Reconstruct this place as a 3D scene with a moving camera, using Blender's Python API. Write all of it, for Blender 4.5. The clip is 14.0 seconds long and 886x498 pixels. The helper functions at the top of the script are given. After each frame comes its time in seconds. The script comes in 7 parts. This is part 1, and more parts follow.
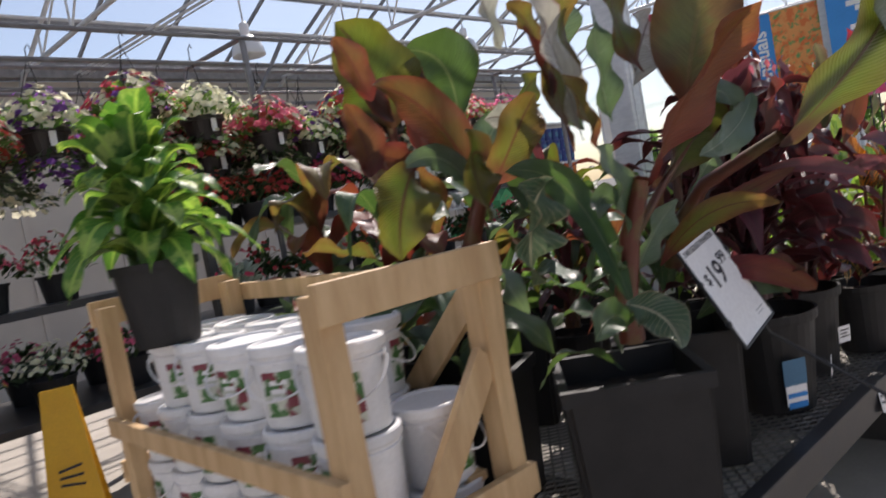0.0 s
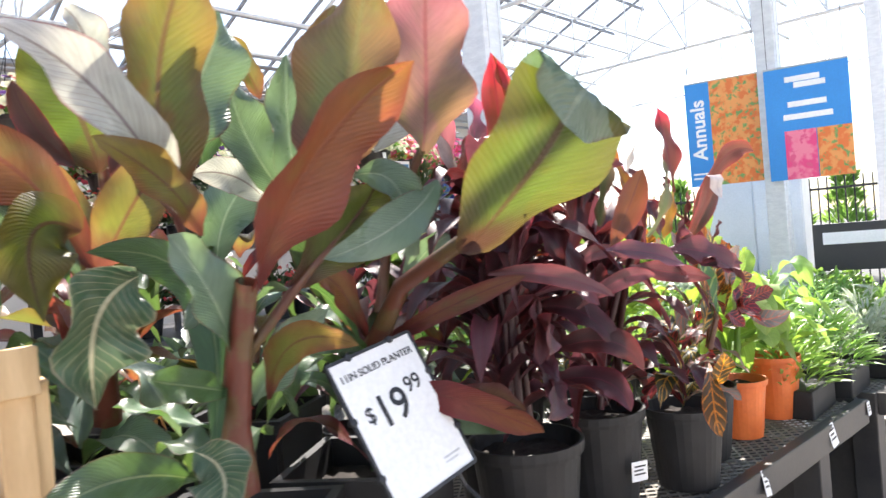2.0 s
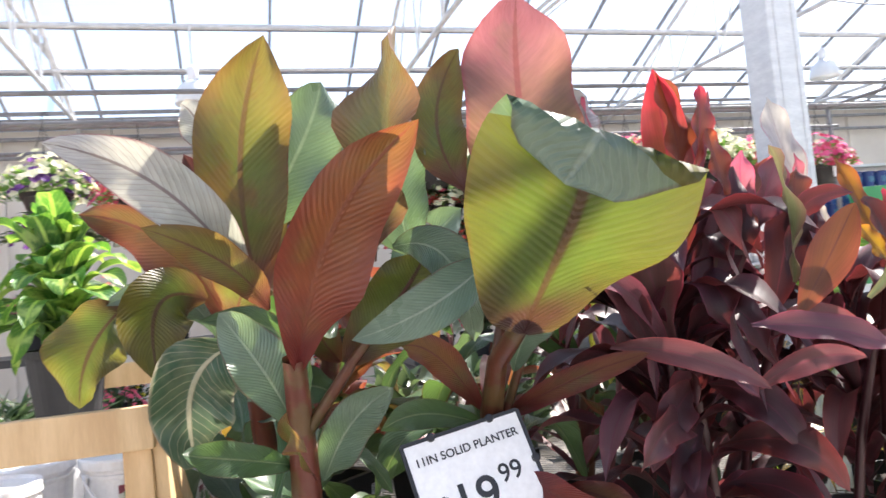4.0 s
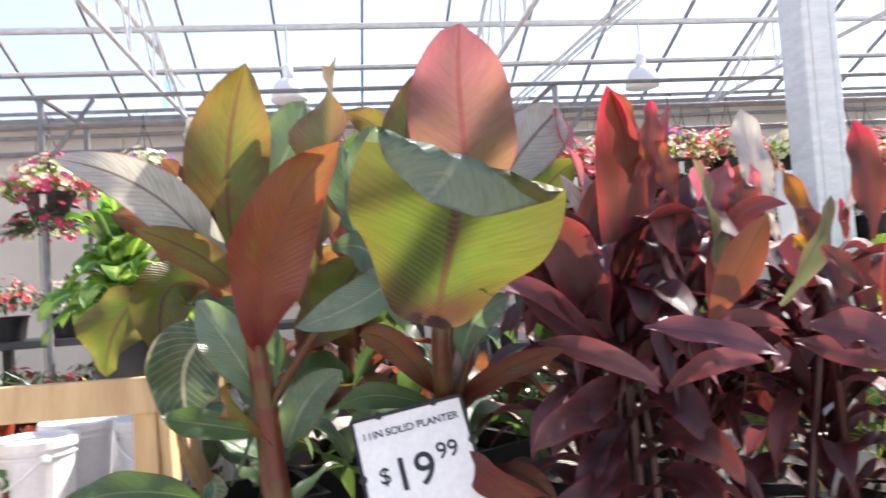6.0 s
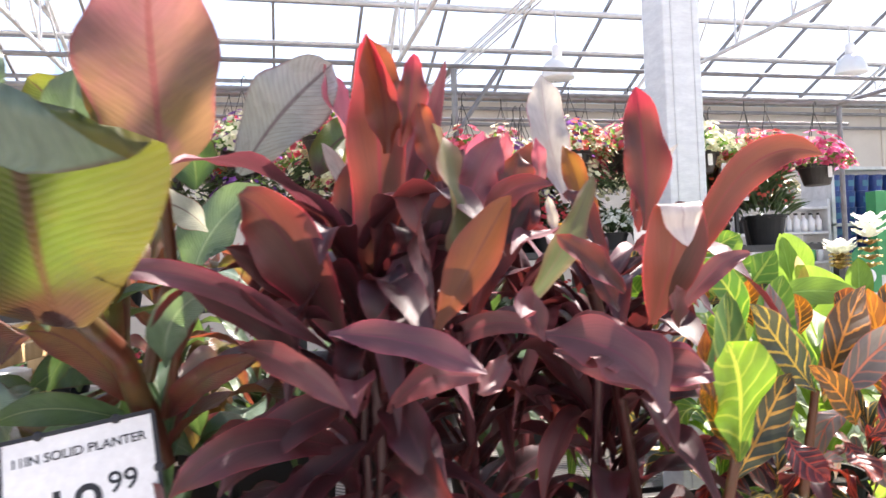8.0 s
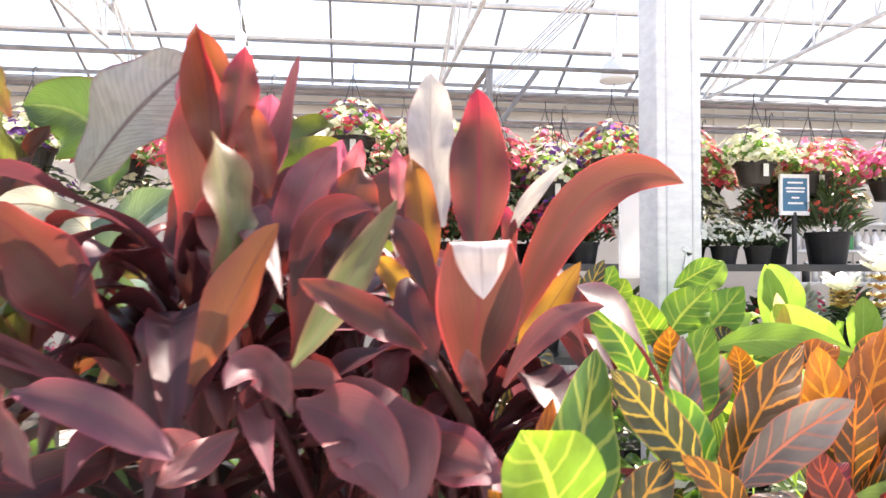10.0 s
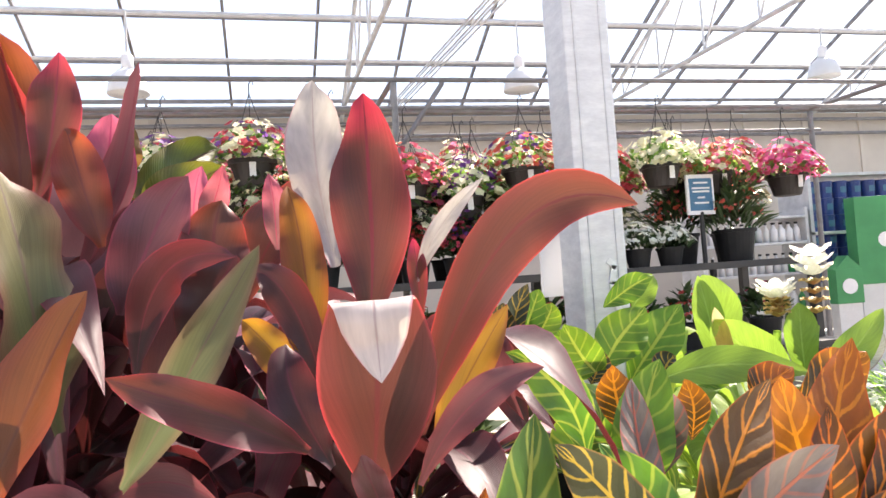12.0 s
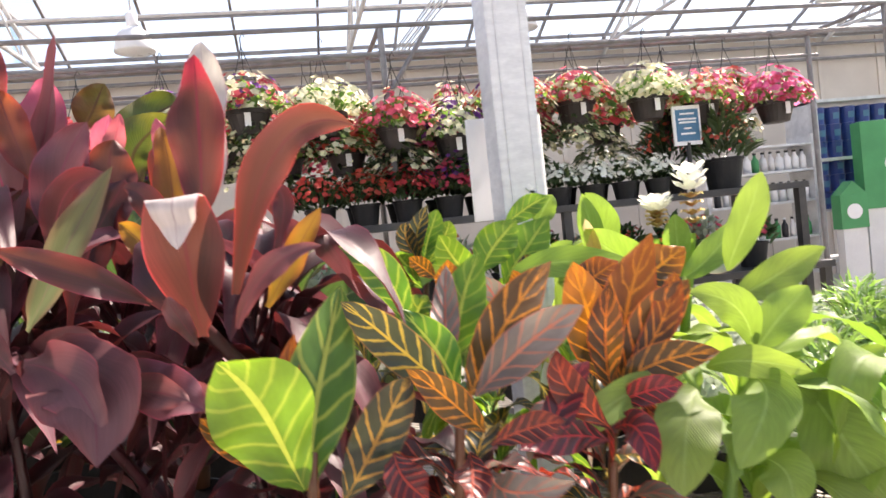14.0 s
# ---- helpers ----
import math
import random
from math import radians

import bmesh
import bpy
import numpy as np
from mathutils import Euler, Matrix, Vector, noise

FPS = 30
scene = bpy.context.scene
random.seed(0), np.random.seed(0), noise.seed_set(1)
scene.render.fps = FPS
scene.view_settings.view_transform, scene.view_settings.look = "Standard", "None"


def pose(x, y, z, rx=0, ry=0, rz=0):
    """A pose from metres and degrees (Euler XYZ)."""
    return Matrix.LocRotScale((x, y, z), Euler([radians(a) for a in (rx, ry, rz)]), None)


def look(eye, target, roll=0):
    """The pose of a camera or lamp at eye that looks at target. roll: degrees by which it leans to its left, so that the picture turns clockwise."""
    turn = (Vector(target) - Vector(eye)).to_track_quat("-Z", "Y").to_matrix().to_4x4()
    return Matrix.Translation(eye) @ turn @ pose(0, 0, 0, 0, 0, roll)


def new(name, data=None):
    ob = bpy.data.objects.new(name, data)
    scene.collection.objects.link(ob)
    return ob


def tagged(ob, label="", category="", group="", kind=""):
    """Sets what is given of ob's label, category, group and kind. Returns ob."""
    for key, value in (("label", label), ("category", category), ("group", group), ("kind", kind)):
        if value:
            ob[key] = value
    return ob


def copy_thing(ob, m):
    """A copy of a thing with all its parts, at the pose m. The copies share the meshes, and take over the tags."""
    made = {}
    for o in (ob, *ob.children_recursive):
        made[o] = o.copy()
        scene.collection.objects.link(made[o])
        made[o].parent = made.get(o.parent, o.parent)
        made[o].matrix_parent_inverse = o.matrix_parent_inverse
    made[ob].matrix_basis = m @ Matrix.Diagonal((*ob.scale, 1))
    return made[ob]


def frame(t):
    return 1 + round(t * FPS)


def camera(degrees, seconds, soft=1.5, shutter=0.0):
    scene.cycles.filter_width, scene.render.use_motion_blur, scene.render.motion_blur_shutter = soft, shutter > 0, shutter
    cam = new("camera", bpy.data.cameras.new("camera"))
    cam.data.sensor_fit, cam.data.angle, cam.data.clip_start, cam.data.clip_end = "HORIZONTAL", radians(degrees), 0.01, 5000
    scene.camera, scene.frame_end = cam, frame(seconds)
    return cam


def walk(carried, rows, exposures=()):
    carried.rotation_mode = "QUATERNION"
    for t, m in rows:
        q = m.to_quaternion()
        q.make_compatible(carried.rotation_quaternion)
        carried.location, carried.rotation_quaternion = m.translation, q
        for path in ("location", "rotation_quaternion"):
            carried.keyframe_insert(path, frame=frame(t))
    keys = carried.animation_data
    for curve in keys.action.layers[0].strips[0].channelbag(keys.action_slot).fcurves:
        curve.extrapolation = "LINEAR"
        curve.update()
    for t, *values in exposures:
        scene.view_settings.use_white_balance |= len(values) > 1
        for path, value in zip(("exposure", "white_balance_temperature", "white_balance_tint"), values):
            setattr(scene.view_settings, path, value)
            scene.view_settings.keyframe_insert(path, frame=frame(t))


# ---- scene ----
cam = camera(64.0, 14.0, shutter=0.5)
PATH = [
    (0, (0.271, -0.321, 1.453), (1.721, 1.051, 1.336), -10.5),
    (0.3, (0.412, -0.328, 1.458), (1.894, 1.014, 1.393), -10.0),
    (0.5, (0.513, -0.314, 1.486), (2.036, 0.982, 1.438), -7.7),
    (1, (0.654, -0.371, 1.47), (2.285, 0.786, 1.461), -6.0),
    (1.5, (0.827, -0.452, 1.476), (2.361, 0.831, 1.463), -6.6),
    (2, (0.991, -0.574, 1.473), (2.458, 0.785, 1.447), -4.8),
    (2.5, (1.145, -0.597, 1.481), (2.534, 0.843, 1.457), -7.8),
    (3, (1.294, -0.632, 1.497), (2.389, 1.041, 1.532), -7.5),
    (3.5, (1.389, -0.649, 1.509), (2.208, 1.174, 1.59), -7.5),
    (3.7, (1.425, -0.671, 1.525), (2.137, 1.196, 1.609), -6.6),
    (5.8, (1.68, -0.899, 1.514), (1.91, 1.084, 1.625), -4.8),
    (6, (1.698, -0.9, 1.515), (1.984, 1.077, 1.608), -3.9),
    (6.5, (1.71, -0.897, 1.514), (2.087, 1.066, 1.57), -2.9),
    (7, (1.743, -0.886, 1.498), (2.184, 1.064, 1.552), -2.9),
    (7.5, (1.875, -0.807, 1.502), (2.371, 1.13, 1.521), -2.6),
    (7.7, (1.959, -0.764, 1.498), (2.447, 1.175, 1.547), -2.6),
    (9.8, (2.387, -0.628, 1.531), (2.683, 1.349, 1.587), 0.9),
    (10, (2.423, -0.599, 1.539), (2.684, 1.383, 1.597), 0.1),
    (10.5, (2.492, -0.504, 1.547), (2.938, 1.444, 1.642), -0.5),
    (11, (2.498, -0.45, 1.553), (3.03, 1.475, 1.657), -2.4),
    (11.5, (2.484, -0.432, 1.568), (3.01, 1.496, 1.656), -3.6),
    (12, (2.473, -0.427, 1.574), (2.965, 1.51, 1.666), -3.9),
    (12.5, (2.473, -0.431, 1.582), (2.948, 1.509, 1.694), -4.3),
    (13, (2.5, -0.491, 1.562), (2.951, 1.452, 1.707), -4.4),
    (13.5, (2.577, -0.605, 1.539), (2.991, 1.352, 1.556), -5.2),
    (14, (2.655, -0.706, 1.505), (3.058, 1.252, 1.449), -6.1),
]
walk(cam, [(t, look(eye, target, roll)) for t, eye, target, roll in PATH], exposures=((0.0, 0.5, 6600, 14), (0.5, 1.0, 6500, 12), (1.0, 1.48, 6500, 10), (2.0, 2.05, 6500, 10), (6.0, 1.8, 6600, 14), (7.5, 1.92, 6700, 15), (10.0, 2.3, 7100, 15), (11.5, 1.93, 7100, 15), (12.0, 1.87, 7100, 15), (13.0, 1.95, 7100, 15), (14.0, 1.8, 7200, 16)))

# ---- light ----
SUN_AZ, SUN_EL = 60.0, 50.0   # degrees: the sun stands beyond the back wall, to its right
world = bpy.data.worlds.new("world")
scene.world = world
world.use_nodes = True
wn = world.node_tree
sky = wn.nodes.new("ShaderNodeTexSky")
sky.sky_type, sky.sun_disc = "NISHITA", False
sky.sun_elevation, sky.sun_rotation = radians(SUN_EL), radians(SUN_AZ)
sky.air_density, sky.dust_density, sky.ozone_density = 1.0, 1.0, 1.5
wn.links.new(sky.outputs[0], wn.nodes["Background"].inputs["Color"])
wn.nodes["Background"].inputs["Strength"].default_value = 0.085
sun = new("sun", bpy.data.lights.new("sun", "SUN"))
sun.data.energy, sun.data.angle, sun.data.color = 5.0, radians(0.6), (1.0, 0.93, 0.87)
sun.matrix_world = look((math.sin(radians(SUN_AZ)) * 40, math.cos(radians(SUN_AZ)) * 40, 40 * math.tan(radians(SUN_EL))), (0, 0, 0))

# ---- materials ----
def nodes_of(name):
    m = bpy.data.materials.new(name)
    m.use_nodes = True
    nt = m.node_tree
    return m, nt, nt.nodes["Principled BSDF"], nt.nodes["Material Output"]


def val(nt, op, a, b=None, c=None, clamp=False):
    n = nt.nodes.new("ShaderNodeMath")
    n.operation, n.use_clamp = op, clamp
    for i, v in enumerate((a, b, c)):
        if v is None:
            continue
        if isinstance(v, (int, float)):
            n.inputs[i].default_value = v
        else:
            nt.links.new(v, n.inputs[i])
    return n.outputs[0]


def mixc(nt, f, a, b, mode="MIX"):
    n = nt.nodes.new("ShaderNodeMix")
    n.data_type, n.blend_type = "RGBA", mode
    for sock, v in ((n.inputs[0], f), (n.inputs[6], a), (n.inputs[7], b)):
        if isinstance(v, (int, float)):
            sock.default_value = v
        elif isinstance(v, tuple):
            sock.default_value = (*v[:3], 1)
        else:
            nt.links.new(v, sock)
    return n.outputs[2]


def noise_of(nt, scale, detail=3.0, vec=None, rough=0.55):
    n = nt.nodes.new("ShaderNodeTexNoise")
    n.inputs["Scale"].default_value, n.inputs["Detail"].default_value, n.inputs["Roughness"].default_value = scale, detail, rough
    if vec is None:
        vec = nt.nodes.new("ShaderNodeTexCoord").outputs["Object"]
    nt.links.new(vec, n.inputs["Vector"])
    return n.outputs["Fac"]


def ramp(nt, fac, lo, hi):
    n = nt.nodes.new("ShaderNodeMapRange")
    n.interpolation_type = "SMOOTHSTEP"
    n.inputs["From Min"].default_value, n.inputs["From Max"].default_value = lo, hi
    nt.links.new(fac, n.inputs["Value"])
    return n.outputs["Result"]


def bump(nt, b, height, strength, dist=0.002):
    n = nt.nodes.new("ShaderNodeBump")
    n.inputs["Strength"].default_value, n.inputs["Distance"].default_value = strength, dist
    nt.links.new(height, n.inputs["Height"])
    nt.links.new(n.outputs[0], b.inputs["Normal"])


def surface(name, a, b, rough=0.5, metal=0.0, scale=8.0, fine=90.0, relief=0.15, stretch=None, spec=0.5, vary=0.12):
    """A plain surface: two tones in broad patches, fine grain, and a slight change from piece to piece."""
    m, nt, bs, out = nodes_of(name)
    vec = nt.nodes.new("ShaderNodeTexCoord").outputs["Object"]
    if stretch:
        mp = nt.nodes.new("ShaderNodeMapping")
        mp.inputs["Scale"].default_value = stretch
        nt.links.new(vec, mp.inputs["Vector"])
        vec = mp.outputs[0]
    broad, grain = noise_of(nt, scale, 4, vec), noise_of(nt, fine, 3, vec)
    col = mixc(nt, ramp(nt, broad, 0.3, 0.7), a, b)
    col = mixc(nt, val(nt, "MULTIPLY", grain, 0.35), col, (0.35 * a[0], 0.35 * a[1], 0.35 * a[2]))
    rnd = nt.nodes.new("ShaderNodeObjectInfo").outputs["Random"]
    hs = nt.nodes.new("ShaderNodeHueSaturation")
    nt.links.new(col, hs.inputs["Color"])
    nt.links.new(val(nt, "ADD", val(nt, "MULTIPLY", rnd, vary), 1 - vary / 2), hs.inputs["Value"])
    nt.links.new(hs.outputs[0], bs.inputs["Base Color"])
    nt.links.new(val(nt, "ADD", val(nt, "MULTIPLY", broad, 0.2), rough - 0.1), bs.inputs["Roughness"])
    bs.inputs["Metallic"].default_value = metal
    bs.inputs["Specular IOR Level"].default_value = spec
    bump(nt, bs, grain, relief)
    return m


def leafy(name, base, tip, vein, edge=None, ribs=20, rib_paint=0.1, mid=0.03, slope=1.2, rough=0.38, glow=0.4, glow_col=None, blotch=None, relief=0.5, spots=0.5, start=0.25, bscale=16.0, foot=None, fade=0.0, net=0.0):
    """A leaf blade: colour from stalk to tip, midrib, side ribs, edge, blotches; light shines through it."""
    m, nt, bs, out = nodes_of(name)
    uv = nt.nodes.new("ShaderNodeUVMap")
    sep = nt.nodes.new("ShaderNodeSeparateXYZ")
    nt.links.new(uv.outputs[0], sep.inputs[0])
    across = val(nt, "ABSOLUTE", val(nt, "SUBTRACT", sep.outputs[0], 0.5))
    along = sep.outputs[1]
    broad = noise_of(nt, 9, 3)
    grain = noise_of(nt, 140, 2)
    col = mixc(nt, ramp(nt, val(nt, "ADD", along, val(nt, "MULTIPLY", val(nt, "SUBTRACT", broad, 0.5), 0.7)), start, 1.0), base, tip)
    if blotch:
        col = mixc(nt, val(nt, "MULTIPLY", ramp(nt, noise_of(nt, bscale, 4), 0.5, 0.62), spots), col, blotch)
    wob = val(nt, "MULTIPLY", val(nt, "SUBTRACT", noise_of(nt, 25, 2), 0.5), 0.5)
    saw = val(nt, "FRACT", val(nt, "ADD", val(nt, "SUBTRACT", val(nt, "MULTIPLY", along, float(ribs)), val(nt, "MULTIPLY", across, slope * ribs * 0.35)), wob))
    tri = val(nt, "ABSOLUTE", val(nt, "SUBTRACT", saw, 0.5))
    rnd = nt.nodes.new("ShaderNodeObjectInfo").outputs["Random"]
    cell = nt.nodes.new("ShaderNodeCombineXYZ")
    lane = val(nt, "SUBTRACT", along, val(nt, "MULTIPLY", across, slope * 0.35))
    nt.links.new(val(nt, "MULTIPLY", sep.outputs[0], 5.0), cell.inputs[0])
    nt.links.new(val(nt, "MULTIPLY", lane, max(8.0, 0.8 * ribs)), cell.inputs[1])
    nt.links.new(val(nt, "MULTIPLY", rnd, 60.0), cell.inputs[2])
    streak = noise_of(nt, 1.0, 3, cell.outputs[0], 0.6)
    if net:
        tri = val(nt, "ADD", tri, val(nt, "MULTIPLY", val(nt, "SUBTRACT", noise_of(nt, 70, 3), 0.5), net))
        line = ramp(nt, tri, 0.36, 0.46)
    else:
        line = ramp(nt, tri, 0.38 if ribs > 12 else 0.41, 0.5)
    midrib = ramp(nt, val(nt, "SUBTRACT", mid + 0.02, across), 0.0, 0.022)
    col = mixc(nt, val(nt, "MULTIPLY", line, rib_paint), col, vein)
    col = mixc(nt, midrib, col, vein)
    if foot:
        col = mixc(nt, ramp(nt, val(nt, "ADD", along, val(nt, "MULTIPLY", val(nt, "SUBTRACT", broad, 0.5), 0.5)), 0.36, 0.04), col, foot)
    if edge:
        rim = val(nt, "MULTIPLY", ramp(nt, across, 0.45, 0.5), ramp(nt, broad, 0.3, 0.62))
        if fade:
            rim = val(nt, "MAXIMUM", rim, val(nt, "MULTIPLY", ramp(nt, val(nt, "ADD", across, val(nt, "MULTIPLY", val(nt, "SUBTRACT", broad, 0.5), 0.3)), 0.2, 0.5), fade))
        col = mixc(nt, rim, col, edge)
    hs = nt.nodes.new("ShaderNodeHueSaturation")
    nt.links.new(col, hs.inputs["Color"])
    nt.links.new(val(nt, "ADD", val(nt, "MULTIPLY", rnd, 0.03), 0.485), hs.inputs["Hue"])
    nt.links.new(val(nt, "ADD", val(nt, "MULTIPLY", val(nt, "FRACT", val(nt, "MULTIPLY", rnd, 7.3)), 0.35), val(nt, "ADD", val(nt, "MULTIPLY", streak, 0.75), 0.44)), hs.inputs["Value"])
    col = hs.outputs[0]
    nt.links.new(col, bs.inputs["Base Color"])
    nt.links.new(val(nt, "ADD", val(nt, "MULTIPLY", broad, 0.25), rough - 0.12), bs.inputs["Roughness"])
    height = val(nt, "ADD", val(nt, "MULTIPLY", tri, 0.9), val(nt, "ADD", val(nt, "MULTIPLY", grain, 0.12), val(nt, "MULTIPLY", midrib, 0.8)))
    bump(nt, bs, height, relief, 0.004)
    tl = nt.nodes.new("ShaderNodeBsdfTranslucent")
    sat = nt.nodes.new("ShaderNodeMix")
    sat.data_type, sat.blend_type = "RGBA", "MULTIPLY"
    sat.inputs[0].default_value = 1.0
    bright = nt.nodes.new("ShaderNodeGamma")
    bright.inputs["Gamma"].default_value = 0.62
    nt.links.new(col, bright.inputs["Color"])
    nt.links.new(bright.outputs[0], sat.inputs[6])
    sat.inputs[7].default_value = (*(glow_col or (1.0, 1.0, 0.8)), 1)
    nt.links.new(sat.outputs[2], tl.inputs["Color"])
    ms = nt.nodes.new("ShaderNodeMixShader")
    ms.inputs[0].default_value = glow
    nt.links.new(bs.outputs[0], ms.inputs[1])
    nt.links.new(tl.outputs[0], ms.inputs[2])
    nt.links.new(ms.outputs[0], out.inputs["Surface"])
    return m


WOOD = surface("pine", (0.72, 0.50, 0.27), (0.55, 0.35, 0.17), 0.6, scale=3, fine=40, stretch=(9, 9, 1.2), relief=0.2)
POT_BLACK = surface("pot_plastic", (0.012, 0.012, 0.013), (0.022, 0.021, 0.022), 0.58, scale=12, relief=0.1, spec=0.35)
POT_ORANGE = surface("terracotta_plastic", (0.75, 0.17, 0.03), (0.62, 0.12, 0.02), 0.5, scale=10)
POT_RED = surface("red_plastic", (0.42, 0.06, 0.025), (0.5, 0.08, 0.03), 0.5, scale=10)
SOIL = surface("soil", (0.03, 0.02, 0.014), (0.012, 0.009, 0.007), 0.95, scale=60, fine=220, relief=1.0)
BENCH = surface("bench_metal", (0.035, 0.035, 0.038), (0.07, 0.065, 0.06), 0.45, 0.2, scale=6, relief=0.2)
MESH = surface("bench_mesh", (0.22, 0.2, 0.17), (0.14, 0.13, 0.11), 0.5, 0.4, scale=9)
GALV = surface("galvanised_steel", (0.78, 0.79, 0.80), (0.66, 0.67, 0.69), 0.42, 0.1, scale=14, fine=60, stretch=(1, 1, 3), relief=0.2)
PIPE = surface("pipe_steel", (0.7, 0.71, 0.72), (0.55, 0.56, 0.57), 0.45, 0.15, scale=10)
DARKPIPE = surface("dark_steel", (0.26, 0.255, 0.26), (0.18, 0.175, 0.18), 0.45, 0.2, scale=10)
WHITE_PL = surface("white_plastic", (0.86, 0.86, 0.87), (0.8, 0.8, 0.8), 0.35, scale=5, relief=0.03)
WHITE_PAINT = surface("white_paint", (0.8, 0.8, 0.79), (0.72, 0.72, 0.71), 0.5, scale=3, relief=0.05)
BEIGE = surface("beige_panel", (0.62, 0.57, 0.5), (0.55, 0.5, 0.44), 0.6, scale=1.5, relief=0.05)
CONCRETE = surface("concrete", (0.42, 0.38, 0.33), (0.32, 0.29, 0.25), 0.75, scale=1.3, fine=45, relief=0.3)
PAPER = surface("card", (0.9, 0.9, 0.9), (0.86, 0.86, 0.86), 0.45, scale=6, relief=0.02)
INK = surface("ink", (0.02, 0.02, 0.025), (0.03, 0.03, 0.03), 0.5)
YELLOW = surface("yellow_plastic", (0.88, 0.5, 0.0), (0.8, 0.42, 0.0), 0.4, scale=4, relief=0.05)
BLUE = surface("blue_plastic", (0.015, 0.04, 0.2), (0.02, 0.06, 0.28), 0.4, scale=6)
BLUE_SIGN = surface("blue_print", (0.03, 0.28, 0.72), (0.03, 0.25, 0.66), 0.5, scale=3)
GREEN_CARD = surface("green_card", (0.06, 0.34, 0.12), (0.05, 0.28, 0.1), 0.5, scale=3)
ORANGE_CARD = surface("orange_shelf", (0.7, 0.24, 0.05), (0.6, 0.2, 0.04), 0.5, scale=3)
RED_CARD = surface("red_card", (0.65, 0.05, 0.08), (0.55, 0.04, 0.07), 0.5, scale=3)
STEEL_BLUE = surface("notice_print", (0.05, 0.16, 0.28), (0.06, 0.19, 0.32), 0.5, scale=3)
HANG = surface("basket_plastic", (0.03, 0.025, 0.024), (0.05, 0.04, 0.038), 0.5, scale=10)

CANNA_BROWN = leafy("canna_bronze", (0.16, 0.032, 0.022), (0.19, 0.07, 0.02), (0.16, 0.04, 0.025), (0.13, 0.016, 0.02), 34, 0.1, 0.02, glow=0.36, glow_col=(1.0, 0.52, 0.36), blotch=(0.12, 0.09, 0.025), relief=0.5, spots=0.55, bscale=6.0, foot=(0.085, 0.012, 0.018), fade=0.7)
CANNA_BRONZE = leafy("canna_bronze_green", (0.11, 0.045, 0.02), (0.14, 0.06, 0.022), (0.09, 0.025, 0.02), (0.11, 0.016, 0.02), 34, 0.1, 0.02, glow=0.3, glow_col=(0.98, 0.6, 0.38), blotch=(0.075, 0.08, 0.025), relief=0.5, spots=0.75, bscale=6.0, foot=(0.07, 0.012, 0.016), fade=0.75)
CANNA_MOSS = leafy("canna_moss", (0.09, 0.11, 0.04), (0.14, 0.1, 0.04), (0.13, 0.11, 0.05), (0.13, 0.035, 0.03), 34, 0.25, 0.02, glow=0.34, glow_col=(0.95, 0.85, 0.4), blotch=(0.14, 0.05, 0.035), relief=0.55, spots=0.7, bscale=6.0, foot=(0.1, 0.02, 0.02), fade=0.6)
CANNA_OLIVE = leafy("canna_olive", (0.095, 0.115, 0.022), (0.15, 0.1, 0.025), (0.09, 0.04, 0.02), (0.12, 0.025, 0.018), 34, 0.2, 0.02, glow=0.38, glow_col=(0.95, 0.88, 0.4), blotch=(0.14, 0.045, 0.022), relief=0.55, spots=0.7, bscale=6.0, foot=(0.09, 0.016, 0.02), fade=0.55)
CANNA_LIME = leafy("canna_lime", (0.05, 0.078, 0.014), (0.075, 0.09, 0.015), (0.05, 0.022, 0.016), (0.09, 0.05, 0.015), 36, 0.25, 0.018, glow=0.36, glow_col=(0.9, 1.0, 0.35), blotch=(0.085, 0.07, 0.014), relief=0.6, spots=0.7, bscale=6.0, foot=(0.04, 0.01, 0.014), fade=0.45)
CANNA_GREEN = leafy("canna_green", (0.05, 0.10, 0.045), (0.07, 0.12, 0.06), (0.16, 0.2, 0.12), (0.08, 0.04, 0.03), 32, 0.25, 0.016, glow=0.25, rough=0.34, glow_col=(0.8, 1.0, 0.3), relief=0.5)
CANNA_GREY = leafy("canna_grey_green", (0.09, 0.14, 0.10), (0.14, 0.19, 0.15), (0.22, 0.27, 0.22), (0.09, 0.05, 0.04), 34, 0.35, 0.014, glow=0.25, rough=0.3, glow_col=(0.8, 1.0, 0.4), relief=0.6)
CANNA_PINK = leafy("canna_pink", (0.15, 0.1, 0.035), (0.24, 0.08, 0.1), (0.16, 0.04, 0.04), (0.22, 0.05, 0.06), 34, 0.15, 0.018, glow=0.36, glow_col=(1.0, 0.66, 0.66), blotch=(0.17, 0.075, 0.06), relief=0.4, spots=0.8, bscale=7.0)
# sky sheen on glossy blades, put into the colour as pale grey
CANNA_PALE_SHEEN = leafy("canna_pale_sheen", (0.38, 0.39, 0.35), (0.45, 0.43, 0.42), (0.17, 0.13, 0.13), (0.2, 0.06, 0.07), 24, 0.5, 0.018, rough=0.28, glow=0.3)
CANNA_WORN = leafy("canna_worn", (0.04, 0.085, 0.045), (0.05, 0.095, 0.05), (0.42, 0.4, 0.26), (0.25, 0.22, 0.14), 15, 0.4, 0.02, glow=0.15, blotch=(0.15, 0.17, 0.09), spots=0.35)
STALK = leafy("canna_stalk", (0.1, 0.03, 0.015), (0.16, 0.06, 0.02), (0.09, 0.03, 0.02), None, 6, 0.1, 0.0, glow=0.08, blotch=(0.1, 0.09, 0.03))
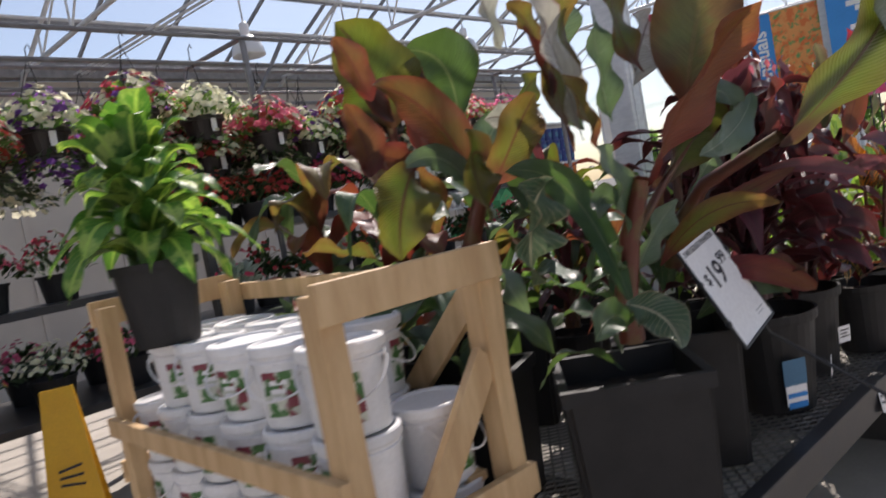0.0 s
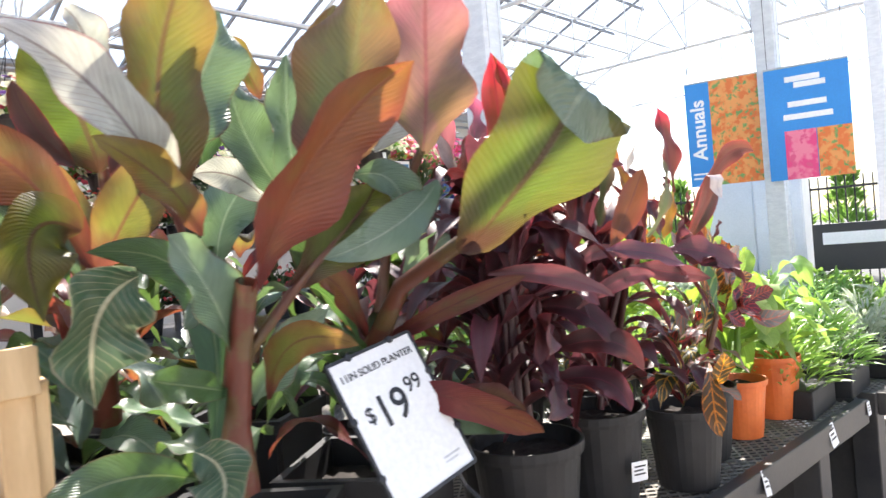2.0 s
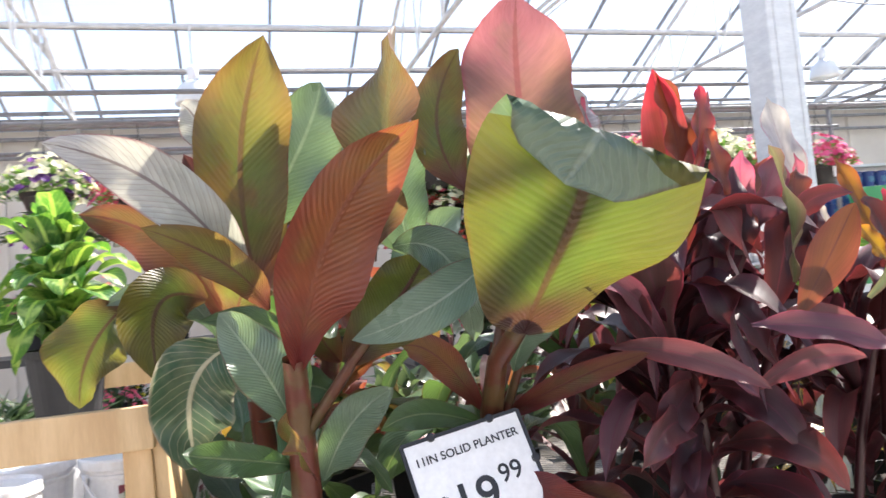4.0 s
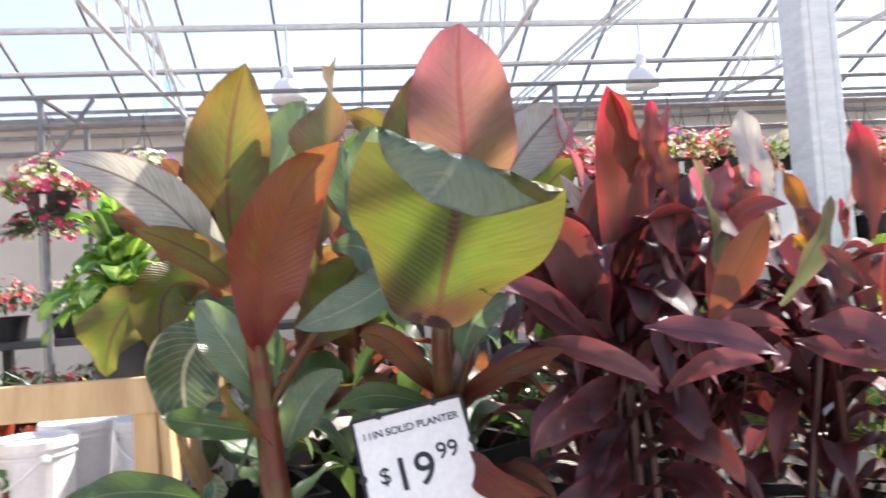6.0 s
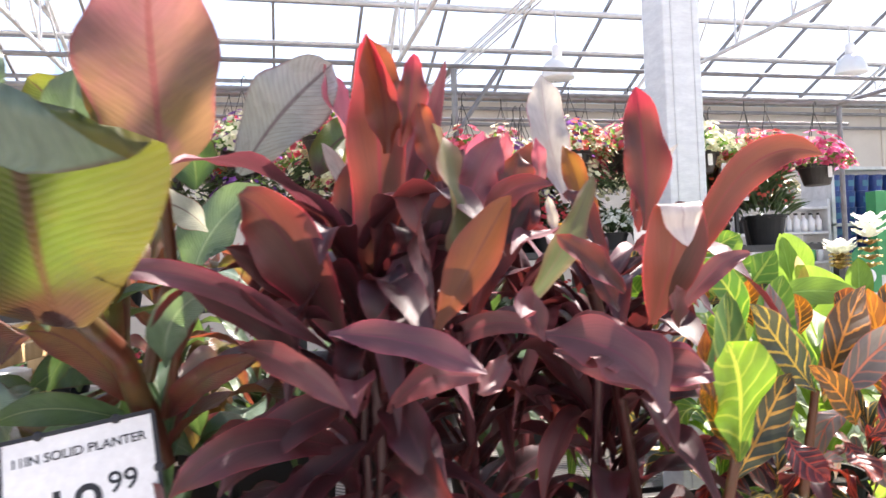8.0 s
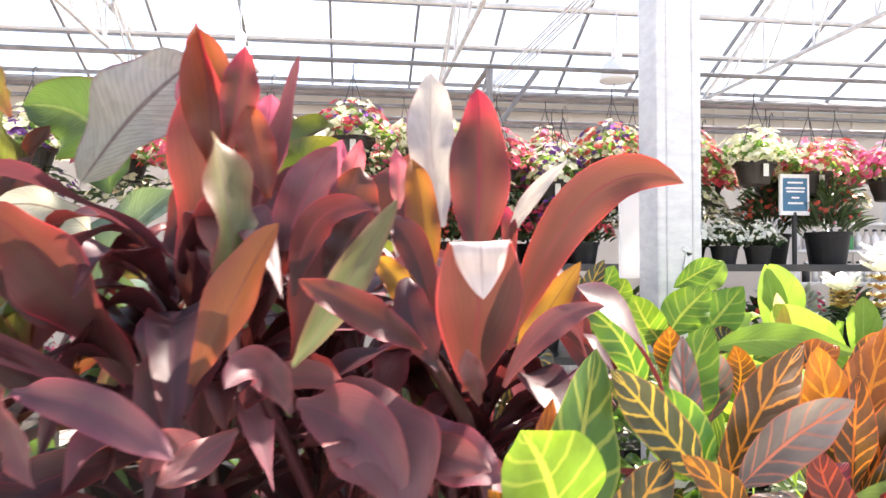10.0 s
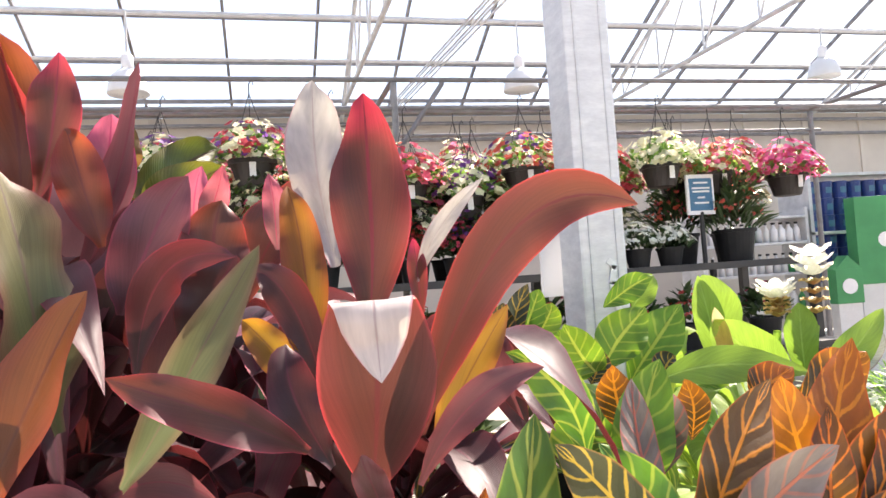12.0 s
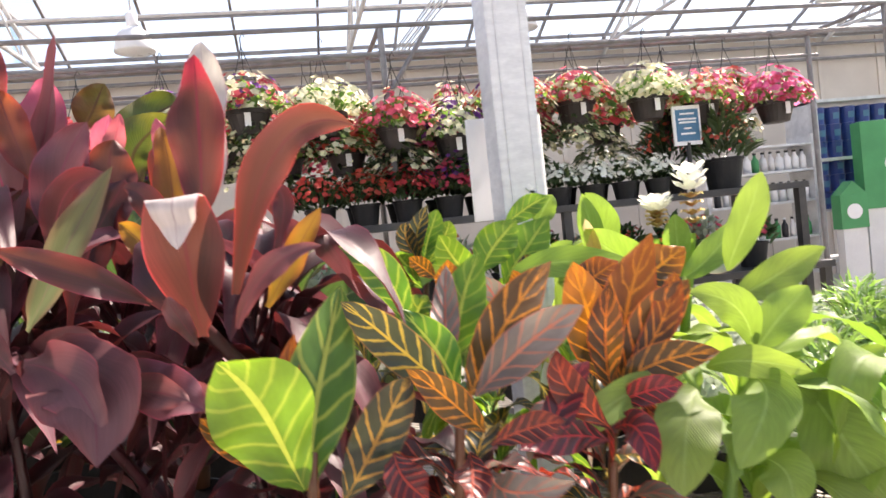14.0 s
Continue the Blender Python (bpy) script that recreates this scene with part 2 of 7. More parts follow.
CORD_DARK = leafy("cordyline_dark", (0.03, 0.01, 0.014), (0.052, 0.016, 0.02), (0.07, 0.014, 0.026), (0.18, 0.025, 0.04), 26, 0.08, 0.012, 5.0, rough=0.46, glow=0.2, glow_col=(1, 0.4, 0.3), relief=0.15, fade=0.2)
CORD_STEM = leafy("cordyline_stem", (0.05, 0.012, 0.016), (0.07, 0.016, 0.022), (0.1, 0.02, 0.03), None, 8, 0.3, 0.0, glow=0.05)
CORD_RED = leafy("cordyline_red", (0.046, 0.016, 0.015), (0.08, 0.03, 0.022), (0.06, 0.012, 0.018), (0.42, 0.04, 0.06), 26, 0.08, 0.014, 5.0, rough=0.48, glow=0.25, glow_col=(1.0, 0.5, 0.34), relief=0.15, fade=0.15)
CORD_HOT = leafy("cordyline_hot", (0.08, 0.029, 0.018), (0.46, 0.025, 0.055), (0.12, 0.012, 0.025), (0.5, 0.04, 0.07), 26, 0.08, 0.016, 5.0, rough=0.4, glow=0.33, glow_col=(1.0, 0.45, 0.36), relief=0.15, start=0.62, fade=0.18)
CORD_ORANGE = leafy("cordyline_orange", (0.11, 0.03, 0.018), (0.2, 0.055, 0.02), (0.09, 0.022, 0.02), (0.24, 0.025, 0.035), 26, 0.1, 0.012, 5.0, glow=0.38, glow_col=(1, 0.58, 0.28), relief=0.15, fade=0.4)
CORD_OCHRE = leafy("cordyline_ochre", (0.19, 0.1, 0.018), (0.26, 0.11, 0.018), (0.14, 0.05, 0.02), (0.24, 0.035, 0.025), 26, 0.1, 0.012, 5.0, glow=0.42, glow_col=(1, 0.8, 0.22), relief=0.15, fade=0.5)
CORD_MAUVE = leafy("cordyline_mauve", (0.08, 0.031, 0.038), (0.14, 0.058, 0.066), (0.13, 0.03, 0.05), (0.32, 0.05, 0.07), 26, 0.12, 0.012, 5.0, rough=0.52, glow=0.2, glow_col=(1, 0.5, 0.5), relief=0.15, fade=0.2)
# white gloss of the cordyline leaves, painted in as a near-white base colour
CORD_PALE_SHEEN = leafy("cordyline_pale_sheen", (0.42, 0.37, 0.36), (0.55, 0.5, 0.48), (0.4, 0.32, 0.32), (0.5, 0.1, 0.15), 4, 0.0, 0.008, rough=0.25, glow=0.3, relief=0.2)
CORD_PINK = leafy("cordyline_pink", (0.2, 0.09, 0.09), (0.6, 0.12, 0.19), (0.4, 0.04, 0.1), (0.6, 0.04, 0.14), 4, 0.0, 0.012, glow=0.45, glow_col=(1, 0.6, 0.6), relief=0.15)
CORD_GREEN = leafy("cordyline_green", (0.07, 0.085, 0.032), (0.14, 0.12, 0.05), (0.1, 0.07, 0.045), (0.2, 0.045, 0.05), 26, 0.15, 0.01, 5.0, rough=0.45, glow=0.32, relief=0.15, fade=0.4)
CROT_GREEN = leafy("croton_green", (0.045, 0.15, 0.02), (0.07, 0.18, 0.025), (0.42, 0.5, 0.09), (0.3, 0.38, 0.06), 6, 0.6, 0.026, 1.1, glow=0.36, glow_col=(0.9, 1, 0.3), relief=0.5, net=0.06)
CROT_LIME = leafy("croton_lime", (0.085, 0.2, 0.02), (0.13, 0.26, 0.025), (0.45, 0.52, 0.09), None, 7, 0.45, 0.026, 1.1, glow=0.42, glow_col=(0.9, 1, 0.3), relief=0.5, net=0.06)
CROT_ORANGE = leafy("croton_orange", (0.075, 0.045, 0.014), (0.12, 0.055, 0.014), (0.75, 0.25, 0.025), (0.55, 0.12, 0.02), 7, 0.95, 0.022, 1.1, glow=0.3, glow_col=(1, 0.7, 0.2), relief=0.5, net=0.35)
CROT_FIRE = leafy("croton_fire", (0.06, 0.035, 0.012), (0.5, 0.13, 0.015), (0.78, 0.27, 0.025), (0.6, 0.09, 0.02), 8, 0.95, 0.025, 1.1, glow=0.34, glow_col=(1, 0.65, 0.2), relief=0.5, start=0.35, net=0.4)
CROT_PINK = leafy("croton_pink", (0.1, 0.08, 0.07), (0.22, 0.18, 0.16), (0.5, 0.12, 0.08), (0.4, 0.08, 0.06), 7, 0.6, 0.024, 1.1, rough=0.38, glow=0.28, net=0.12)
CROT_RED = leafy("croton_red", (0.045, 0.012, 0.014), (0.12, 0.014, 0.016), (0.42, 0.05, 0.03), (0.3, 0.03, 0.02), 7, 0.9, 0.022, 1.1, glow=0.27, glow_col=(1, 0.45, 0.25), relief=0.5, net=0.2)
CROT_DARK = leafy("croton_dark", (0.022, 0.03, 0.014), (0.035, 0.035, 0.014), (0.5, 0.28, 0.03), (0.3, 0.1, 0.03), 7, 0.9, 0.022, 1.1, glow=0.22, relief=0.5, net=0.3)
GINGER = leafy("ginger_green", (0.17, 0.27, 0.05), (0.24, 0.35, 0.08), (0.28, 0.4, 0.12), None, 30, 0.12, 0.014, 2.0, rough=0.5, glow=0.42, glow_col=(0.85, 1, 0.3), relief=0.3)
DIEFF = leafy("dumb_cane", (0.03, 0.1, 0.022), (0.06, 0.17, 0.03), (0.35, 0.5, 0.12), None, 12, 0.45, 0.06, 1.4, glow=0.4, glow_col=(0.85, 1, 0.3), blotch=(0.4, 0.52, 0.16), spots=0.7)
FOLIAGE = leafy("bedding_green", (0.09, 0.19, 0.05), (0.17, 0.29, 0.09), (0.15, 0.25, 0.08), None, 6, 0.1, 0.02, glow=0.4, glow_col=(0.85, 1, 0.35), relief=0.1)
FERN = leafy("fern_green", (0.16, 0.3, 0.08), (0.26, 0.4, 0.12), (0.2, 0.34, 0.1), None, 6, 0.1, 0.02, glow=0.45, glow_col=(0.85, 1, 0.4), relief=0.1)
SILVER = leafy("silver_foliage", (0.34, 0.42, 0.32), (0.46, 0.52, 0.42), (0.4, 0.46, 0.38), None, 6, 0.1, 0.02, rough=0.55, glow=0.38, relief=0.1)
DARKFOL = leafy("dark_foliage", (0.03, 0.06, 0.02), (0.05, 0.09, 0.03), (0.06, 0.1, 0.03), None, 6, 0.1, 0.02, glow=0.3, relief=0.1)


def petal(name, a, b):
    return leafy(name, a, b, a, None, 5, 0.0, 0.0, rough=0.55, glow=0.45, glow_col=(1, 1, 1), relief=0.05)


FL_RED, FL_PINK = petal("petal_red", (0.6, 0.045, 0.06), (0.75, 0.12, 0.12)), petal("petal_pink", (0.72, 0.1, 0.22), (0.85, 0.22, 0.32))
FL_CREAM, FL_PURPLE = petal("petal_cream", (0.78, 0.76, 0.5), (0.85, 0.82, 0.62)), petal("petal_purple", (0.12, 0.03, 0.22), (0.2, 0.05, 0.32))
FL_WHITE, FL_YELLOW = petal("petal_white", (0.85, 0.85, 0.75), (0.9, 0.88, 0.75)), petal("petal_yellow", (0.8, 0.6, 0.03), (0.85, 0.66, 0.06))
BRACT_GREEN = petal("bract_green", (0.45, 0.5, 0.2), (0.6, 0.6, 0.35))
BRACT_OCHRE = petal("bract_ochre", (0.5, 0.3, 0.1), (0.55, 0.42, 0.12))


def roof_sheet():
    """Twin-wall greenhouse sheet: mostly clear, a little milky."""
    m, nt, bs, out = nodes_of("roof_sheet")
    tr, tl = nt.nodes.new("ShaderNodeBsdfTransparent"), nt.nodes.new("ShaderNodeBsdfTranslucent")
    tl.inputs["Color"].default_value = (0.86, 0.92, 1.0, 1)
    ms = nt.nodes.new("ShaderNodeMixShader")
    nt.links.new(val(nt, "ADD", val(nt, "MULTIPLY", noise_of(nt, 0.5, 3), 0.07), 0.045), ms.inputs[0])
    nt.links.new(tr.outputs[0], ms.inputs[1])
    nt.links.new(tl.outputs[0], ms.inputs[2])
    nt.links.new(ms.outputs[0], out.inputs["Surface"])
    return m


SHEET = roof_sheet()
THIN_PAPER = leafy("thin_board", (0.85, 0.85, 0.85), (0.88, 0.88, 0.88), (0.85, 0.85, 0.85), None, 4, 0.0, 0.0, rough=0.5, glow=0.55, glow_col=(1, 1, 1), relief=0.0)

# ---- building blocks ----
def mesh_of(bm, name, material, smooth=False):
    me = bpy.data.meshes.new(name)
    bm.to_mesh(me)
    bm.free()
    me.materials.append(material)
    if smooth:
        me.polygons.foreach_set("use_smooth", [True] * len(me.polygons))
    return me


def part(name, bm, material, parent=None, label="", smooth=False):
    ob = new(name, mesh_of(bm, name, material, smooth))
    ob.parent = parent
    return tagged(ob, label)


def thing(name, m, label, category, group="", kind=""):
    ob = new(name)
    ob.empty_display_size = 0.05
    ob.matrix_basis = m
    return tagged(ob, label, category, group, kind)


def solid(name, bm, material, label="", category="", kind="structure", smooth=False, group=""):
    return tagged(new(name, mesh_of(bm, name, material, smooth)), label, category, group, kind)


def box(bm, x0, x1, y0, y1, z0, z1, bev=0.0):
    r = bmesh.ops.create_cube(bm, size=1.0, matrix=Matrix.LocRotScale(((x0 + x1) / 2, (y0 + y1) / 2, (z0 + z1) / 2), None, (abs(x1 - x0), abs(y1 - y0), abs(z1 - z0))))
    if bev:
        es = list({e for v in r["verts"] for e in v.link_edges})
        bmesh.ops.bevel(bm, geom=es, offset=bev, segments=2, profile=0.6, affect="EDGES")
    return bm


def beam(bm, a, b, w, h, bev=0.0):
    """A squared bar from a to b, w wide and h high."""
    a, b = Vector(a), Vector(b)
    d = b - a
    q = d.to_track_quat("Y", "Z").to_matrix().to_4x4()
    m = Matrix.Translation((a + b) / 2) @ q @ Matrix.Diagonal((w, d.length, h, 1))
    r = bmesh.ops.create_cube(bm, size=1.0, matrix=m)
    if bev:
        es = list({e for v in r["verts"] for e in v.link_edges})
        bmesh.ops.bevel(bm, geom=es, offset=bev, segments=2, profile=0.6, affect="EDGES")
    return bm


def tube(bm, a, b, r, n=8):
    a, b = Vector(a), Vector(b)
    d = b - a
    m = Matrix.Translation((a + b) / 2) @ d.to_track_quat("Z", "Y").to_matrix().to_4x4()
    bmesh.ops.create_cone(bm, cap_ends=True, segments=n, radius1=r, radius2=r, depth=d.length, matrix=m)
    return bm


def lathe(bm, prof, n=28, squash=None):
    """A turned shape: prof holds (radius, height) from the outside bottom up and over."""
    rings = []
    for r, z in prof:
        rings.append([bm.verts.new((r * math.cos(i * math.tau / n), r * math.sin(i * math.tau / n), z)) for i in range(n)])
    for a, b in zip(rings, rings[1:]):
        for i in range(n):
            bm.faces.new((a[i], a[(i + 1) % n], b[(i + 1) % n], b[i]))
    bm.faces.new(rings[0][::-1])
    bm.faces.new(rings[-1])
    return bm


def strip(pts, bm, r0, r1, n=7):
    """A tapering stalk through pts."""
    prev = None
    k = len(pts) - 1
    for i, p in enumerate(pts):
        p = Vector(p)
        d = (Vector(pts[min(i + 1, k)]) - Vector(pts[max(i - 1, 0)])).normalized()
        s = d.cross(Vector((0.3, 1, 0.1))).normalized()
        u = s.cross(d)
        r = r0 + (r1 - r0) * i / k
        ring = [bm.verts.new(p + (s * math.cos(a * math.tau / n) + u * math.sin(a * math.tau / n)) * r) for a in range(n)]
        if prev:
            for j in range(n):
                bm.faces.new((prev[j], prev[(j + 1) % n], ring[(j + 1) % n], ring[j]))
        prev = ring
    return bm


PROFILES = {"canna": (0.8, 0.78, 0.08), "cord": (0.9, 0.88, 0.16), "croton": (1.0, 0.92, 0.05), "lobe": (0.62, 0.42, 0.06), "blade": (0.6, 0.8, 0.3), "broad": (0.65, 0.62, 0.08)}


def blade(bm, p0, mid, p1, width, face, shape="canna", fold=18.0, ripple=0.012, curl=0.0, nu=8, nv=16, seed=0.0, uvs=True, bend=None):
    """One leaf: its midrib runs from p0 by mid to p1; face is the way that its upper side looks; fold lifts the halves, curl rolls
    the edges; bend (share of the length, slant, degrees) lays the end of the blade over."""
    p0, mid, p1 = Vector(p0), Vector(mid), Vector(p1)
    c = 2 * mid - (p0 + p1) / 2
    a, b, pet = PROFILES[shape]
    top = (a / (a + b)) ** a * (b / (a + b)) ** b
    uvl = bm.loops.layers.uv.verify() if uvs else None
    grid = []
    face = Vector(face).normalized()
    for j in range(nv + 1):
        s = j / nv
        p = (1 - s) ** 2 * p0 + 2 * s * (1 - s) * c + s * s * p1
        t = ((1 - s) * (c - p0) + s * (p1 - c)).normalized()
        turn_ = radians(16 * math.sin(seed * 2.3)) * (s - 0.45)
        side = t.cross(Matrix.Rotation(turn_, 3, t) @ face)
        if side.length < 1e-4:
            side = t.cross(Vector((0.3, 0.2, 1)))
        side.normalize()
        n = side.cross(t)
        w = max((s ** a) * ((1 - s) ** b) / top, pet * (1 - s) if s < 0.6 else 0.0) * width / 2
        w *= 1 + 0.05 * math.sin(9 * s + seed * 3)
        p = p + side * (0.03 * width * math.sin(5 * s + seed))
        row = []
        for i in range(nu + 1):
            v = 2 * i / nu - 1
            f = radians(fold + curl * abs(v))
            off = side * (v * w * math.cos(f)) + n * (abs(v) * w * math.sin(f))
            rip = ripple * (width / 0.12) * abs(v) ** 2 * math.sin(14 * s + seed * 5 + (2.1 if v > 0 else 0)) * min(1.0, 6 * w / max(width, 1e-4))
            row.append(bm.verts.new(p + off + n * rip))
        grid.append(row)
    if bend:
        s0, slant, turn, share = bend
        p = (1 - s0) ** 2 * p0 + 2 * s0 * (1 - s0) * c + s0 * s0 * p1
        t = ((1 - s0) * (c - p0) + s0 * (p1 - c)).normalized()
        side = t.cross(face).normalized()
        n = side.cross(t)
        axis = Matrix.Rotation(radians(slant), 3, n) @ side
        ahead = n.cross(axis)
        for row in grid:
            for i, v in enumerate(row):
                h = (v.co - p).dot(ahead)
                if h > 0 and abs(2 * i / nu - 1) <= share:
                    flat = v.co - p - ahead * h
                    up = flat.dot(n)
                    a = radians(turn) * min(1.0, h / 0.02)
                    r = 0.006
                    v.co = p + flat - n * up + ahead * (h * math.cos(a)) + n * (h * math.sin(a) + r * (1 - math.cos(a)) + up * math.cos(a))
    for j in range(nv):
        for i in range(nu):
            if bend and bend[3] < 1 and j / nv >= bend[0] - 0.02:   # the blade is torn beside the bent part
                ins = [abs(2 * q / nu - 1) <= bend[3] for q in (i, i + 1)]
                if ins[0] != ins[1] or (not ins[0] and j / nv > bend[0] + 0.06):
                    continue
            f = bm.faces.new((grid[j][i], grid[j][i + 1], grid[j + 1][i + 1], grid[j + 1][i]))
            f.smooth = True
            if uvs:
                for l, (ii, jj) in zip(f.loops, ((i, j), (i + 1, j), (i + 1, j + 1), (i, j + 1))):
                    l[uvl].uv = (ii / nu, jj / nv)
    return bm


LEAVES = [0]


def leaf(plant, p0, mid, p1, width, face, material, shape="canna", fold=18.0, ripple=0.016, curl=0.0, name="leaf", bend=None, under=None):
    """A leaf as a part of its plant; its points are in the place's own metres."""
    LEAVES[0] += 1
    bm = bmesh.new()
    inv = plant.matrix_basis.inverted()
    blade(bm, inv @ Vector(p0), inv @ Vector(mid), inv @ Vector(p1), width, inv.to_3x3() @ Vector(face), shape, fold, ripple, curl, seed=LEAVES[0] * 1.37, bend=bend, nv=28 if bend else 16)
    if bend and under:
        for f in bm.faces:
            if min(l[bm.loops.layers.uv.verify()].uv.y for l in f.loops) > bend[0]:
                f.material_index = 1
    ob = part(name, bm, material, plant, smooth=True)
    if under:
        ob.data.materials.append(under)
    return ob


def stalk(plant, pts, r0, r1, material, name="stem"):
    bm = bmesh.new()
    inv = plant.matrix_basis.inverted()
    strip([inv @ Vector(p) for p in pts], bm, r0, r1)
    return part(name, bm, material, plant, smooth=True)


def round_pot(parent, r=0.13, h=0.26, material=None, soil=True):
    bm = bmesh.new()
    lathe(bm, [(r * 0.72, 0), (r * 0.74, 0.008), (r * 0.93, h * 0.86), (r * 0.93, h * 0.9), (r, h * 0.9), (r * 1.015, h * 0.93), (r * 1.015, h), (r * 0.96, h), (r * 0.93, h * 0.9), (r * 0.9, h * 0.82)], 32)
    for v in bm.verts:    # flutes in the side
        if v.co.z < h * 0.88 and v.co.z > 0.004:
            k = 1 - 0.012 * (round(math.atan2(v.co.y, v.co.x) / math.tau * 32) % 4 == 0)
            v.co.x, v.co.y = v.co.x * k, v.co.y * k
    p = part("pot", bm, material or POT_BLACK, parent, smooth=False)
    if soil:
        bm = bmesh.new()
        rr = r * 0.915
        bmesh.ops.create_grid(bm, x_segments=14, y_segments=14, size=rr)
        for v in bm.verts:
            q = Vector((v.co.x, v.co.y))
            m = max(abs(q.x), abs(q.y))
            if q.length > 1e-6:
                q *= m / q.length
            v.co = (q.x, q.y, h * 0.86 + 0.012 * noise.noise(Vector((q.x * 40, q.y * 40, r * 90))))
        part("soil", bm, SOIL, parent, smooth=True)
    return p


def square_pot(parent, w=0.28, h=0.32, material=None):
    bm = bmesh.new()
    o, i = w / 2, w / 2 - 0.012
    loops = []
    for hw, z in ((o * 0.9, 0), (o, h - 0.03), (o + 0.006, h - 0.03), (o + 0.006, h), (i, h), (i * 0.97, h - 0.07)):
        loops.append([bm.verts.new((x * hw, y * hw, z)) for x, y in ((-1, -1), (1, -1), (1, 1), (-1, 1))])
    for a, b in zip(loops, loops[1:]):
        for k in range(4):
            bm.faces.new((a[k], a[(k + 1) % 4], b[(k + 1) % 4], b[k]))
    bm.faces.new(loops[0][::-1])
    bmesh.ops.bevel(bm, geom=[e for e in bm.edges if abs(e.verts[0].co.z - e.verts[1].co.z) > 0.1], offset=0.012, segments=3, affect="EDGES")
    part("pot", bm, material or POT_BLACK, parent)
    bm = bmesh.new()
    bmesh.ops.create_grid(bm, x_segments=14, y_segments=14, size=i * 0.98)
    for v in bm.verts:
        v.co.z = h - 0.06 + 0.012 * noise.noise(v.co * 40)
    part("soil", bm, SOIL, parent, smooth=True)


def words(text, size, material, parent, m, bold=0.0, name="lettering"):
    """Raised lettering in the built-in font, as a mesh."""
    cu = bpy.data.curves.new("letters", "FONT")
    cu.body, cu.size, cu.extrude, cu.offset, cu.align_x, cu.align_y = text, size, 0.0004, bold, "CENTER", "CENTER"
    tmp = bpy.data.objects.new("letters", cu)
    scene.collection.objects.link(tmp)
    bpy.context.view_layer.update()
    me = bpy.data.meshes.new_from_object(tmp.evaluated_get(bpy.context.evaluated_depsgraph_get()))
    bpy.data.objects.remove(tmp)
    me.materials.clear()
    me.materials.append(material)
    ob = new(name, me)
    ob.parent, ob.matrix_basis = parent, m
    return ob

# ---- the greenhouse: floor, walls, roof ----
X0, X1, Y0, Y1 = -14.0, 15.0, -12.0, 10.0
GUT, RIDGE, RIDGE_Y = 4.25, 6.95, 4.0

bm = bmesh.new()
bmesh.ops.create_grid(bm, x_segments=2, y_segments=2, size=400)
solid("ground", bm, surface("asphalt", (0.07, 0.07, 0.068), (0.05, 0.05, 0.05), 0.85, scale=0.6, fine=60), "grey asphalt yard round the greenhouse", "ground").location.z = -0.02
bm = bmesh.new()
box(bm, X0, X1, Y0, Y1, -0.1, 0.0)
solid("floor", bm, CONCRETE, "stained grey concrete greenhouse floor", "floor")

bm = bmesh.new()
box(bm, X0, X1, Y1, Y1 + 0.12, 0, GUT - 0.14)
solid("wall_back", bm, BEIGE, "beige panelled back wall of the greenhouse", "wall")
bm = bmesh.new()
for k in range(24):   # upright seams of the panels
    x = X0 + 0.6 + k * 1.2
    box(bm, x - 0.03, x + 0.03, Y1 - 0.03, Y1, 0, GUT - 0.15)
solid("trim_seams", bm, BEIGE, "beige cover strips on the wall panels", "trim")
bm = bmesh.new()
box(bm, X0 - 0.12, X0, Y0, Y1, 0, GUT)
solid("wall_left", bm, WHITE_PAINT, "white painted end wall", "wall")
bm = bmesh.new()
box(bm, X0, X1, Y0 - 0.12, Y0, 0, GUT)
solid("wall_front", bm, WHITE_PAINT, "white painted front wall", "wall")
bm = bmesh.new()
box(bm, X1, X1 + 0.02, Y0, Y1, 2.3, GUT)
solid("wall_right", bm, SHEET, "milky greenhouse sheet wall above an open side", "wall")

# gable ends of milky sheet
for nm, gx in (("gable_left", X0), ("gable_right", X1)):
    bm = bmesh.new()
    for y0, yr, y1 in ((Y0, -6.0, -2.0), (-2.0, RIDGE_Y, Y1)):
        bm.faces.new([bm.verts.new((gx, y, z)) for y, z in ((y0, GUT), (y1, GUT), (yr, RIDGE))])
    solid(nm, bm, SHEET, "milky sheet gable of the greenhouse", "gable")

# roof sheets, in two bays
bm = bmesh.new()
for y0, z0, y1, z1 in ((Y1, GUT, RIDGE_Y, RIDGE), (RIDGE_Y, RIDGE, -2.0, GUT), (-2.0, GUT, -6.0, RIDGE), (-6.0, RIDGE, Y0, GUT)):
    bm.faces.new([bm.verts.new(v) for v in ((X0, y0, z0), (X1, y0, z0), (X1, y1, z1), (X0, y1, z1))])
solid("ceiling", bm, SHEET, "milky twin-wall sheet greenhouse roof", "roof")

# dark glazing bars up the slope, bright purlins along it
bm = bmesh.new()
for k in range(26):
    x = X0 + 0.34 + k * 1.13
    beam(bm, (x, Y1, GUT - 0.03), (x, RIDGE_Y, RIDGE - 0.03), 0.035, 0.05)
    beam(bm, (x, RIDGE_Y, RIDGE - 0.03), (x, -2.0, GUT - 0.03), 0.035, 0.05)
for k in range(9):
    y = Y1 - 0.25 - k * 0.72
    z = GUT + (Y1 - y) / (Y1 - RIDGE_Y) * (RIDGE - GUT) - 0.08
    beam(bm, (X0, y, z), (X1, y, z), 0.04, 0.05)
solid("roof_bars", bm, DARKPIPE, "dark steel glazing bars and purlins under the roof", "roof frame")

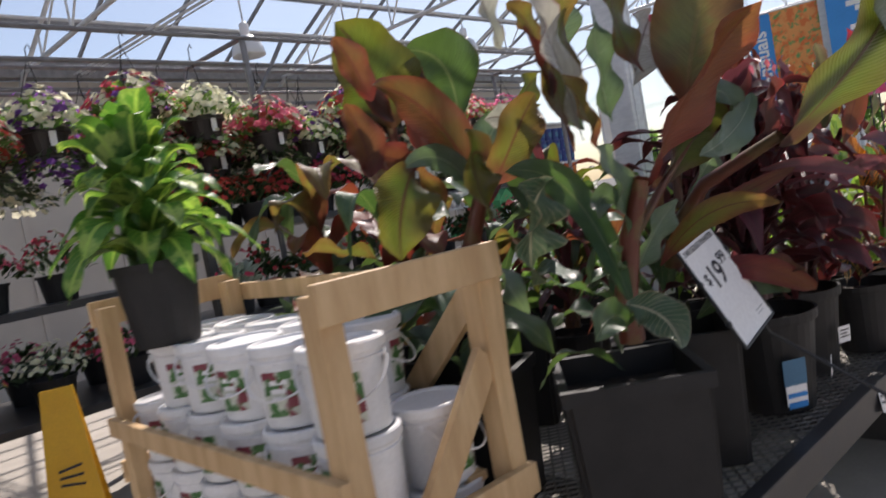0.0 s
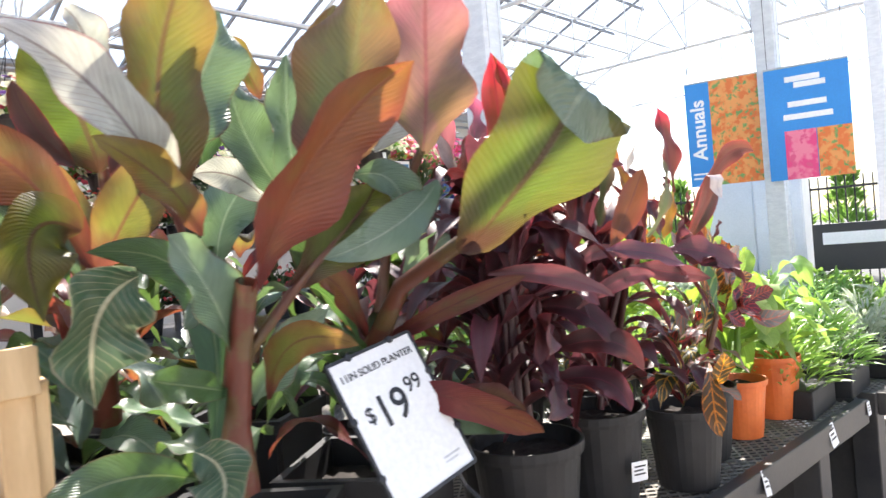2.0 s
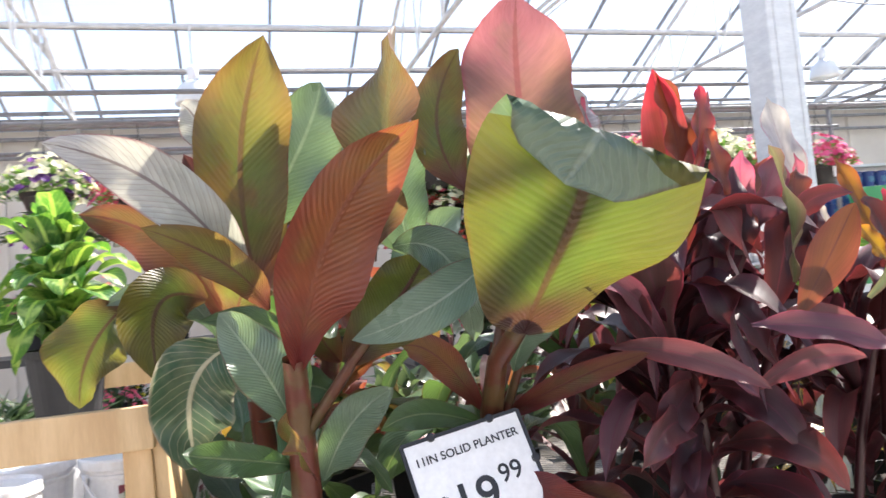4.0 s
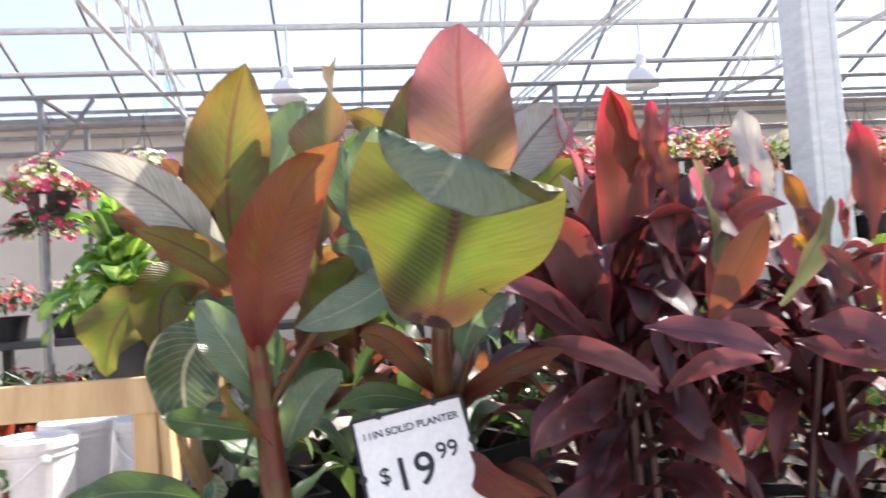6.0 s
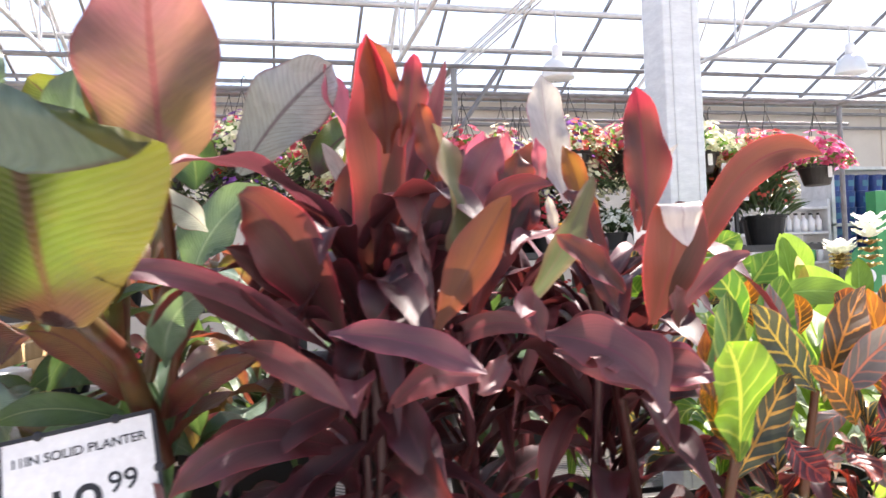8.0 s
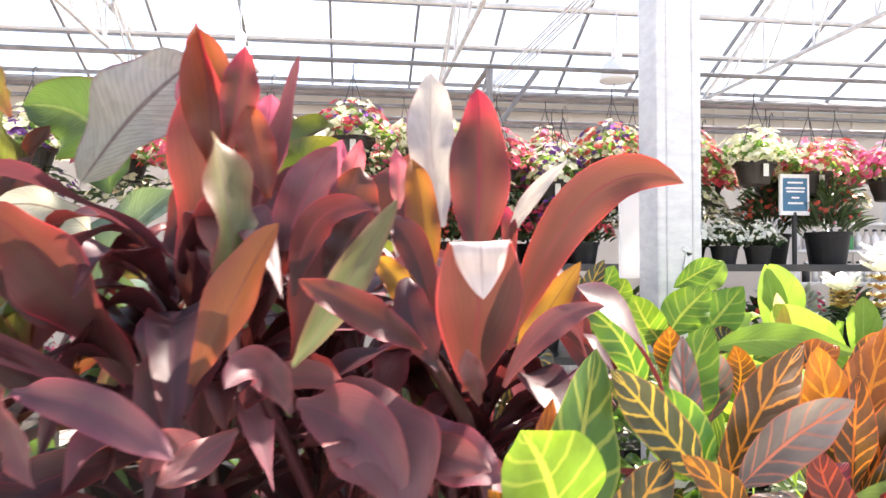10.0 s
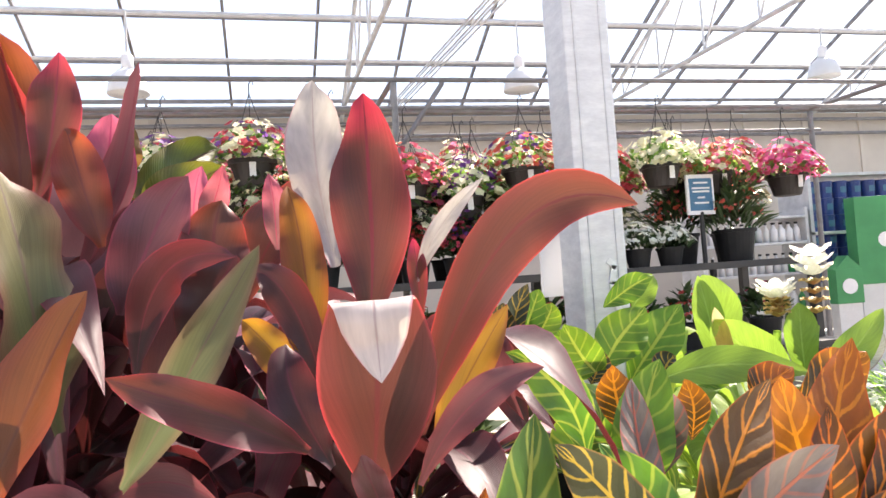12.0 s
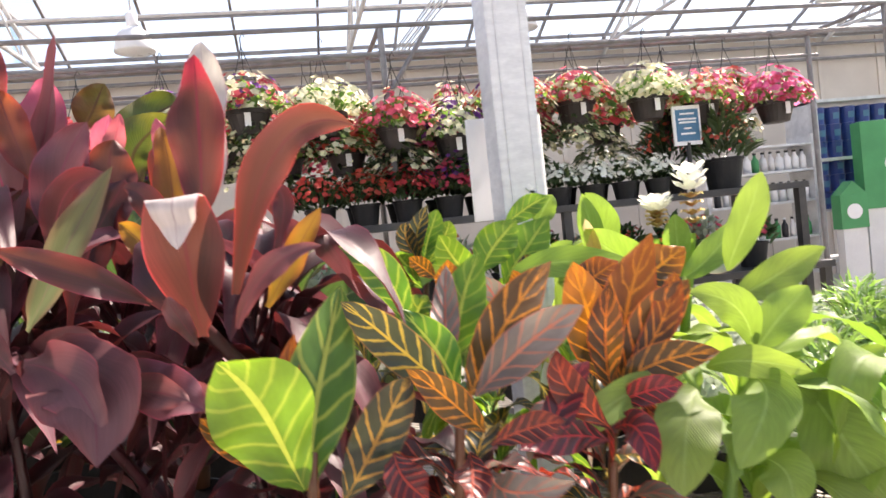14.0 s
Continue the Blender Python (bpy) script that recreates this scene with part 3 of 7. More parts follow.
bm = bmesh.new()
for y in (7.4, 3.4, -2.0):    # lattice trusses along the bay
    lo, hi = 4.6, 5.2
    tube(bm, (X0, y, lo), (X1, y, lo), 0.025)
    tube(bm, (X0, y, hi), (X1, y, hi), 0.025)
for k in range(7):            # arched trusses across the bay, with their webs
    x = -8.6 + k * 4.1
    pts = [Vector((x, Y1 - i * 1.0, GUT - 0.25 + (RIDGE - GUT) * min(i, 12 - i) / 6)) for i in range(13)]
    for a, b in zip(pts, pts[1:]):
        tube(bm, a, b, 0.03)
    tube(bm, (x, Y1, GUT - 0.1), (x, -2.0, GUT - 0.1), 0.03)
    for i in range(1, 12):
        foot = Vector((x, pts[i].y, GUT - 0.1))
        tube(bm, foot, pts[i], 0.014, 6)
        tube(bm, foot, pts[i + 1 if i < 6 else i - 1], 0.014, 6)
for y, z in ((8.6, 4.5), (8.0, 4.85), (6.6, 5.1), (5.6, 4.95)):   # bright pipes along the bay
    tube(bm, (X0, y, z), (X1, y, z), 0.022)
solid("roof_trusses", bm, PIPE, "galvanised lattice trusses and pipes below the roof", "roof frame")

bm = bmesh.new()
for k in range(5):            # conduits running across the bay
    x = 4.35 + 0.05 * k
    tube(bm, (x, Y1 - 0.21, 4.16 + 0.012 * (k % 2)), (x + 0.85, -1.8, 4.3 + 0.012 * (k % 2)), 0.011, 6)
tube(bm, (-0.45, Y1, 4.7), (-0.45, -2, 4.7), 0.035)
solid("conduits", bm, PIPE, "bundle of grey conduits under the roof", "conduit")

bm = bmesh.new()
box(bm, X0, X1, Y1 - 0.2, Y1, GUT - 0.14, GUT - 0.02, 0.01)
for z in (3.97, 3.72):
    tube(bm, (X0, Y1 - 0.12, z), (X1, Y1 - 0.12, z), 0.03)
box(bm, X0, X1, -2.1, -1.9, GUT - 0.14, GUT, 0.01)
solid("gutter", bm, DARKPIPE, "dark steel gutter and pipes along the wall", "gutter")

# sagging cables
bm = bmesh.new()
for x0 in (0.6, 4.7, 8.8):
    pts = [(x0 + 4.1 * s / 10, 7.2, 5.2 - 0.22 * math.sin(math.pi * s / 10)) for s in range(11)]
    strip(pts, bm, 0.012, 0.012, 5)
solid("roof_cable", bm, DARKPIPE, "dark cables sagging between trusses", "cable")


def column(x, y, w, top, label, m=GALV):
    th = thing("post", pose(x, y, 0), label, "post", "greenhouse posts")
    bm = bmesh.new()
    box(bm, -w / 2, w / 2, -w / 2, w / 2, 0.012, top, 0.008)
    part("shaft", bm, m, th)
    bm = bmesh.new()
    box(bm, -w * 0.3, -w * 0.3 + 0.006, -w / 2 - 0.004, -w / 2 + 0.002, 0.02, top - 0.01)
    box(bm, w * 0.28, w * 0.28 + 0.004, -w / 2 - 0.003, -w / 2 + 0.002, 0.02, top - 0.01)
    part("seam", bm, m, th)
    bm = bmesh.new()
    box(bm, -w, w, -w, w, 0, 0.012, 0.003)
    part("base_plate", bm, m, th)
    return th


main_post = column(3.29, 1.24, 0.125, 4.7, "square galvanised steel post beside the benches")
for m in (pose(5.99, 0.98, 0), pose(-0.6, 1.24, 0), pose(9.4, 1.0, 0), pose(12.6, 1.0, 0)):
    copy_thing(main_post, m)


def lamp(x, y, z):
    th = thing("pendant_lamp", pose(x, y, z), "white ribbed bell pendant lamp hanging from the truss", "lamp", "pendant lamps")
    bm = bmesh.new()
    lathe(bm, [(0.205, -0.06), (0.21, -0.05), (0.195, 0.03), (0.16, 0.13), (0.08, 0.2), (0.055, 0.2), (0.145, 0.12), (0.18, 0.03), (0.195, -0.05)], 28)
    part("shade", bm, surface("lamp_shade", (0.75, 0.78, 0.8), (0.7, 0.72, 0.74), 0.3, scale=5) if "lamp_shade" not in bpy.data.materials else bpy.data.materials["lamp_shade"], th, smooth=True)
    bm = bmesh.new()
    lathe(bm, [(0.05, 0.2), (0.06, 0.22), (0.06, 0.34), (0.03, 0.37)], 16)
    part("ballast", bm, WHITE_PL, th, smooth=True)
    bm = bmesh.new()
    tube(bm, (0, 0, 0.36), (0, 0, 4.6 - z), 0.012)
    part("rod", bm, PIPE, th)


lamp(1.22, 7.35, 3.78)
lamp(5.53, 7.35, 3.82)
lamp(9.84, 7.35, 4.0)

# ---- benches ----
def bench(x0, x1, y0, y1, turn=0.0, top=0.742):
    """A display bench: angle-iron rim, expanded-metal top on cross bars, box legs."""
    cx, cy = (x0 + x1) / 2, (y0 + y1) / 2
    th = thing("display_bench", pose(cx, cy, 0, 0, 0, turn), "dark steel display bench with an expanded-metal top", "bench", "display benches")
    hx, hy = (x1 - x0) / 2, (y1 - y0) / 2
    for nm, a, b in (("rail", (-hx, -hy), (hx, -hy)), ("rail", (-hx, hy), (hx, hy)), ("rail", (-hx, -hy), (-hx, hy)), ("rail", (hx, -hy), (hx, hy))):
        bm = bmesh.new()
        if a[1] == b[1]:
            box(bm, a[0], b[0], a[1] - 0.02, a[1] + 0.02, top - 0.085, top + 0.004, 0.004)
        else:
            box(bm, a[0] - 0.02, a[0] + 0.02, a[1] + 0.02, b[1] - 0.02, top - 0.085, top + 0.004, 0.004)
        part(nm, bm, BENCH, th)
    bm = bmesh.new()
    dx, dy = 0.042, 0.018
    nx, ny = int(2 * (hx - 0.02) / dx), int(2 * (hy - 0.02) / dy)
    verts, faces = [], []
    for i in range(nx):
        for j in range(ny):
            x, y = -hx + 0.02 + (i + (0.5 if j % 2 else 0)) * dx, -hy + 0.02 + j * dy
            for sx in (-1, 1):
                k = len(verts)
                e = Vector((sx * dx / 2, dy, 0))
                nrm = Vector((-e.y, e.x, 0)).normalized() * 0.003
                for q, z in ((nrm, 0.0), (-nrm, 0.003)):
                    verts += [(x + q.x, y + q.y, top - 0.004 + z), (x + e.x + q.x, y + e.y + q.y, top - 0.004 + z)]
                faces.append((k, k + 1, k + 3, k + 2))
    me = bpy.data.meshes.new("mesh_top")
    me.from_pydata(verts, [], faces)
    me.materials.append(MESH)
    ob = new("mesh_top", me)
    ob.parent = th
    tagged(ob, "grey expanded-metal mesh top", kind="stuff")
    bm.free()
    for k in range(int(2 * hx / 0.6) + 1):
        bm = bmesh.new()
        x = -hx + 0.3 + k * 0.6
        if x < hx - 0.1:
            box(bm, x - 0.015, x + 0.015, -hy + 0.02, hy - 0.02, top - 0.05, top - 0.012)
            part("cross_bar", bm, BENCH, th)
        else:
            bm.free()
    for sx in (-1, 1):
        for sy in (-1, 1):
            bm = bmesh.new()
            x, y = sx * (hx - 0.22), sy * (hy - 0.12)
            box(bm, x - 0.05, x + 0.05, y - 0.05, y + 0.05, 0.012, top - 0.08, 0.006)
            part("leg", bm, BENCH, th)
            bm = bmesh.new()
            box(bm, x - 0.09, x + 0.09, y - 0.1, y + 0.1, 0, 0.012, 0.003)
            part("foot", bm, BENCH, th)
    for sx in (-1, 1):
        bm = bmesh.new()
        box(bm, sx * (hx - 0.22) - 0.02, sx * (hx - 0.22) + 0.02, -hy + 0.17, hy - 0.17, 0.06, 0.5)
        part("end_panel", bm, BENCH, th)
    return th


bench(1.36, 4.02, 0.205, 1.40, -4.0)
bench(1.86, 4.02, 1.48, 2.70, -4.0)
bench(4.12, 6.75, 0.0, 1.06, -3.0)
bench(4.12, 6.75, 1.36, 2.56, -3.0)


def tag(x, y, z, w, h, m, label="white paper price label", fold=12):
    """A small paper ticket with bars for its print."""
    th = thing("price_ticket", pose(x, y, z) @ m, label, "ticket", "price tickets")
    bm = bmesh.new()
    box(bm, -w / 2, w / 2, -0.0008, 0.0008, -h / 2, h / 2)
    part("card", bm, PAPER, th)
    for k in range(3):
        bm = bmesh.new()
        box(bm, -w * 0.36, w * (0.36 - 0.15 * (k % 2)), -0.0018, -0.0009, h * (0.22 - 0.2 * k), h * (0.30 - 0.2 * k))
        part("print_bar", bm, INK, th)
    return th


tag(3.04, 0.155, 0.71, 0.05, 0.07, pose(0, 0, 0, -14, 12, 4))
tag(3.58, 0.118, 0.71, 0.045, 0.075, pose(0, 0, 0, -10, -10, -8))
tag(2.47, 0.195, 0.70, 0.05, 0.08, pose(0, 0, 0, -12, 20, 0))
tag(3.96, 0.09, 0.715, 0.04, 0.05, pose(0, 0, 0, -6, 0, 0))
tag(2.575, 0.293, 0.86, 0.045, 0.05, pose(0, 0, 0, 4, 0, -28), "small white barcode sticker on a pot")
tag(2.30, 0.262, 0.845, 0.04, 0.05, pose(0, 0, 0, 4, 0, 12), "small white barcode sticker on a pot")

# price sign on a wire holder, leaning over the planter
sign = thing("price_sign", Matrix(((0.988, 0.040, -0.148, 1.815), (0.025, 0.911, 0.411, 0.314), (0.151, -0.410, 0.899, 1.178), (0, 0, 0, 1))), "white price card with black print in a clear holder", "sign")
SW, SH = 0.198, 0.26
bm = bmesh.new()
box(bm, -SW / 2, SW / 2, -0.0015, 0.0015, -SH / 2, SH / 2, 0.001)
part("card", bm, PAPER, sign)
bm = bmesh.new()
for a, b in (((-SW / 2, -SH / 2), (SW / 2, -SH / 2)), ((SW / 2, -SH / 2), (SW / 2, SH / 2)), ((SW / 2, SH / 2), (-SW / 2, SH / 2)), ((-SW / 2, SH / 2), (-SW / 2, -SH / 2))):
    beam(bm, (a[0], 0, a[1]), (b[0], 0, b[1]), 0.006, 0.006)
part("frame", bm, INK, sign)
for x, z in ((-SW / 2, 0.03), (SW / 2, 0.05), (-0.05, SH / 2), (0.05, SH / 2), (-SW / 2, -0.07), (SW / 2, -0.06)):
    bm = bmesh.new()
    lathe(bm, [(0.007, -0.004), (0.007, 0.004), (0.004, 0.005)], 12)
    c = part("clip", bm, INK, sign)
    c.matrix_basis = pose(x, 0, z, 90)
words("11IN SOLID PLANTER", 0.0182, INK, sign, pose(0, -0.0022, 0.098) @ pose(0, 0, 0, 90), 0.0002)
words("$", 0.038, INK, sign, pose(-0.062, -0.0022, 0.026) @ pose(0, 0, 0, 90), 0.0003)
words("19", 0.078, INK, sign, pose(-0.012, -0.0022, 0.02) @ pose(0, 0, 0, 90), 0.0007)
words("99", 0.04, INK, sign, pose(0.052, -0.0022, 0.043) @ pose(0, 0, 0, 90), 0.0003)
for k in range(2):
    bm = bmesh.new()
    box(bm, 0.036, 0.078 - 0.01 * k, -0.0022, -0.0014, -0.098 - 0.008 * k, -0.0945 - 0.008 * k)
    part("print_bar", bm, PIPE, sign)
bm = bmesh.new()
tube(bm, (0.05, 0.006, -0.05), (0.07, 0.02, -0.16), 0.004)
tube(bm, (0.07, 0.02, -0.16), (0.07, -0.12, -0.40), 0.004)
part("wire_stem", bm, INK, sign)

# ---- wooden rack with pails ----
rack = thing("pail_rack", pose(0.945, 0.61, 0, 0, 0, -4), "open pine crate rack with diagonal braces", "rack")
RW, RL, RH = 0.36, 1.05, 1.372


def plank(name, a, b, w, h):
    bm = bmesh.new()
    beam(bm, a, b, w, h, 0.003)
    return part(name, bm, WOOD, rack)


for x in (0.0, RW):
    for y in (0.0, RL):
        plank("post", (x, y, 0), (x, y, RH - 0.02), 0.045, 0.055)
for y in (-0.034, RL + 0.034):
    plank("top_rail", (-0.03, y, RH - 0.035), (RW + 0.03, y, RH - 0.035), 0.022, 0.07)
    plank("end_rail", (-0.03, y, 0.90), (RW + 0.03, y, 0.90), 0.022, 0.06)
    plank("end_rail", (-0.03, y, 0.5), (RW + 0.03, y, 0.5), 0.022, 0.06)
plank("brace", (RW - 0.02, -0.01, 1.16), (0.12, -0.01, 0.90), 0.02, 0.06)
plank("brace", (RW + 0.034, 0.02, 1.3), (RW + 0.034, 0.62, 0.75), 0.022, 0.06)
plank("brace", (RW + 0.034, 0.0, 1.32), (RW + 0.034, 0.08, 0.45), 0.022, 0.05)
for z in (1.03, 0.42):
    plank("side_rail", (-0.034, -0.03, z), (-0.034, RL + 0.03, z), 0.022, 0.05)
plank("side_rail", (RW + 0.036, 0.3, RH - 0.06), (RW + 0.036, RL, RH - 0.06), 0.022, 0.05)
for z in (0.92, 0.66, 0.42):
    plank("shelf_slat", (RW - 0.06, 0.03, z), (RW - 0.06, RL - 0.03, z), 0.05, 0.02)
for k in range(7):
    plank("base_slat", (0.03, 0.08 + k * 0.145, 0.419), (RW - 0.03, 0.08 + k * 0.145, 0.419), 0.09, 0.02)

def print_mat():
    """Label print: leaf green, dark red and cream patches."""
    m, nt, bs, out = nodes_of("pail_print")
    n = noise_of(nt, 22, 2)
    col = mixc(nt, ramp(nt, n, 0.45, 0.5), (0.05, 0.16, 0.04), (0.55, 0.58, 0.5))
    col = mixc(nt, ramp(nt, noise_of(nt, 15, 2), 0.6, 0.64), col, (0.2, 0.03, 0.05))
    nt.links.new(col, bs.inputs["Base Color"])
    bs.inputs["Roughness"].default_value = 0.35
    return m


PRINT = print_mat()


def pail():
    th = thing("pail", pose(0, 0, 0), "white plastic pail with a printed garden label and lid", "pail", "pails in the rack")
    bm = bmesh.new()
    lathe(bm, [(0.080, 0), (0.083, 0.006), (0.090, 0.150), (0.094, 0.152), (0.094, 0.158), (0.090, 0.160), (0.091, 0.172)], 32)
    part("body", bm, WHITE_PL, th, smooth=False)
    bm = bmesh.new()
    lathe(bm, [(0.096, 0.168), (0.098, 0.172), (0.098, 0.190), (0.095, 0.194), (0.086, 0.194), (0.083, 0.188), (0.02, 0.188)], 32)
    part("lid", bm, WHITE_PL, th)
    bm = bmesh.new()
    n, r = 10, 0.0895
    for k in range(n):
        a0, a1 = (-0.5 + k / n) * 0.95, (-0.5 + (k + 1) / n) * 0.95
        vs = []
        for a, z, rr in ((a0, 0.03, r - 0.0035), (a1, 0.03, r - 0.0035), (a1, 0.135, r + 0.0015), (a0, 0.135, r + 0.0015)):
            vs.append(bm.verts.new((rr * math.sin(a), -rr * math.cos(a), z)))
        bm.faces.new(vs)
    lab = part("label", bm, PRINT, th, "printed label with plant pictures")
    bm = bmesh.new()
    for k, (a0, w, z) in enumerate(((-0.2, 0.5, 0.105), (-0.2, 0.42, 0.085), (-0.2, 0.3, 0.068))):
        vs = []
        for a, zz in ((a0, z), (a0 + w, z), (a0 + w, z + 0.011), (a0, z + 0.011)):
            rr = 0.0925
            vs.append(bm.verts.new((rr * math.sin(a), -rr * math.cos(a), zz)))
        bm.faces.new(vs)
    pr = part("print_bar", bm, PAPER, lab)
    bm = bmesh.new()
    pts = [(0.099 * math.cos(a), -0.03 - 0.09 * math.sin(a), 0.15 - 0.075 * math.sin(a)) for a in [math.pi * k / 12 for k in range(13)]]
    strip(pts, bm, 0.003, 0.003, 6)
    part("handle", bm, WHITE_PL, th, smooth=True)
    for s in (-1, 1):
        bm = bmesh.new()
        lathe(bm, [(0.012, 0), (0.012, 0.006), (0.006, 0.008)], 12)
        e = part("handle_ear", bm, WHITE_PL, th)
        e.matrix_basis = pose(s * 0.09, -0.02, 0.15, 0, 90 * s, 0)
    return th


first = pail()
base = pose(0.945, 0.61, 0, 0, 0, -4)
rng = random.Random(4)
done = False
for tier in range(5):
    for i in range(2):
        for j in range(6):
            if tier == 4 and (i == 1 and j < 1 or i == 0 and j == 5):
                continue
            m = base @ pose(0.09 + i * 0.178 + rng.uniform(-.005, .005), 0.105 + j * 0.178 + rng.uniform(-.005, .005), 0.43 + 0.1645 * tier, rng.uniform(-2.5, 2.5) if tier == 4 else 0, 0, (-70 if i == 0 else 60) + rng.uniform(-40, 40))
            m = m @ Matrix.Diagonal((0.84, 0.84, 0.84, 1))
            if not done:
                first.matrix_basis = m
                done = True
            else:
                copy_thing(first, m).matrix_basis = m

# yellow wet-floor cone sign
cone = thing("wet_floor_sign", pose(1.35, 3.3, 0, 0, 0, -25), "yellow plastic folding wet-floor sign standing on the floor", "floor sign")
for s in (-1, 1):
    bm = bmesh.new()
    vs = [bm.verts.new(v) for v in ((-0.15, s * 0.16, 0), (0.15, s * 0.16, 0), (0.07, s * 0.015, 0.95), (-0.07, s * 0.015, 0.95), (-0.15, s * 0.15, 0), (0.15, s * 0.15, 0), (0.07, s * 0.004, 0.95), (-0.07, s * 0.004, 0.95))]
    for f in ((0, 1, 2, 3), (7, 6, 5, 4), (0, 4, 5, 1), (1, 5, 6, 2), (2, 6, 7, 3), (3, 7, 4, 0)):
        bm.faces.new([vs[i] for i in f])
    bmesh.ops.recalc_face_normals(bm, faces=bm.faces)
    p = part("panel", bm, YELLOW, cone)
    bm = bmesh.new()
    for k in range(3):
        z = 0.52 + 0.03 * k
        y = s * (0.16 - 0.145 * z / 0.95 + 0.003)
        beam(bm, (-0.05, y, z), (0.05, y, z + 0.015 * (k - 1)), 0.003, 0.012)
    part("print_bar", bm, INK, p)


# clear care bag with a blue and white slip, on the first pot
care = thing("care_tag", pose(2.165, 0.315, 0.83, 4, 0, -38), "clear bag with a blue and white slip on a pot", "tag")
bm = bmesh.new()
box(bm, -0.03, 0.03, -0.0015, 0.0015, -0.055, 0.0, 0.001)
part("slip", bm, PAPER, care)
for z, h in ((-0.02, 0.012), (-0.045, 0.016)):
    bm = bmesh.new()
    box(bm, -0.027, 0.027, -0.0035, -0.0018, z - h, z)
    part("print_bar", bm, BLUE_SIGN, care)
bm = bmesh.new()
box(bm, -0.033, 0.033, -0.001, 0.001, 0.0, 0.07, 0.0008)
part("bag", bm, STEEL_BLUE, care)
# ---- potted plants on the front bench ----
BT = 0.742   # top of the bench


def potted(kind, x, y, label, category, pot="round", r=0.13, h=0.26, z=None, group="", turn=0.0, material=None):
    th = thing(kind, pose(x, y, BT if z is None else z, 0, 0, turn), label, category, group)
    if pot == "round":
        round_pot(th, r, h, material)
    else:
        square_pot(th, r * 2, h, material)
    return th


# bronze canna in a square planter
canna_a = potted("potted_canna", 1.55, 0.44, "tall bronze and green canna in a square black planter", "potted plant", "square", 0.14, 0.32, turn=38)
stalk(canna_a, [(1.564, 0.420, 1.110), (1.555, 0.410, 1.213), (1.553, 0.380, 1.326), (1.547, 0.330, 1.437)], 0.028, 0.017, STALK)
stalk(canna_a, [(1.558, 0.380, 1.316), (1.637, 0.320, 1.432), (1.715, 0.260, 1.535)], 0.01, 0.007, STALK, "leaf_stalk")
leaf(canna_a, (1.549, 0.330, 1.418), (1.601, 0.220, 1.596), (1.705, 0.112, 1.726), 0.131, (0.097, -0.993, -0.073), CANNA_BROWN, fold=24)
leaf(canna_a, (1.513, 0.450, 1.513), (1.503, 0.450, 1.750), (1.544, 0.400, 1.937), 0.155, (0.150, -0.974, -0.171), CANNA_OLIVE, fold=14)
leaf(canna_a, (1.521, 0.500, 1.629), (1.593, 0.500, 1.767), (1.644, 0.500, 1.890), 0.142, (0.082, -0.981, -0.178), CANNA_GREY, fold=18)
leaf(canna_a, (1.509, 0.420, 1.533), (1.389, 0.380, 1.692), (1.246, 0.320, 1.761), 0.094, (0.242, -0.961, -0.134), CANNA_PALE_SHEEN, fold=15, ripple=0.02)
leaf(canna_a, (1.522, 0.400, 1.508), (1.457, 0.380, 1.588), (1.356, 0.350, 1.642), 0.067, (0.194, -0.979, -0.057), CANNA_OLIVE, fold=16)
leaf(canna_a, (1.473, 0.450, 1.617), (1.444, 0.450, 1.694), (1.414, 0.450, 1.762), 0.048, (0.192, -0.973, -0.130), CORD_RED, fold=30)
leaf(canna_a, (1.466, 0.550, 1.745), (1.440, 0.550, 1.829), (1.410, 0.550, 1.868), 0.069, (0.179, -0.961, -0.209), CANNA_PALE_SHEEN, fold=18)
leaf(canna_a, (1.428, 0.600, 1.538), (1.353, 0.580, 1.531), (1.345, 0.550, 1.400), 0.126, (0.235, -0.972, -0.011), CANNA_LIME, fold=15)
leaf(canna_a, (1.465, 0.500, 1.457), (1.399, 0.500, 1.388), (1.390, 0.520, 1.265), 0.149, (0.217, -0.972, 0.088), CANNA_WORN, fold=12, ripple=0.025, curl=10)
leaf(canna_a, (1.542, 0.380, 1.327), (1.501, 0.360, 1.433), (1.450, 0.360, 1.512), 0.090, (0.164, -0.984, 0.063), CANNA_GREY, fold=18)
leaf(canna_a, (1.618, 0.330, 1.423), (1.696, 0.270, 1.504), (1.730, 0.240, 1.576), 0.111, (0.012, -1.000, 0.009), CANNA_LIME, fold=14)
leaf(canna_a, (1.687, 0.240, 1.578), (1.759, 0.220, 1.554), (1.796, 0.250, 1.437), 0.070, (-0.044, -0.998, -0.036), CANNA_GREY, fold=15, ripple=0.02)
leaf(canna_a, (1.824, 0.200, 1.570), (1.741, 0.210, 1.500), (1.619, 0.243, 1.461), 0.071, (-0.594, -0.804, -0.019), CANNA_GREY, fold=14, ripple=0.014)
leaf(canna_a, (1.544, 0.400, 1.270), (1.455, 0.360, 1.302), (1.389, 0.330, 1.328), 0.054, (0.196, -0.967, 0.163), CANNA_GREEN, fold=15)
leaf(canna_a, (1.581, 0.400, 1.242), (1.625, 0.360, 1.324), (1.688, 0.330, 1.378), 0.074, (0.067, -0.987, 0.149), CANNA_GREY, fold=15, ripple=0.02)
leaf(canna_a, (1.566, 0.330, 1.261), (1.528, 0.200, 1.354), (1.537, 0.080, 1.357), 0.050, (-0.726, -0.676, 0.126), CANNA_OLIVE, fold=16)
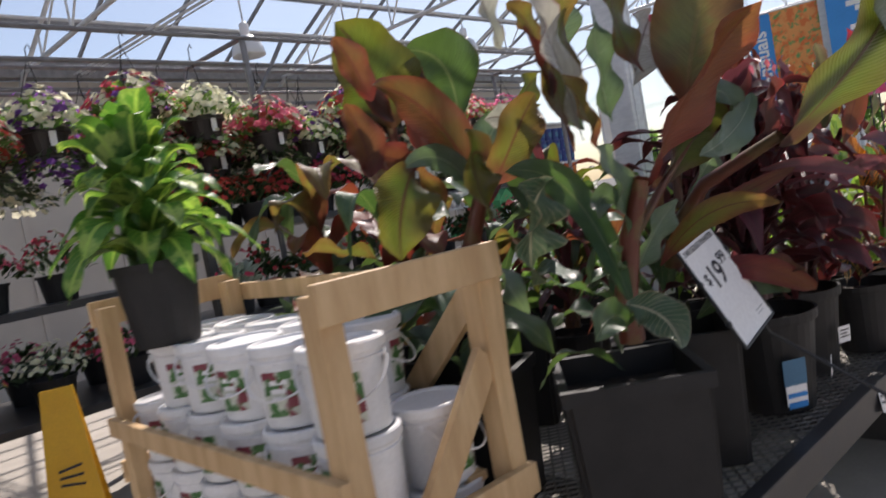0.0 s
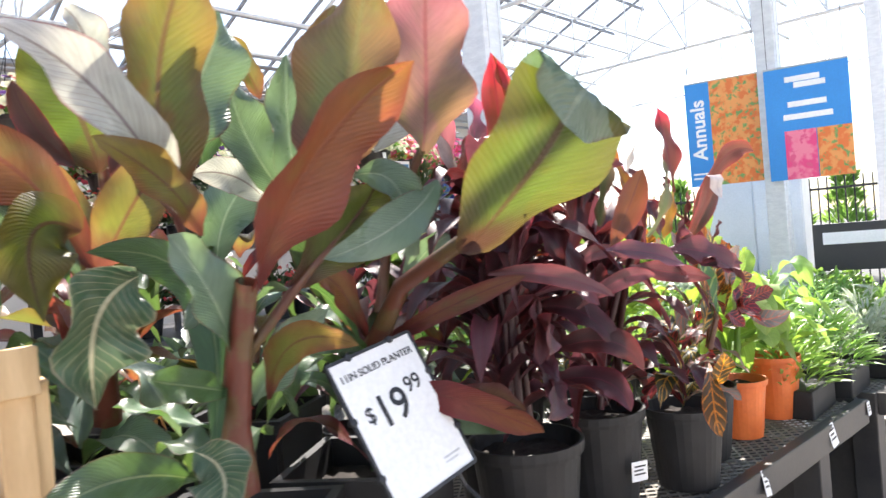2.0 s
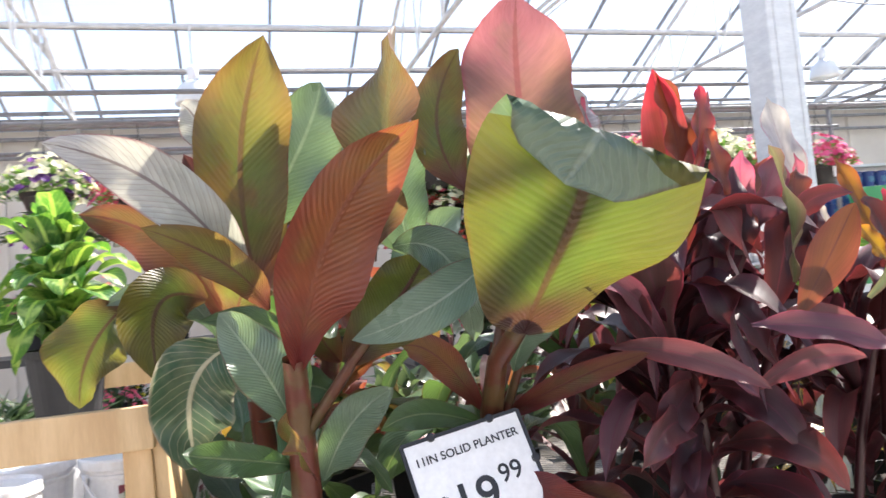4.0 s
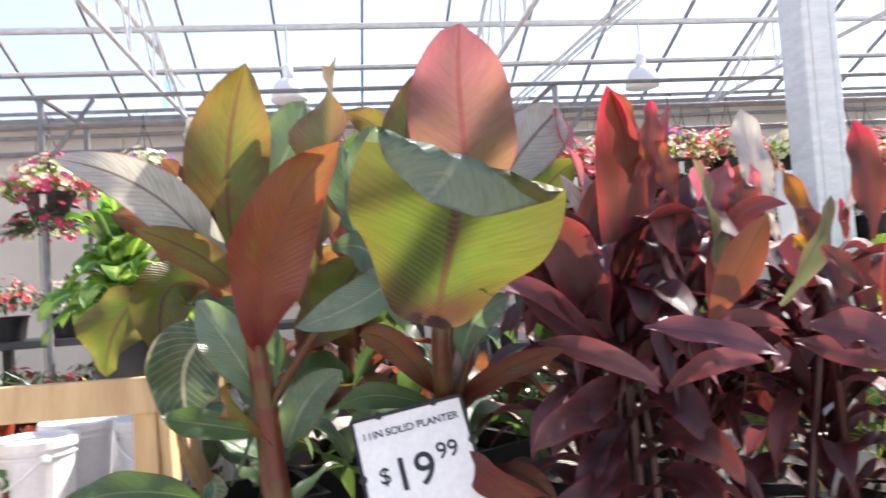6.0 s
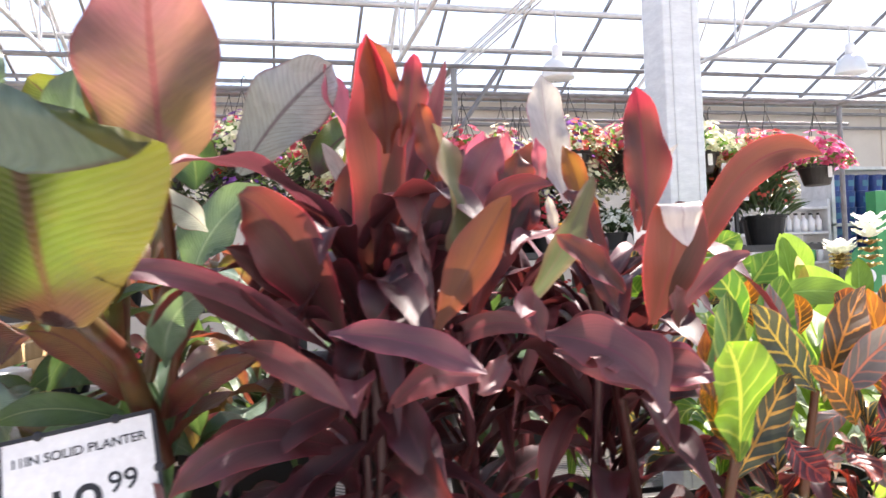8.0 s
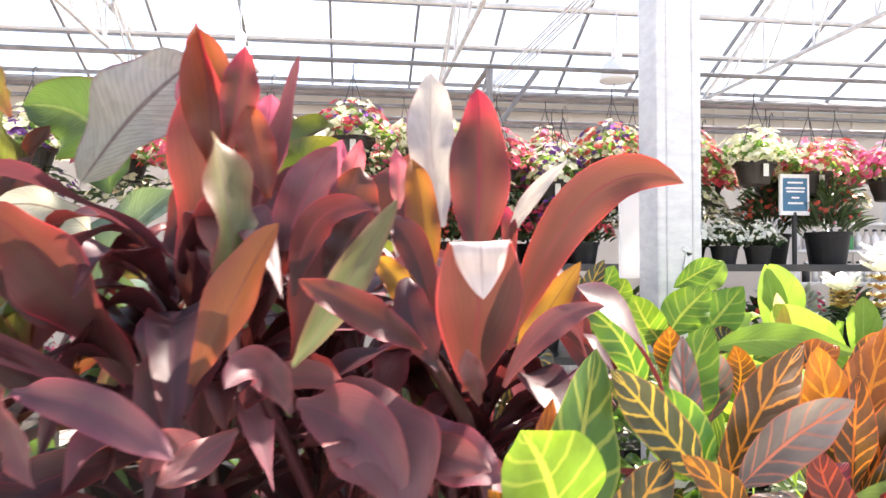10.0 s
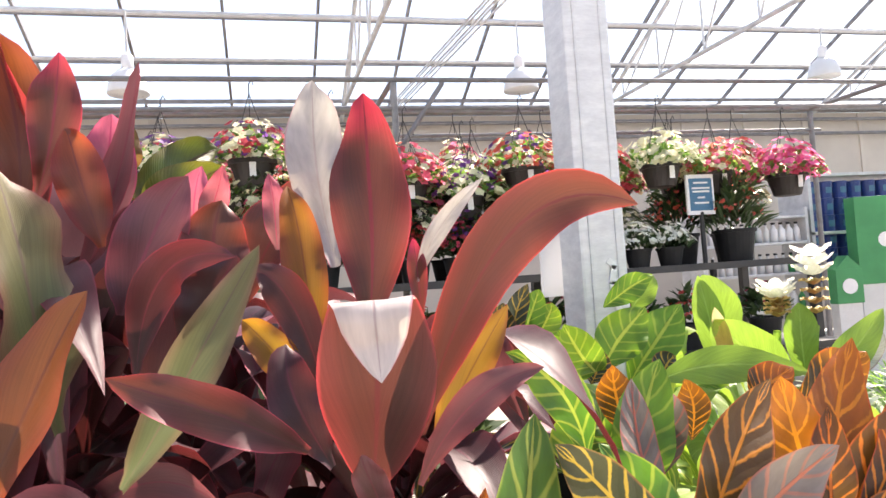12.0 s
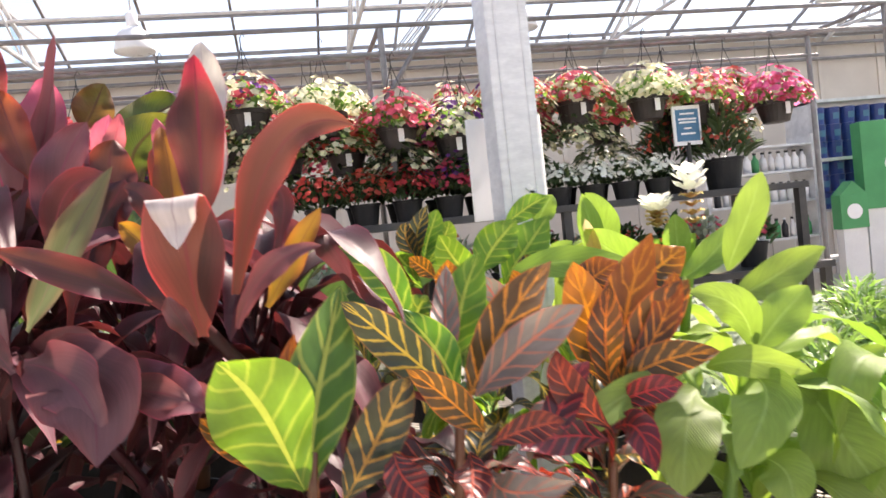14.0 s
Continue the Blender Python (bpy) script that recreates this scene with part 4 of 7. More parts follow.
leaf(canna_a, (1.491, 0.360, 1.194), (1.559, 0.500, 1.426), (1.411, 0.550, 1.499), 0.078, (-0.720, -0.693, 0.035), CANNA_GREEN, fold=18)
leaf(canna_a, (1.573, 0.400, 1.382), (1.548, 0.420, 1.413), (1.478, 0.400, 1.376), 0.056, (-0.636, -0.770, 0.055), CANNA_GREY, fold=15, ripple=0.02)
leaf(canna_a, (1.460, 0.360, 1.211), (1.467, 0.300, 1.183), (1.407, 0.240, 1.137), 0.086, (-0.744, -0.614, 0.263), CANNA_WORN, fold=12)
leaf(canna_a, (1.460, 0.360, 1.168), (1.338, 0.320, 1.215), (1.242, 0.300, 1.193), 0.067, (-0.681, -0.687, 0.254), CANNA_GREEN, fold=14)
leaf(canna_a, (1.670, 0.270, 1.564), (1.684, 0.230, 1.721), (1.708, 0.200, 1.876), 0.173, (-0.930, -0.350, 0.050), CANNA_MOSS, fold=14)

# second canna, with the broad lit leaf whose tip is bent over
canna_b = potted("potted_canna", 1.89, 0.50, "canna with a broad bent lime leaf in a square planter", "potted plant", "square", 0.14, 0.32, turn=32)
stalk(canna_b, [(1.888, 0.460, 1.211), (1.875, 0.440, 1.291), (1.860, 0.340, 1.396), (1.841, 0.160, 1.472)], 0.024, 0.013, STALK)
stalk(canna_b, [(1.900, 0.440, 1.289), (1.925, 0.400, 1.386), (1.963, 0.360, 1.459)], 0.009, 0.006, STALK, "leaf_stalk")
leaf(canna_b, (1.840, 0.160, 1.447), (1.839, 0.000, 1.593), (1.853, -0.090, 1.723), 0.260, (-0.142, -0.986, -0.087), CANNA_LIME, "lobe", fold=5, ripple=0.006, bend=(0.785, -12, 160, 1.0), under=CANNA_GREY)
leaf(canna_b, (1.922, 0.320, 1.630), (1.915, 0.290, 1.782), (1.929, 0.270, 1.953), 0.194, (-0.166, -0.962, -0.217), CANNA_PINK, fold=10)
stalk(canna_b, [(1.878, 0.420, 1.346), (1.919, 0.420, 1.512), (1.922, 0.320, 1.640)], 0.012, 0.008, STALK, "leaf_stalk")
leaf(canna_b, (1.871, 0.450, 1.677), (1.842, 0.480, 1.804), (1.902, 0.500, 1.950), 0.100, (-0.093, -0.974, -0.205), CANNA_OLIVE, fold=12)
leaf(canna_b, (2.013, 0.550, 1.674), (2.105, 0.550, 1.792), (2.178, 0.550, 1.873), 0.139, (-0.259, -0.949, -0.182), CANNA_PALE_SHEEN, fold=18)
leaf(canna_b, (1.783, 0.500, 1.575), (1.762, 0.500, 1.709), (1.773, 0.500, 1.837), 0.111, (-0.037, -0.990, -0.138), CANNA_GREY, fold=18)
leaf(canna_b, (1.824, 0.600, 1.578), (1.735, 0.600, 1.700), (1.718, 0.600, 1.819), 0.113, (-0.016, -0.992, -0.123), CANNA_GREY, fold=15)
leaf(canna_b, (1.842, 0.700, 1.799), (1.795, 0.700, 1.877), (1.728, 0.700, 1.913), 0.068, (-0.052, -0.974, -0.221), CANNA_OLIVE, fold=15)
leaf(canna_b, (1.901, 0.450, 1.287), (1.965, 0.300, 1.354), (2.043, 0.200, 1.396), 0.045, (-0.206, -0.970, 0.130), CANNA_BRONZE, fold=15)
leaf(canna_b, (1.908, 0.400, 1.367), (1.932, 0.350, 1.446), (1.989, 0.330, 1.483), 0.063, (-0.175, -0.983, 0.054), CANNA_GREY, fold=18)
leaf(canna_b, (1.863, 0.450, 1.279), (1.757, 0.420, 1.314), (1.676, 0.400, 1.303), 0.050, (-0.035, -0.988, 0.150), CANNA_GREEN, fold=15)
leaf(canna_b, (1.864, 0.450, 1.301), (1.782, 0.420, 1.405), (1.721, 0.400, 1.431), 0.060, (-0.054, -0.995, 0.082), CANNA_BRONZE, fold=15)
leaf(canna_b, (1.937, 0.300, 1.197), (1.979, 0.250, 1.182), (2.011, 0.200, 1.152), 0.046, (-0.220, -0.937, 0.271), CANNA_BRONZE, fold=14)
leaf(canna_b, (1.836, 0.400, 1.091), (1.929, 0.300, 1.151), (2.003, 0.240, 1.110), 0.072, (-0.670, -0.670, 0.320), CANNA_GREEN, fold=12)
leaf(canna_b, (1.888, 0.380, 1.202), (1.940, 0.260, 1.175), (2.062, 0.200, 1.101), 0.065, (-0.720, -0.690, -0.000), CANNA_BROWN, fold=15)

# a third canna beside the rack, and a fourth behind it
canna_c = potted("potted_canna", 1.47, 0.82, "bronze canna with long arching leaves in a square planter", "potted plant", "square", 0.13, 0.32, turn=20)
stalk(canna_c, [(1.517, 0.800, 1.186), (1.502, 0.760, 1.339), (1.468, 0.660, 1.481)], 0.026, 0.017, STALK)
leaf(canna_c, (1.467, 0.660, 1.472), (1.362, 0.680, 1.639), (1.219, 0.680, 1.710), 0.110, (-0.423, -0.897, -0.129), CANNA_BRONZE, fold=22)
leaf(canna_c, (1.465, 0.640, 1.471), (1.499, 0.580, 1.568), (1.574, 0.554, 1.655), 0.107, (-0.544, -0.836, -0.075), CANNA_OLIVE, fold=20)
leaf(canna_c, (1.440, 0.660, 1.461), (1.365, 0.670, 1.552), (1.250, 0.670, 1.540), 0.062, (-0.431, -0.900, -0.061), CANNA_GREY, fold=18)
leaf(canna_c, (1.285, 0.680, 1.536), (1.227, 0.670, 1.474), (1.204, 0.670, 1.365), 0.138, (-0.335, -0.942, 0.001), CANNA_LIME, fold=18)
leaf(canna_c, (1.373, 0.850, 1.715), (1.331, 0.850, 1.792), (1.289, 0.850, 1.853), 0.077, (-0.352, -0.910, -0.221), CANNA_BRONZE, fold=20)
leaf(canna_c, (1.365, 0.900, 1.549), (1.364, 0.900, 1.631), (1.336, 0.900, 1.722), 0.097, (-0.367, -0.924, -0.106), CANNA_BRONZE, fold=20)
leaf(canna_c, (1.512, 0.900, 1.548), (1.450, 0.900, 1.585), (1.380, 0.900, 1.599), 0.087, (-0.417, -0.906, -0.073), CANNA_BRONZE, fold=20)
leaf(canna_c, (1.935, 0.850, 1.592), (1.861, 0.850, 1.656), (1.754, 0.850, 1.656), 0.086, (-0.618, -0.779, -0.108), CANNA_PALE_SHEEN, fold=18)
canna_e = potted("potted_canna", 1.60, 1.16, "tall lime and green canna in a square planter", "potted plant", "square", 0.13, 0.32, turn=35)
stalk(canna_e, [(1.692, 1.160, 1.273), (1.705, 1.160, 1.489), (1.681, 1.120, 1.703)], 0.026, 0.014, STALK)
leaf(canna_e, (1.667, 1.100, 1.693), (1.627, 1.100, 1.835), (1.519, 1.100, 1.975), 0.244, (-0.449, -0.871, -0.202), CANNA_LIME, fold=16)
leaf(canna_e, (1.899, 1.050, 1.706), (1.854, 1.050, 1.853), (1.710, 1.050, 1.902), 0.200, (-0.552, -0.808, -0.203), CANNA_GREEN, fold=14)
leaf(canna_e, (1.573, 1.000, 1.692), (1.505, 1.000, 1.767), (1.471, 1.000, 1.863), 0.067, (-0.416, -0.892, -0.179), CORD_RED, fold=28)
leaf(canna_e, (1.713, 1.050, 1.587), (1.715, 1.050, 1.719), (1.769, 1.050, 1.854), 0.088, (-0.504, -0.853, -0.138), CORD_RED, fold=25)
leaf(canna_e, (1.880, 1.000, 1.461), (1.933, 1.000, 1.598), (2.041, 1.000, 1.713), 0.136, (-0.604, -0.794, -0.067), CANNA_GREY, fold=18)

canna_d = potted("potted_canna", 2.02, 1.12, "green and bronze canna in a square planter", "potted plant", "square", 0.14, 0.32, turn=30)
stalk(canna_d, [(2.361, 1.100, 0.947), (2.399, 1.100, 1.226)], 0.028, 0.02, STALK)
leaf(canna_d, (2.201, 1.400, 1.781), (2.266, 1.450, 1.897), (2.375, 1.530, 1.969), 0.134, (0.108, -0.981, -0.164), CANNA_LIME, fold=15)
leaf(canna_d, (2.100, 1.500, 1.898), (2.130, 1.500, 1.961), (2.172, 1.500, 2.024), 0.115, (0.227, -0.954, -0.197), CANNA_OLIVE, fold=15)
leaf(canna_d, (2.399, 1.100, 1.226), (2.255, 1.100, 1.490), (2.362, 1.100, 1.637), 0.157, (-0.610, -0.790, -0.060), CANNA_GREEN, fold=15)
leaf(canna_d, (2.399, 1.100, 1.226), (2.677, 1.050, 1.334), (2.905, 1.000, 1.426), 0.119, (-0.300, -0.900, 0.310), CANNA_GREEN, fold=15)
leaf(canna_d, (1.718, 1.100, 1.350), (1.638, 1.100, 1.499), (1.562, 1.150, 1.726), 0.129, (-0.000, -0.990, 0.130), CANNA_OLIVE, fold=15)
leaf(canna_d, (1.711, 1.100, 1.256), (1.625, 1.050, 1.304), (1.538, 1.000, 1.260), 0.095, (0.500, -0.860, 0.130), CANNA_GREEN, fold=15)

# cordylines: upright red-lit leaves over a dark skirt
cord_a = potted("potted_cordyline", 2.26, 0.40, "dark red cordyline with upright leaves in a black pot", "potted plant", r=0.13, h=0.27)
stalk(cord_a, [(2.220, 0.380, 1.049), (2.221, 0.380, 1.197), (2.213, 0.380, 1.347), (2.217, 0.400, 1.475)], 0.012, 0.009, CORD_STEM)
stalk(cord_a, [(2.258, 0.380, 1.045), (2.250, 0.380, 1.195), (2.236, 0.390, 1.366)], 0.01, 0.007, CORD_STEM)
stalk(cord_a, [(2.198, 0.380, 1.094), (2.197, 0.380, 1.263), (2.197, 0.390, 1.390)], 0.008, 0.006, CORD_STEM)
leaf(cord_a, (2.217, 0.400, 1.464), (2.232, 0.380, 1.669), (2.221, 0.373, 1.870), 0.101, (-0.376, -0.920, -0.112), CORD_HOT, "cord", fold=16)
leaf(cord_a, (2.241, 0.500, 1.520), (2.204, 0.530, 1.714), (2.160, 0.560, 1.878), 0.104, (0.840, -0.540, 0.000), CORD_PINK, "cord", fold=14)
leaf(cord_a, (2.259, 0.420, 1.551), (2.316, 0.420, 1.695), (2.351, 0.400, 1.840), 0.039, (-0.415, -0.902, -0.124), CORD_MAUVE, "cord", fold=25)
leaf(cord_a, (2.165, 0.320, 1.397), (2.085, 0.260, 1.541), (2.025, 0.220, 1.600), 0.101, (-0.308, -0.951, -0.022), CORD_RED, "cord", fold=16)
leaf(cord_a, (2.244, 0.360, 1.432), (2.309, 0.360, 1.567), (2.374, 0.380, 1.688), 0.092, (-0.430, -0.902, -0.038), CORD_DARK, "cord", fold=16)
leaf(cord_a, (2.228, 0.480, 1.543), (2.193, 0.500, 1.651), (2.154, 0.500, 1.720), 0.034, (-0.325, -0.941, -0.092), CORD_PALE_SHEEN, "cord", fold=20)
leaf(cord_a, (2.236, 0.370, 1.410), (2.278, 0.350, 1.504), (2.326, 0.360, 1.643), 0.068, (-0.414, -0.910, 0.007), CORD_MAUVE, "cord", fold=16)
leaf(cord_a, (2.203, 0.450, 1.509), (2.191, 0.450, 1.600), (2.212, 0.460, 1.703), 0.059, (-0.335, -0.940, -0.060), CORD_RED, "cord", fold=16)
leaf(cord_a, (2.315, 0.450, 1.561), (2.357, 0.450, 1.641), (2.389, 0.450, 1.663), 0.050, (-0.431, -0.898, -0.085), CORD_MAUVE, "cord", fold=16)
leaf(cord_a, (2.153, 0.320, 1.378), (1.995, 0.160, 1.489), (1.886, 0.080, 1.504), 0.036, (-0.260, -0.965, 0.023), CORD_MAUVE, "cord", fold=20)
leaf(cord_a, (2.114, 0.300, 1.362), (2.019, 0.200, 1.465), (1.946, 0.150, 1.522), 0.047, (-0.271, -0.962, 0.043), CORD_DARK, "cord", fold=20)
leaf(cord_a, (2.172, 0.350, 1.416), (2.085, 0.300, 1.493), (2.005, 0.260, 1.535), 0.057, (-0.299, -0.954, 0.017), CORD_DARK, "cord", fold=20)
leaf(cord_a, (2.020, 0.270, 1.401), (2.085, 0.160, 1.388), (2.147, 0.080, 1.343), 0.042, (-0.332, -0.937, 0.112), CORD_MAUVE, "cord", fold=18)
leaf(cord_a, (2.208, 0.200, 1.312), (2.249, 0.120, 1.367), (2.310, 0.080, 1.364), 0.038, (-0.464, -0.877, 0.127), CORD_MAUVE, "cord", fold=18)
leaf(cord_a, (2.267, 0.300, 1.349), (2.354, 0.250, 1.415), (2.432, 0.200, 1.396), 0.037, (-0.488, -0.870, 0.075), CORD_MAUVE, "cord", fold=18)
leaf(cord_a, (2.190, 0.300, 1.317), (2.071, 0.200, 1.303), (1.997, 0.150, 1.241), 0.058, (-0.307, -0.935, 0.180), CORD_DARK, "cord", fold=16)
leaf(cord_a, (2.211, 0.300, 1.315), (2.227, 0.200, 1.300), (2.251, 0.140, 1.228), 0.061, (-0.420, -0.891, 0.174), CORD_DARK, "cord", fold=16)
leaf(cord_a, (2.186, 0.300, 1.257), (2.085, 0.200, 1.212), (2.046, 0.150, 1.159), 0.060, (-0.313, -0.916, 0.252), CORD_DARK, "cord", fold=16)
leaf(cord_a, (2.170, 0.300, 1.242), (2.041, 0.160, 1.297), (1.948, 0.100, 1.261), 0.056, (0.650, -0.690, 0.320), CORD_DARK, "cord", fold=14)
leaf(cord_a, (2.213, 0.300, 1.215), (2.236, 0.160, 1.245), (2.271, 0.100, 1.181), 0.059, (-0.810, -0.320, 0.490), CORD_DARK, "cord", fold=14)
leaf(cord_a, (2.176, 0.300, 1.178), (2.052, 0.160, 1.176), (1.964, 0.120, 1.157), 0.057, (0.480, -0.640, 0.600), CORD_DARK, "cord", fold=14)
leaf(cord_a, (2.220, 0.300, 1.151), (2.251, 0.180, 1.160), (2.246, 0.120, 1.104), 0.060, (-0.700, -0.270, 0.660), CORD_DARK, "cord", fold=14)
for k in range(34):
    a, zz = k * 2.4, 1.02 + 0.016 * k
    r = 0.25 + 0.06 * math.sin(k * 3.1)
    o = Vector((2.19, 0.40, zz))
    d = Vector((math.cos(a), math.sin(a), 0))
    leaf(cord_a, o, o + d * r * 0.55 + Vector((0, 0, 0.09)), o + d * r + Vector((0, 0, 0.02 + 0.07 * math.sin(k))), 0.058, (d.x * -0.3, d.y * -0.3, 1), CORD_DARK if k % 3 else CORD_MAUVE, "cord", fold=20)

cord_b = potted("potted_cordyline", 2.60, 0.42, "large red cordyline with a bent leaf, pale with painted sheen, in a black pot", "potted plant", r=0.125, h=0.26)
stalk(cord_b, [(2.659, 0.380, 0.999), (2.631, 0.360, 1.164), (2.567, 0.280, 1.353), (2.499, 0.200, 1.462)], 0.012, 0.009, CORD_STEM)
stalk(cord_b, [(2.559, 0.380, 1.011), (2.569, 0.360, 1.169), (2.543, 0.280, 1.355)], 0.01, 0.008, CORD_STEM)
leaf(cord_b, (2.549, 0.140, 1.538), (2.562, 0.150, 1.643), (2.563, 0.169, 1.740), 0.065, (-0.150, -0.983, -0.103), CORD_HOT, "cord", fold=16)
leaf(cord_b, (2.553, 0.400, 1.599), (2.543, 0.440, 1.732), (2.543, 0.470, 1.840), 0.073, (-0.079, -0.982, -0.169), CORD_PALE_SHEEN, "cord", fold=12)
leaf(cord_b, (2.515, 0.220, 1.515), (2.509, 0.250, 1.603), (2.499, 0.280, 1.678), 0.044, (-0.052, -0.998, -0.030), CORD_OCHRE, "cord", fold=15)
# bent tip: pale underside, with its white gloss painted into the colour
leaf(cord_b, (2.546, 0.120, 1.414), (2.542, 0.060, 1.516), (2.544, 0.050, 1.613), 0.079, (-0.138, -0.982, 0.133), CORD_RED, "cord", fold=9, ripple=0.002, bend=(0.74, 4, 168, 1), under=CORD_PALE_SHEEN)
leaf(cord_b, (2.583, 0.120, 1.457), (2.644, 0.060, 1.602), (2.725, 0.012, 1.617), 0.052, (-0.328, -0.944, -0.038), CORD_RED, "cord", fold=20)
leaf(cord_b, (2.611, 0.200, 1.432), (2.650, 0.200, 1.488), (2.690, 0.200, 1.549), 0.039, (-0.267, -0.953, 0.142), CORD_OCHRE, "cord", fold=15)
leaf(cord_b, (2.628, 0.300, 1.576), (2.656, 0.300, 1.631), (2.708, 0.300, 1.685), 0.023, (-0.242, -0.968, -0.064), CORD_PALE_SHEEN, "cord", fold=25)
leaf(cord_b, (2.632, 0.300, 1.543), (2.628, 0.300, 1.585), (2.626, 0.300, 1.622), 0.022, (-0.207, -0.978, -0.004), CORD_HOT, "cord", fold=16)
leaf(cord_b, (2.497, 0.100, 1.459), (2.433, 0.060, 1.500), (2.379, 0.030, 1.532), 0.037, (0.081, -0.983, 0.165), CORD_RED, "cord", fold=20)
leaf(cord_b, (2.367, 0.120, 1.444), (2.420, 0.100, 1.524), (2.471, 0.120, 1.611), 0.039, (0.099, -0.989, 0.109), CORD_GREEN, "cord", fold=20)
leaf(cord_b, (2.491, 0.300, 1.538), (2.486, 0.300, 1.572), (2.479, 0.300, 1.602), 0.019, (-0.017, -1.000, 0.014), CORD_PALE_SHEEN, "cord", fold=16)
leaf(cord_b, (2.509, 0.200, 1.488), (2.476, 0.200, 1.526), (2.452, 0.200, 1.553), 0.035, (-0.004, -0.996, 0.089), CORD_OCHRE, "cord", fold=16)
leaf(cord_b, (2.582, 0.120, 1.418), (2.623, 0.100, 1.481), (2.683, 0.100, 1.501), 0.029, (-0.267, -0.947, 0.181), CORD_MAUVE, "cord", fold=16)
leaf(cord_b, (2.545, 0.060, 1.413), (2.533, 0.040, 1.446), (2.527, 0.030, 1.468), 0.025, (-0.121, -0.954, 0.276), CORD_MAUVE, "cord", fold=20)
leaf(cord_b, (2.517, 0.160, 1.430), (2.493, 0.160, 1.487), (2.487, 0.180, 1.531), 0.045, (-0.033, -0.987, 0.159), CORD_DARK, "cord", fold=16)
leaf(cord_b, (2.626, 0.200, 1.486), (2.647, 0.200, 1.555), (2.633, 0.200, 1.577), 0.027, (-0.265, -0.963, 0.042), CORD_DARK, "cord", fold=16)
leaf(cord_b, (2.373, 0.060, 1.409), (2.345, 0.040, 1.453), (2.323, 0.000, 1.441), 0.038, (0.120, -0.984, 0.132), CORD_MAUVE, "cord", fold=16)
leaf(cord_b, (2.374, 0.080, 1.413), (2.434, 0.020, 1.401), (2.463, -0.020, 1.352), 0.063, (-0.018, -0.976, 0.217), CORD_MAUVE, "cord", fold=16)
leaf(cord_b, (2.460, 0.060, 1.381), (2.503, 0.020, 1.379), (2.542, -0.010, 1.369), 0.037, (-0.125, -0.961, 0.248), CORD_MAUVE, "cord", fold=16)
leaf(cord_b, (2.125, 0.080, 1.431), (2.210, 0.040, 1.417), (2.284, 0.000, 1.385), 0.043, (0.311, -0.934, 0.178), CORD_MAUVE, "cord", fold=16)
leaf(cord_b, (2.324, 0.060, 1.395), (2.293, 0.020, 1.377), (2.271, 0.000, 1.365), 0.032, (0.199, -0.948, 0.248), CORD_MAUVE, "cord", fold=16)
leaf(cord_b, (2.398, 0.080, 1.408), (2.450, 0.020, 1.394), (2.463, -0.040, 1.330), 0.095, (0.268, -0.952, 0.145), CORD_MAUVE, "cord", fold=10)
leaf(cord_b, (2.473, 0.080, 1.397), (2.513, 0.030, 1.377), (2.552, 0.000, 1.356), 0.057, (0.186, -0.968, 0.168), CORD_MAUVE, "cord", fold=12)
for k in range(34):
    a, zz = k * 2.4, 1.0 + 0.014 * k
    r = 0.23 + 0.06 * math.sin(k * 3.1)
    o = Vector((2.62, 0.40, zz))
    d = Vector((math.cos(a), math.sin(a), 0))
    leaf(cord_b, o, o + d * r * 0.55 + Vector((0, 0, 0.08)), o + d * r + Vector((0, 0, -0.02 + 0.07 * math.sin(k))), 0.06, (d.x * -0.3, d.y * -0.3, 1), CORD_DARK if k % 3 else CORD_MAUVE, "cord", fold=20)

# cordyline between the two, whose tips stand up at the side
cord_c = potted("potted_cordyline", 2.42, 0.62, "dark cordyline with orange and pink leaf tips in a pot", "potted plant", r=0.12, h=0.25)
stalk(cord_c, [(2.391, 0.500, 0.991), (2.389, 0.450, 1.167), (2.316, 0.250, 1.412)], 0.011, 0.008, CORD_STEM)
leaf(cord_c, (2.309, 0.200, 1.475), (2.297, 0.180, 1.585), (2.275, 0.180, 1.688), 0.079, (0.800, -0.600, 0.000), CORD_GREEN, "cord", fold=16)
leaf(cord_c, (2.266, 0.150, 1.421), (2.311, 0.125, 1.513), (2.355, 0.108, 1.584), 0.063, (-0.600, -0.800, 0.000), CORD_ORANGE, "cord", fold=16, ripple=0.004)
leaf(cord_c, (2.406, 0.400, 1.566), (2.400, 0.400, 1.651), (2.413, 0.400, 1.721), 0.051, (-0.467, -0.879, -0.093), CORD_PINK, "cord", fold=16)
leaf(cord_c, (2.446, 0.450, 1.568), (2.503, 0.450, 1.660), (2.566, 0.450, 1.694), 0.081, (-0.505, -0.858, -0.093), CORD_RED, "cord", fold=16)
leaf(cord_c, (2.348, 0.300, 1.407), (2.403, 0.300, 1.550), (2.443, 0.320, 1.634), 0.080, (-0.501, -0.865, -0.026), CORD_DARK, "cord", fold=16)
leaf(cord_c, (2.288, 0.360, 1.408), (2.322, 0.340, 1.555), (2.371, 0.340, 1.607), 0.069, (-0.443, -0.896, -0.030), CORD_DARK, "cord", fold=16)
leaf(cord_c, (2.439, 0.200, 1.378), (2.511, 0.140, 1.358), (2.585, 0.080, 1.334), 0.049, (-0.607, -0.786, 0.118), CORD_MAUVE, "cord", fold=18)
leaf(cord_c, (2.260, 0.340, 1.685), (2.280, 0.340, 1.764), (2.287, 0.340, 1.829), 0.049, (0.237, -0.946, -0.223), CORD_HOT, "cord", fold=16)
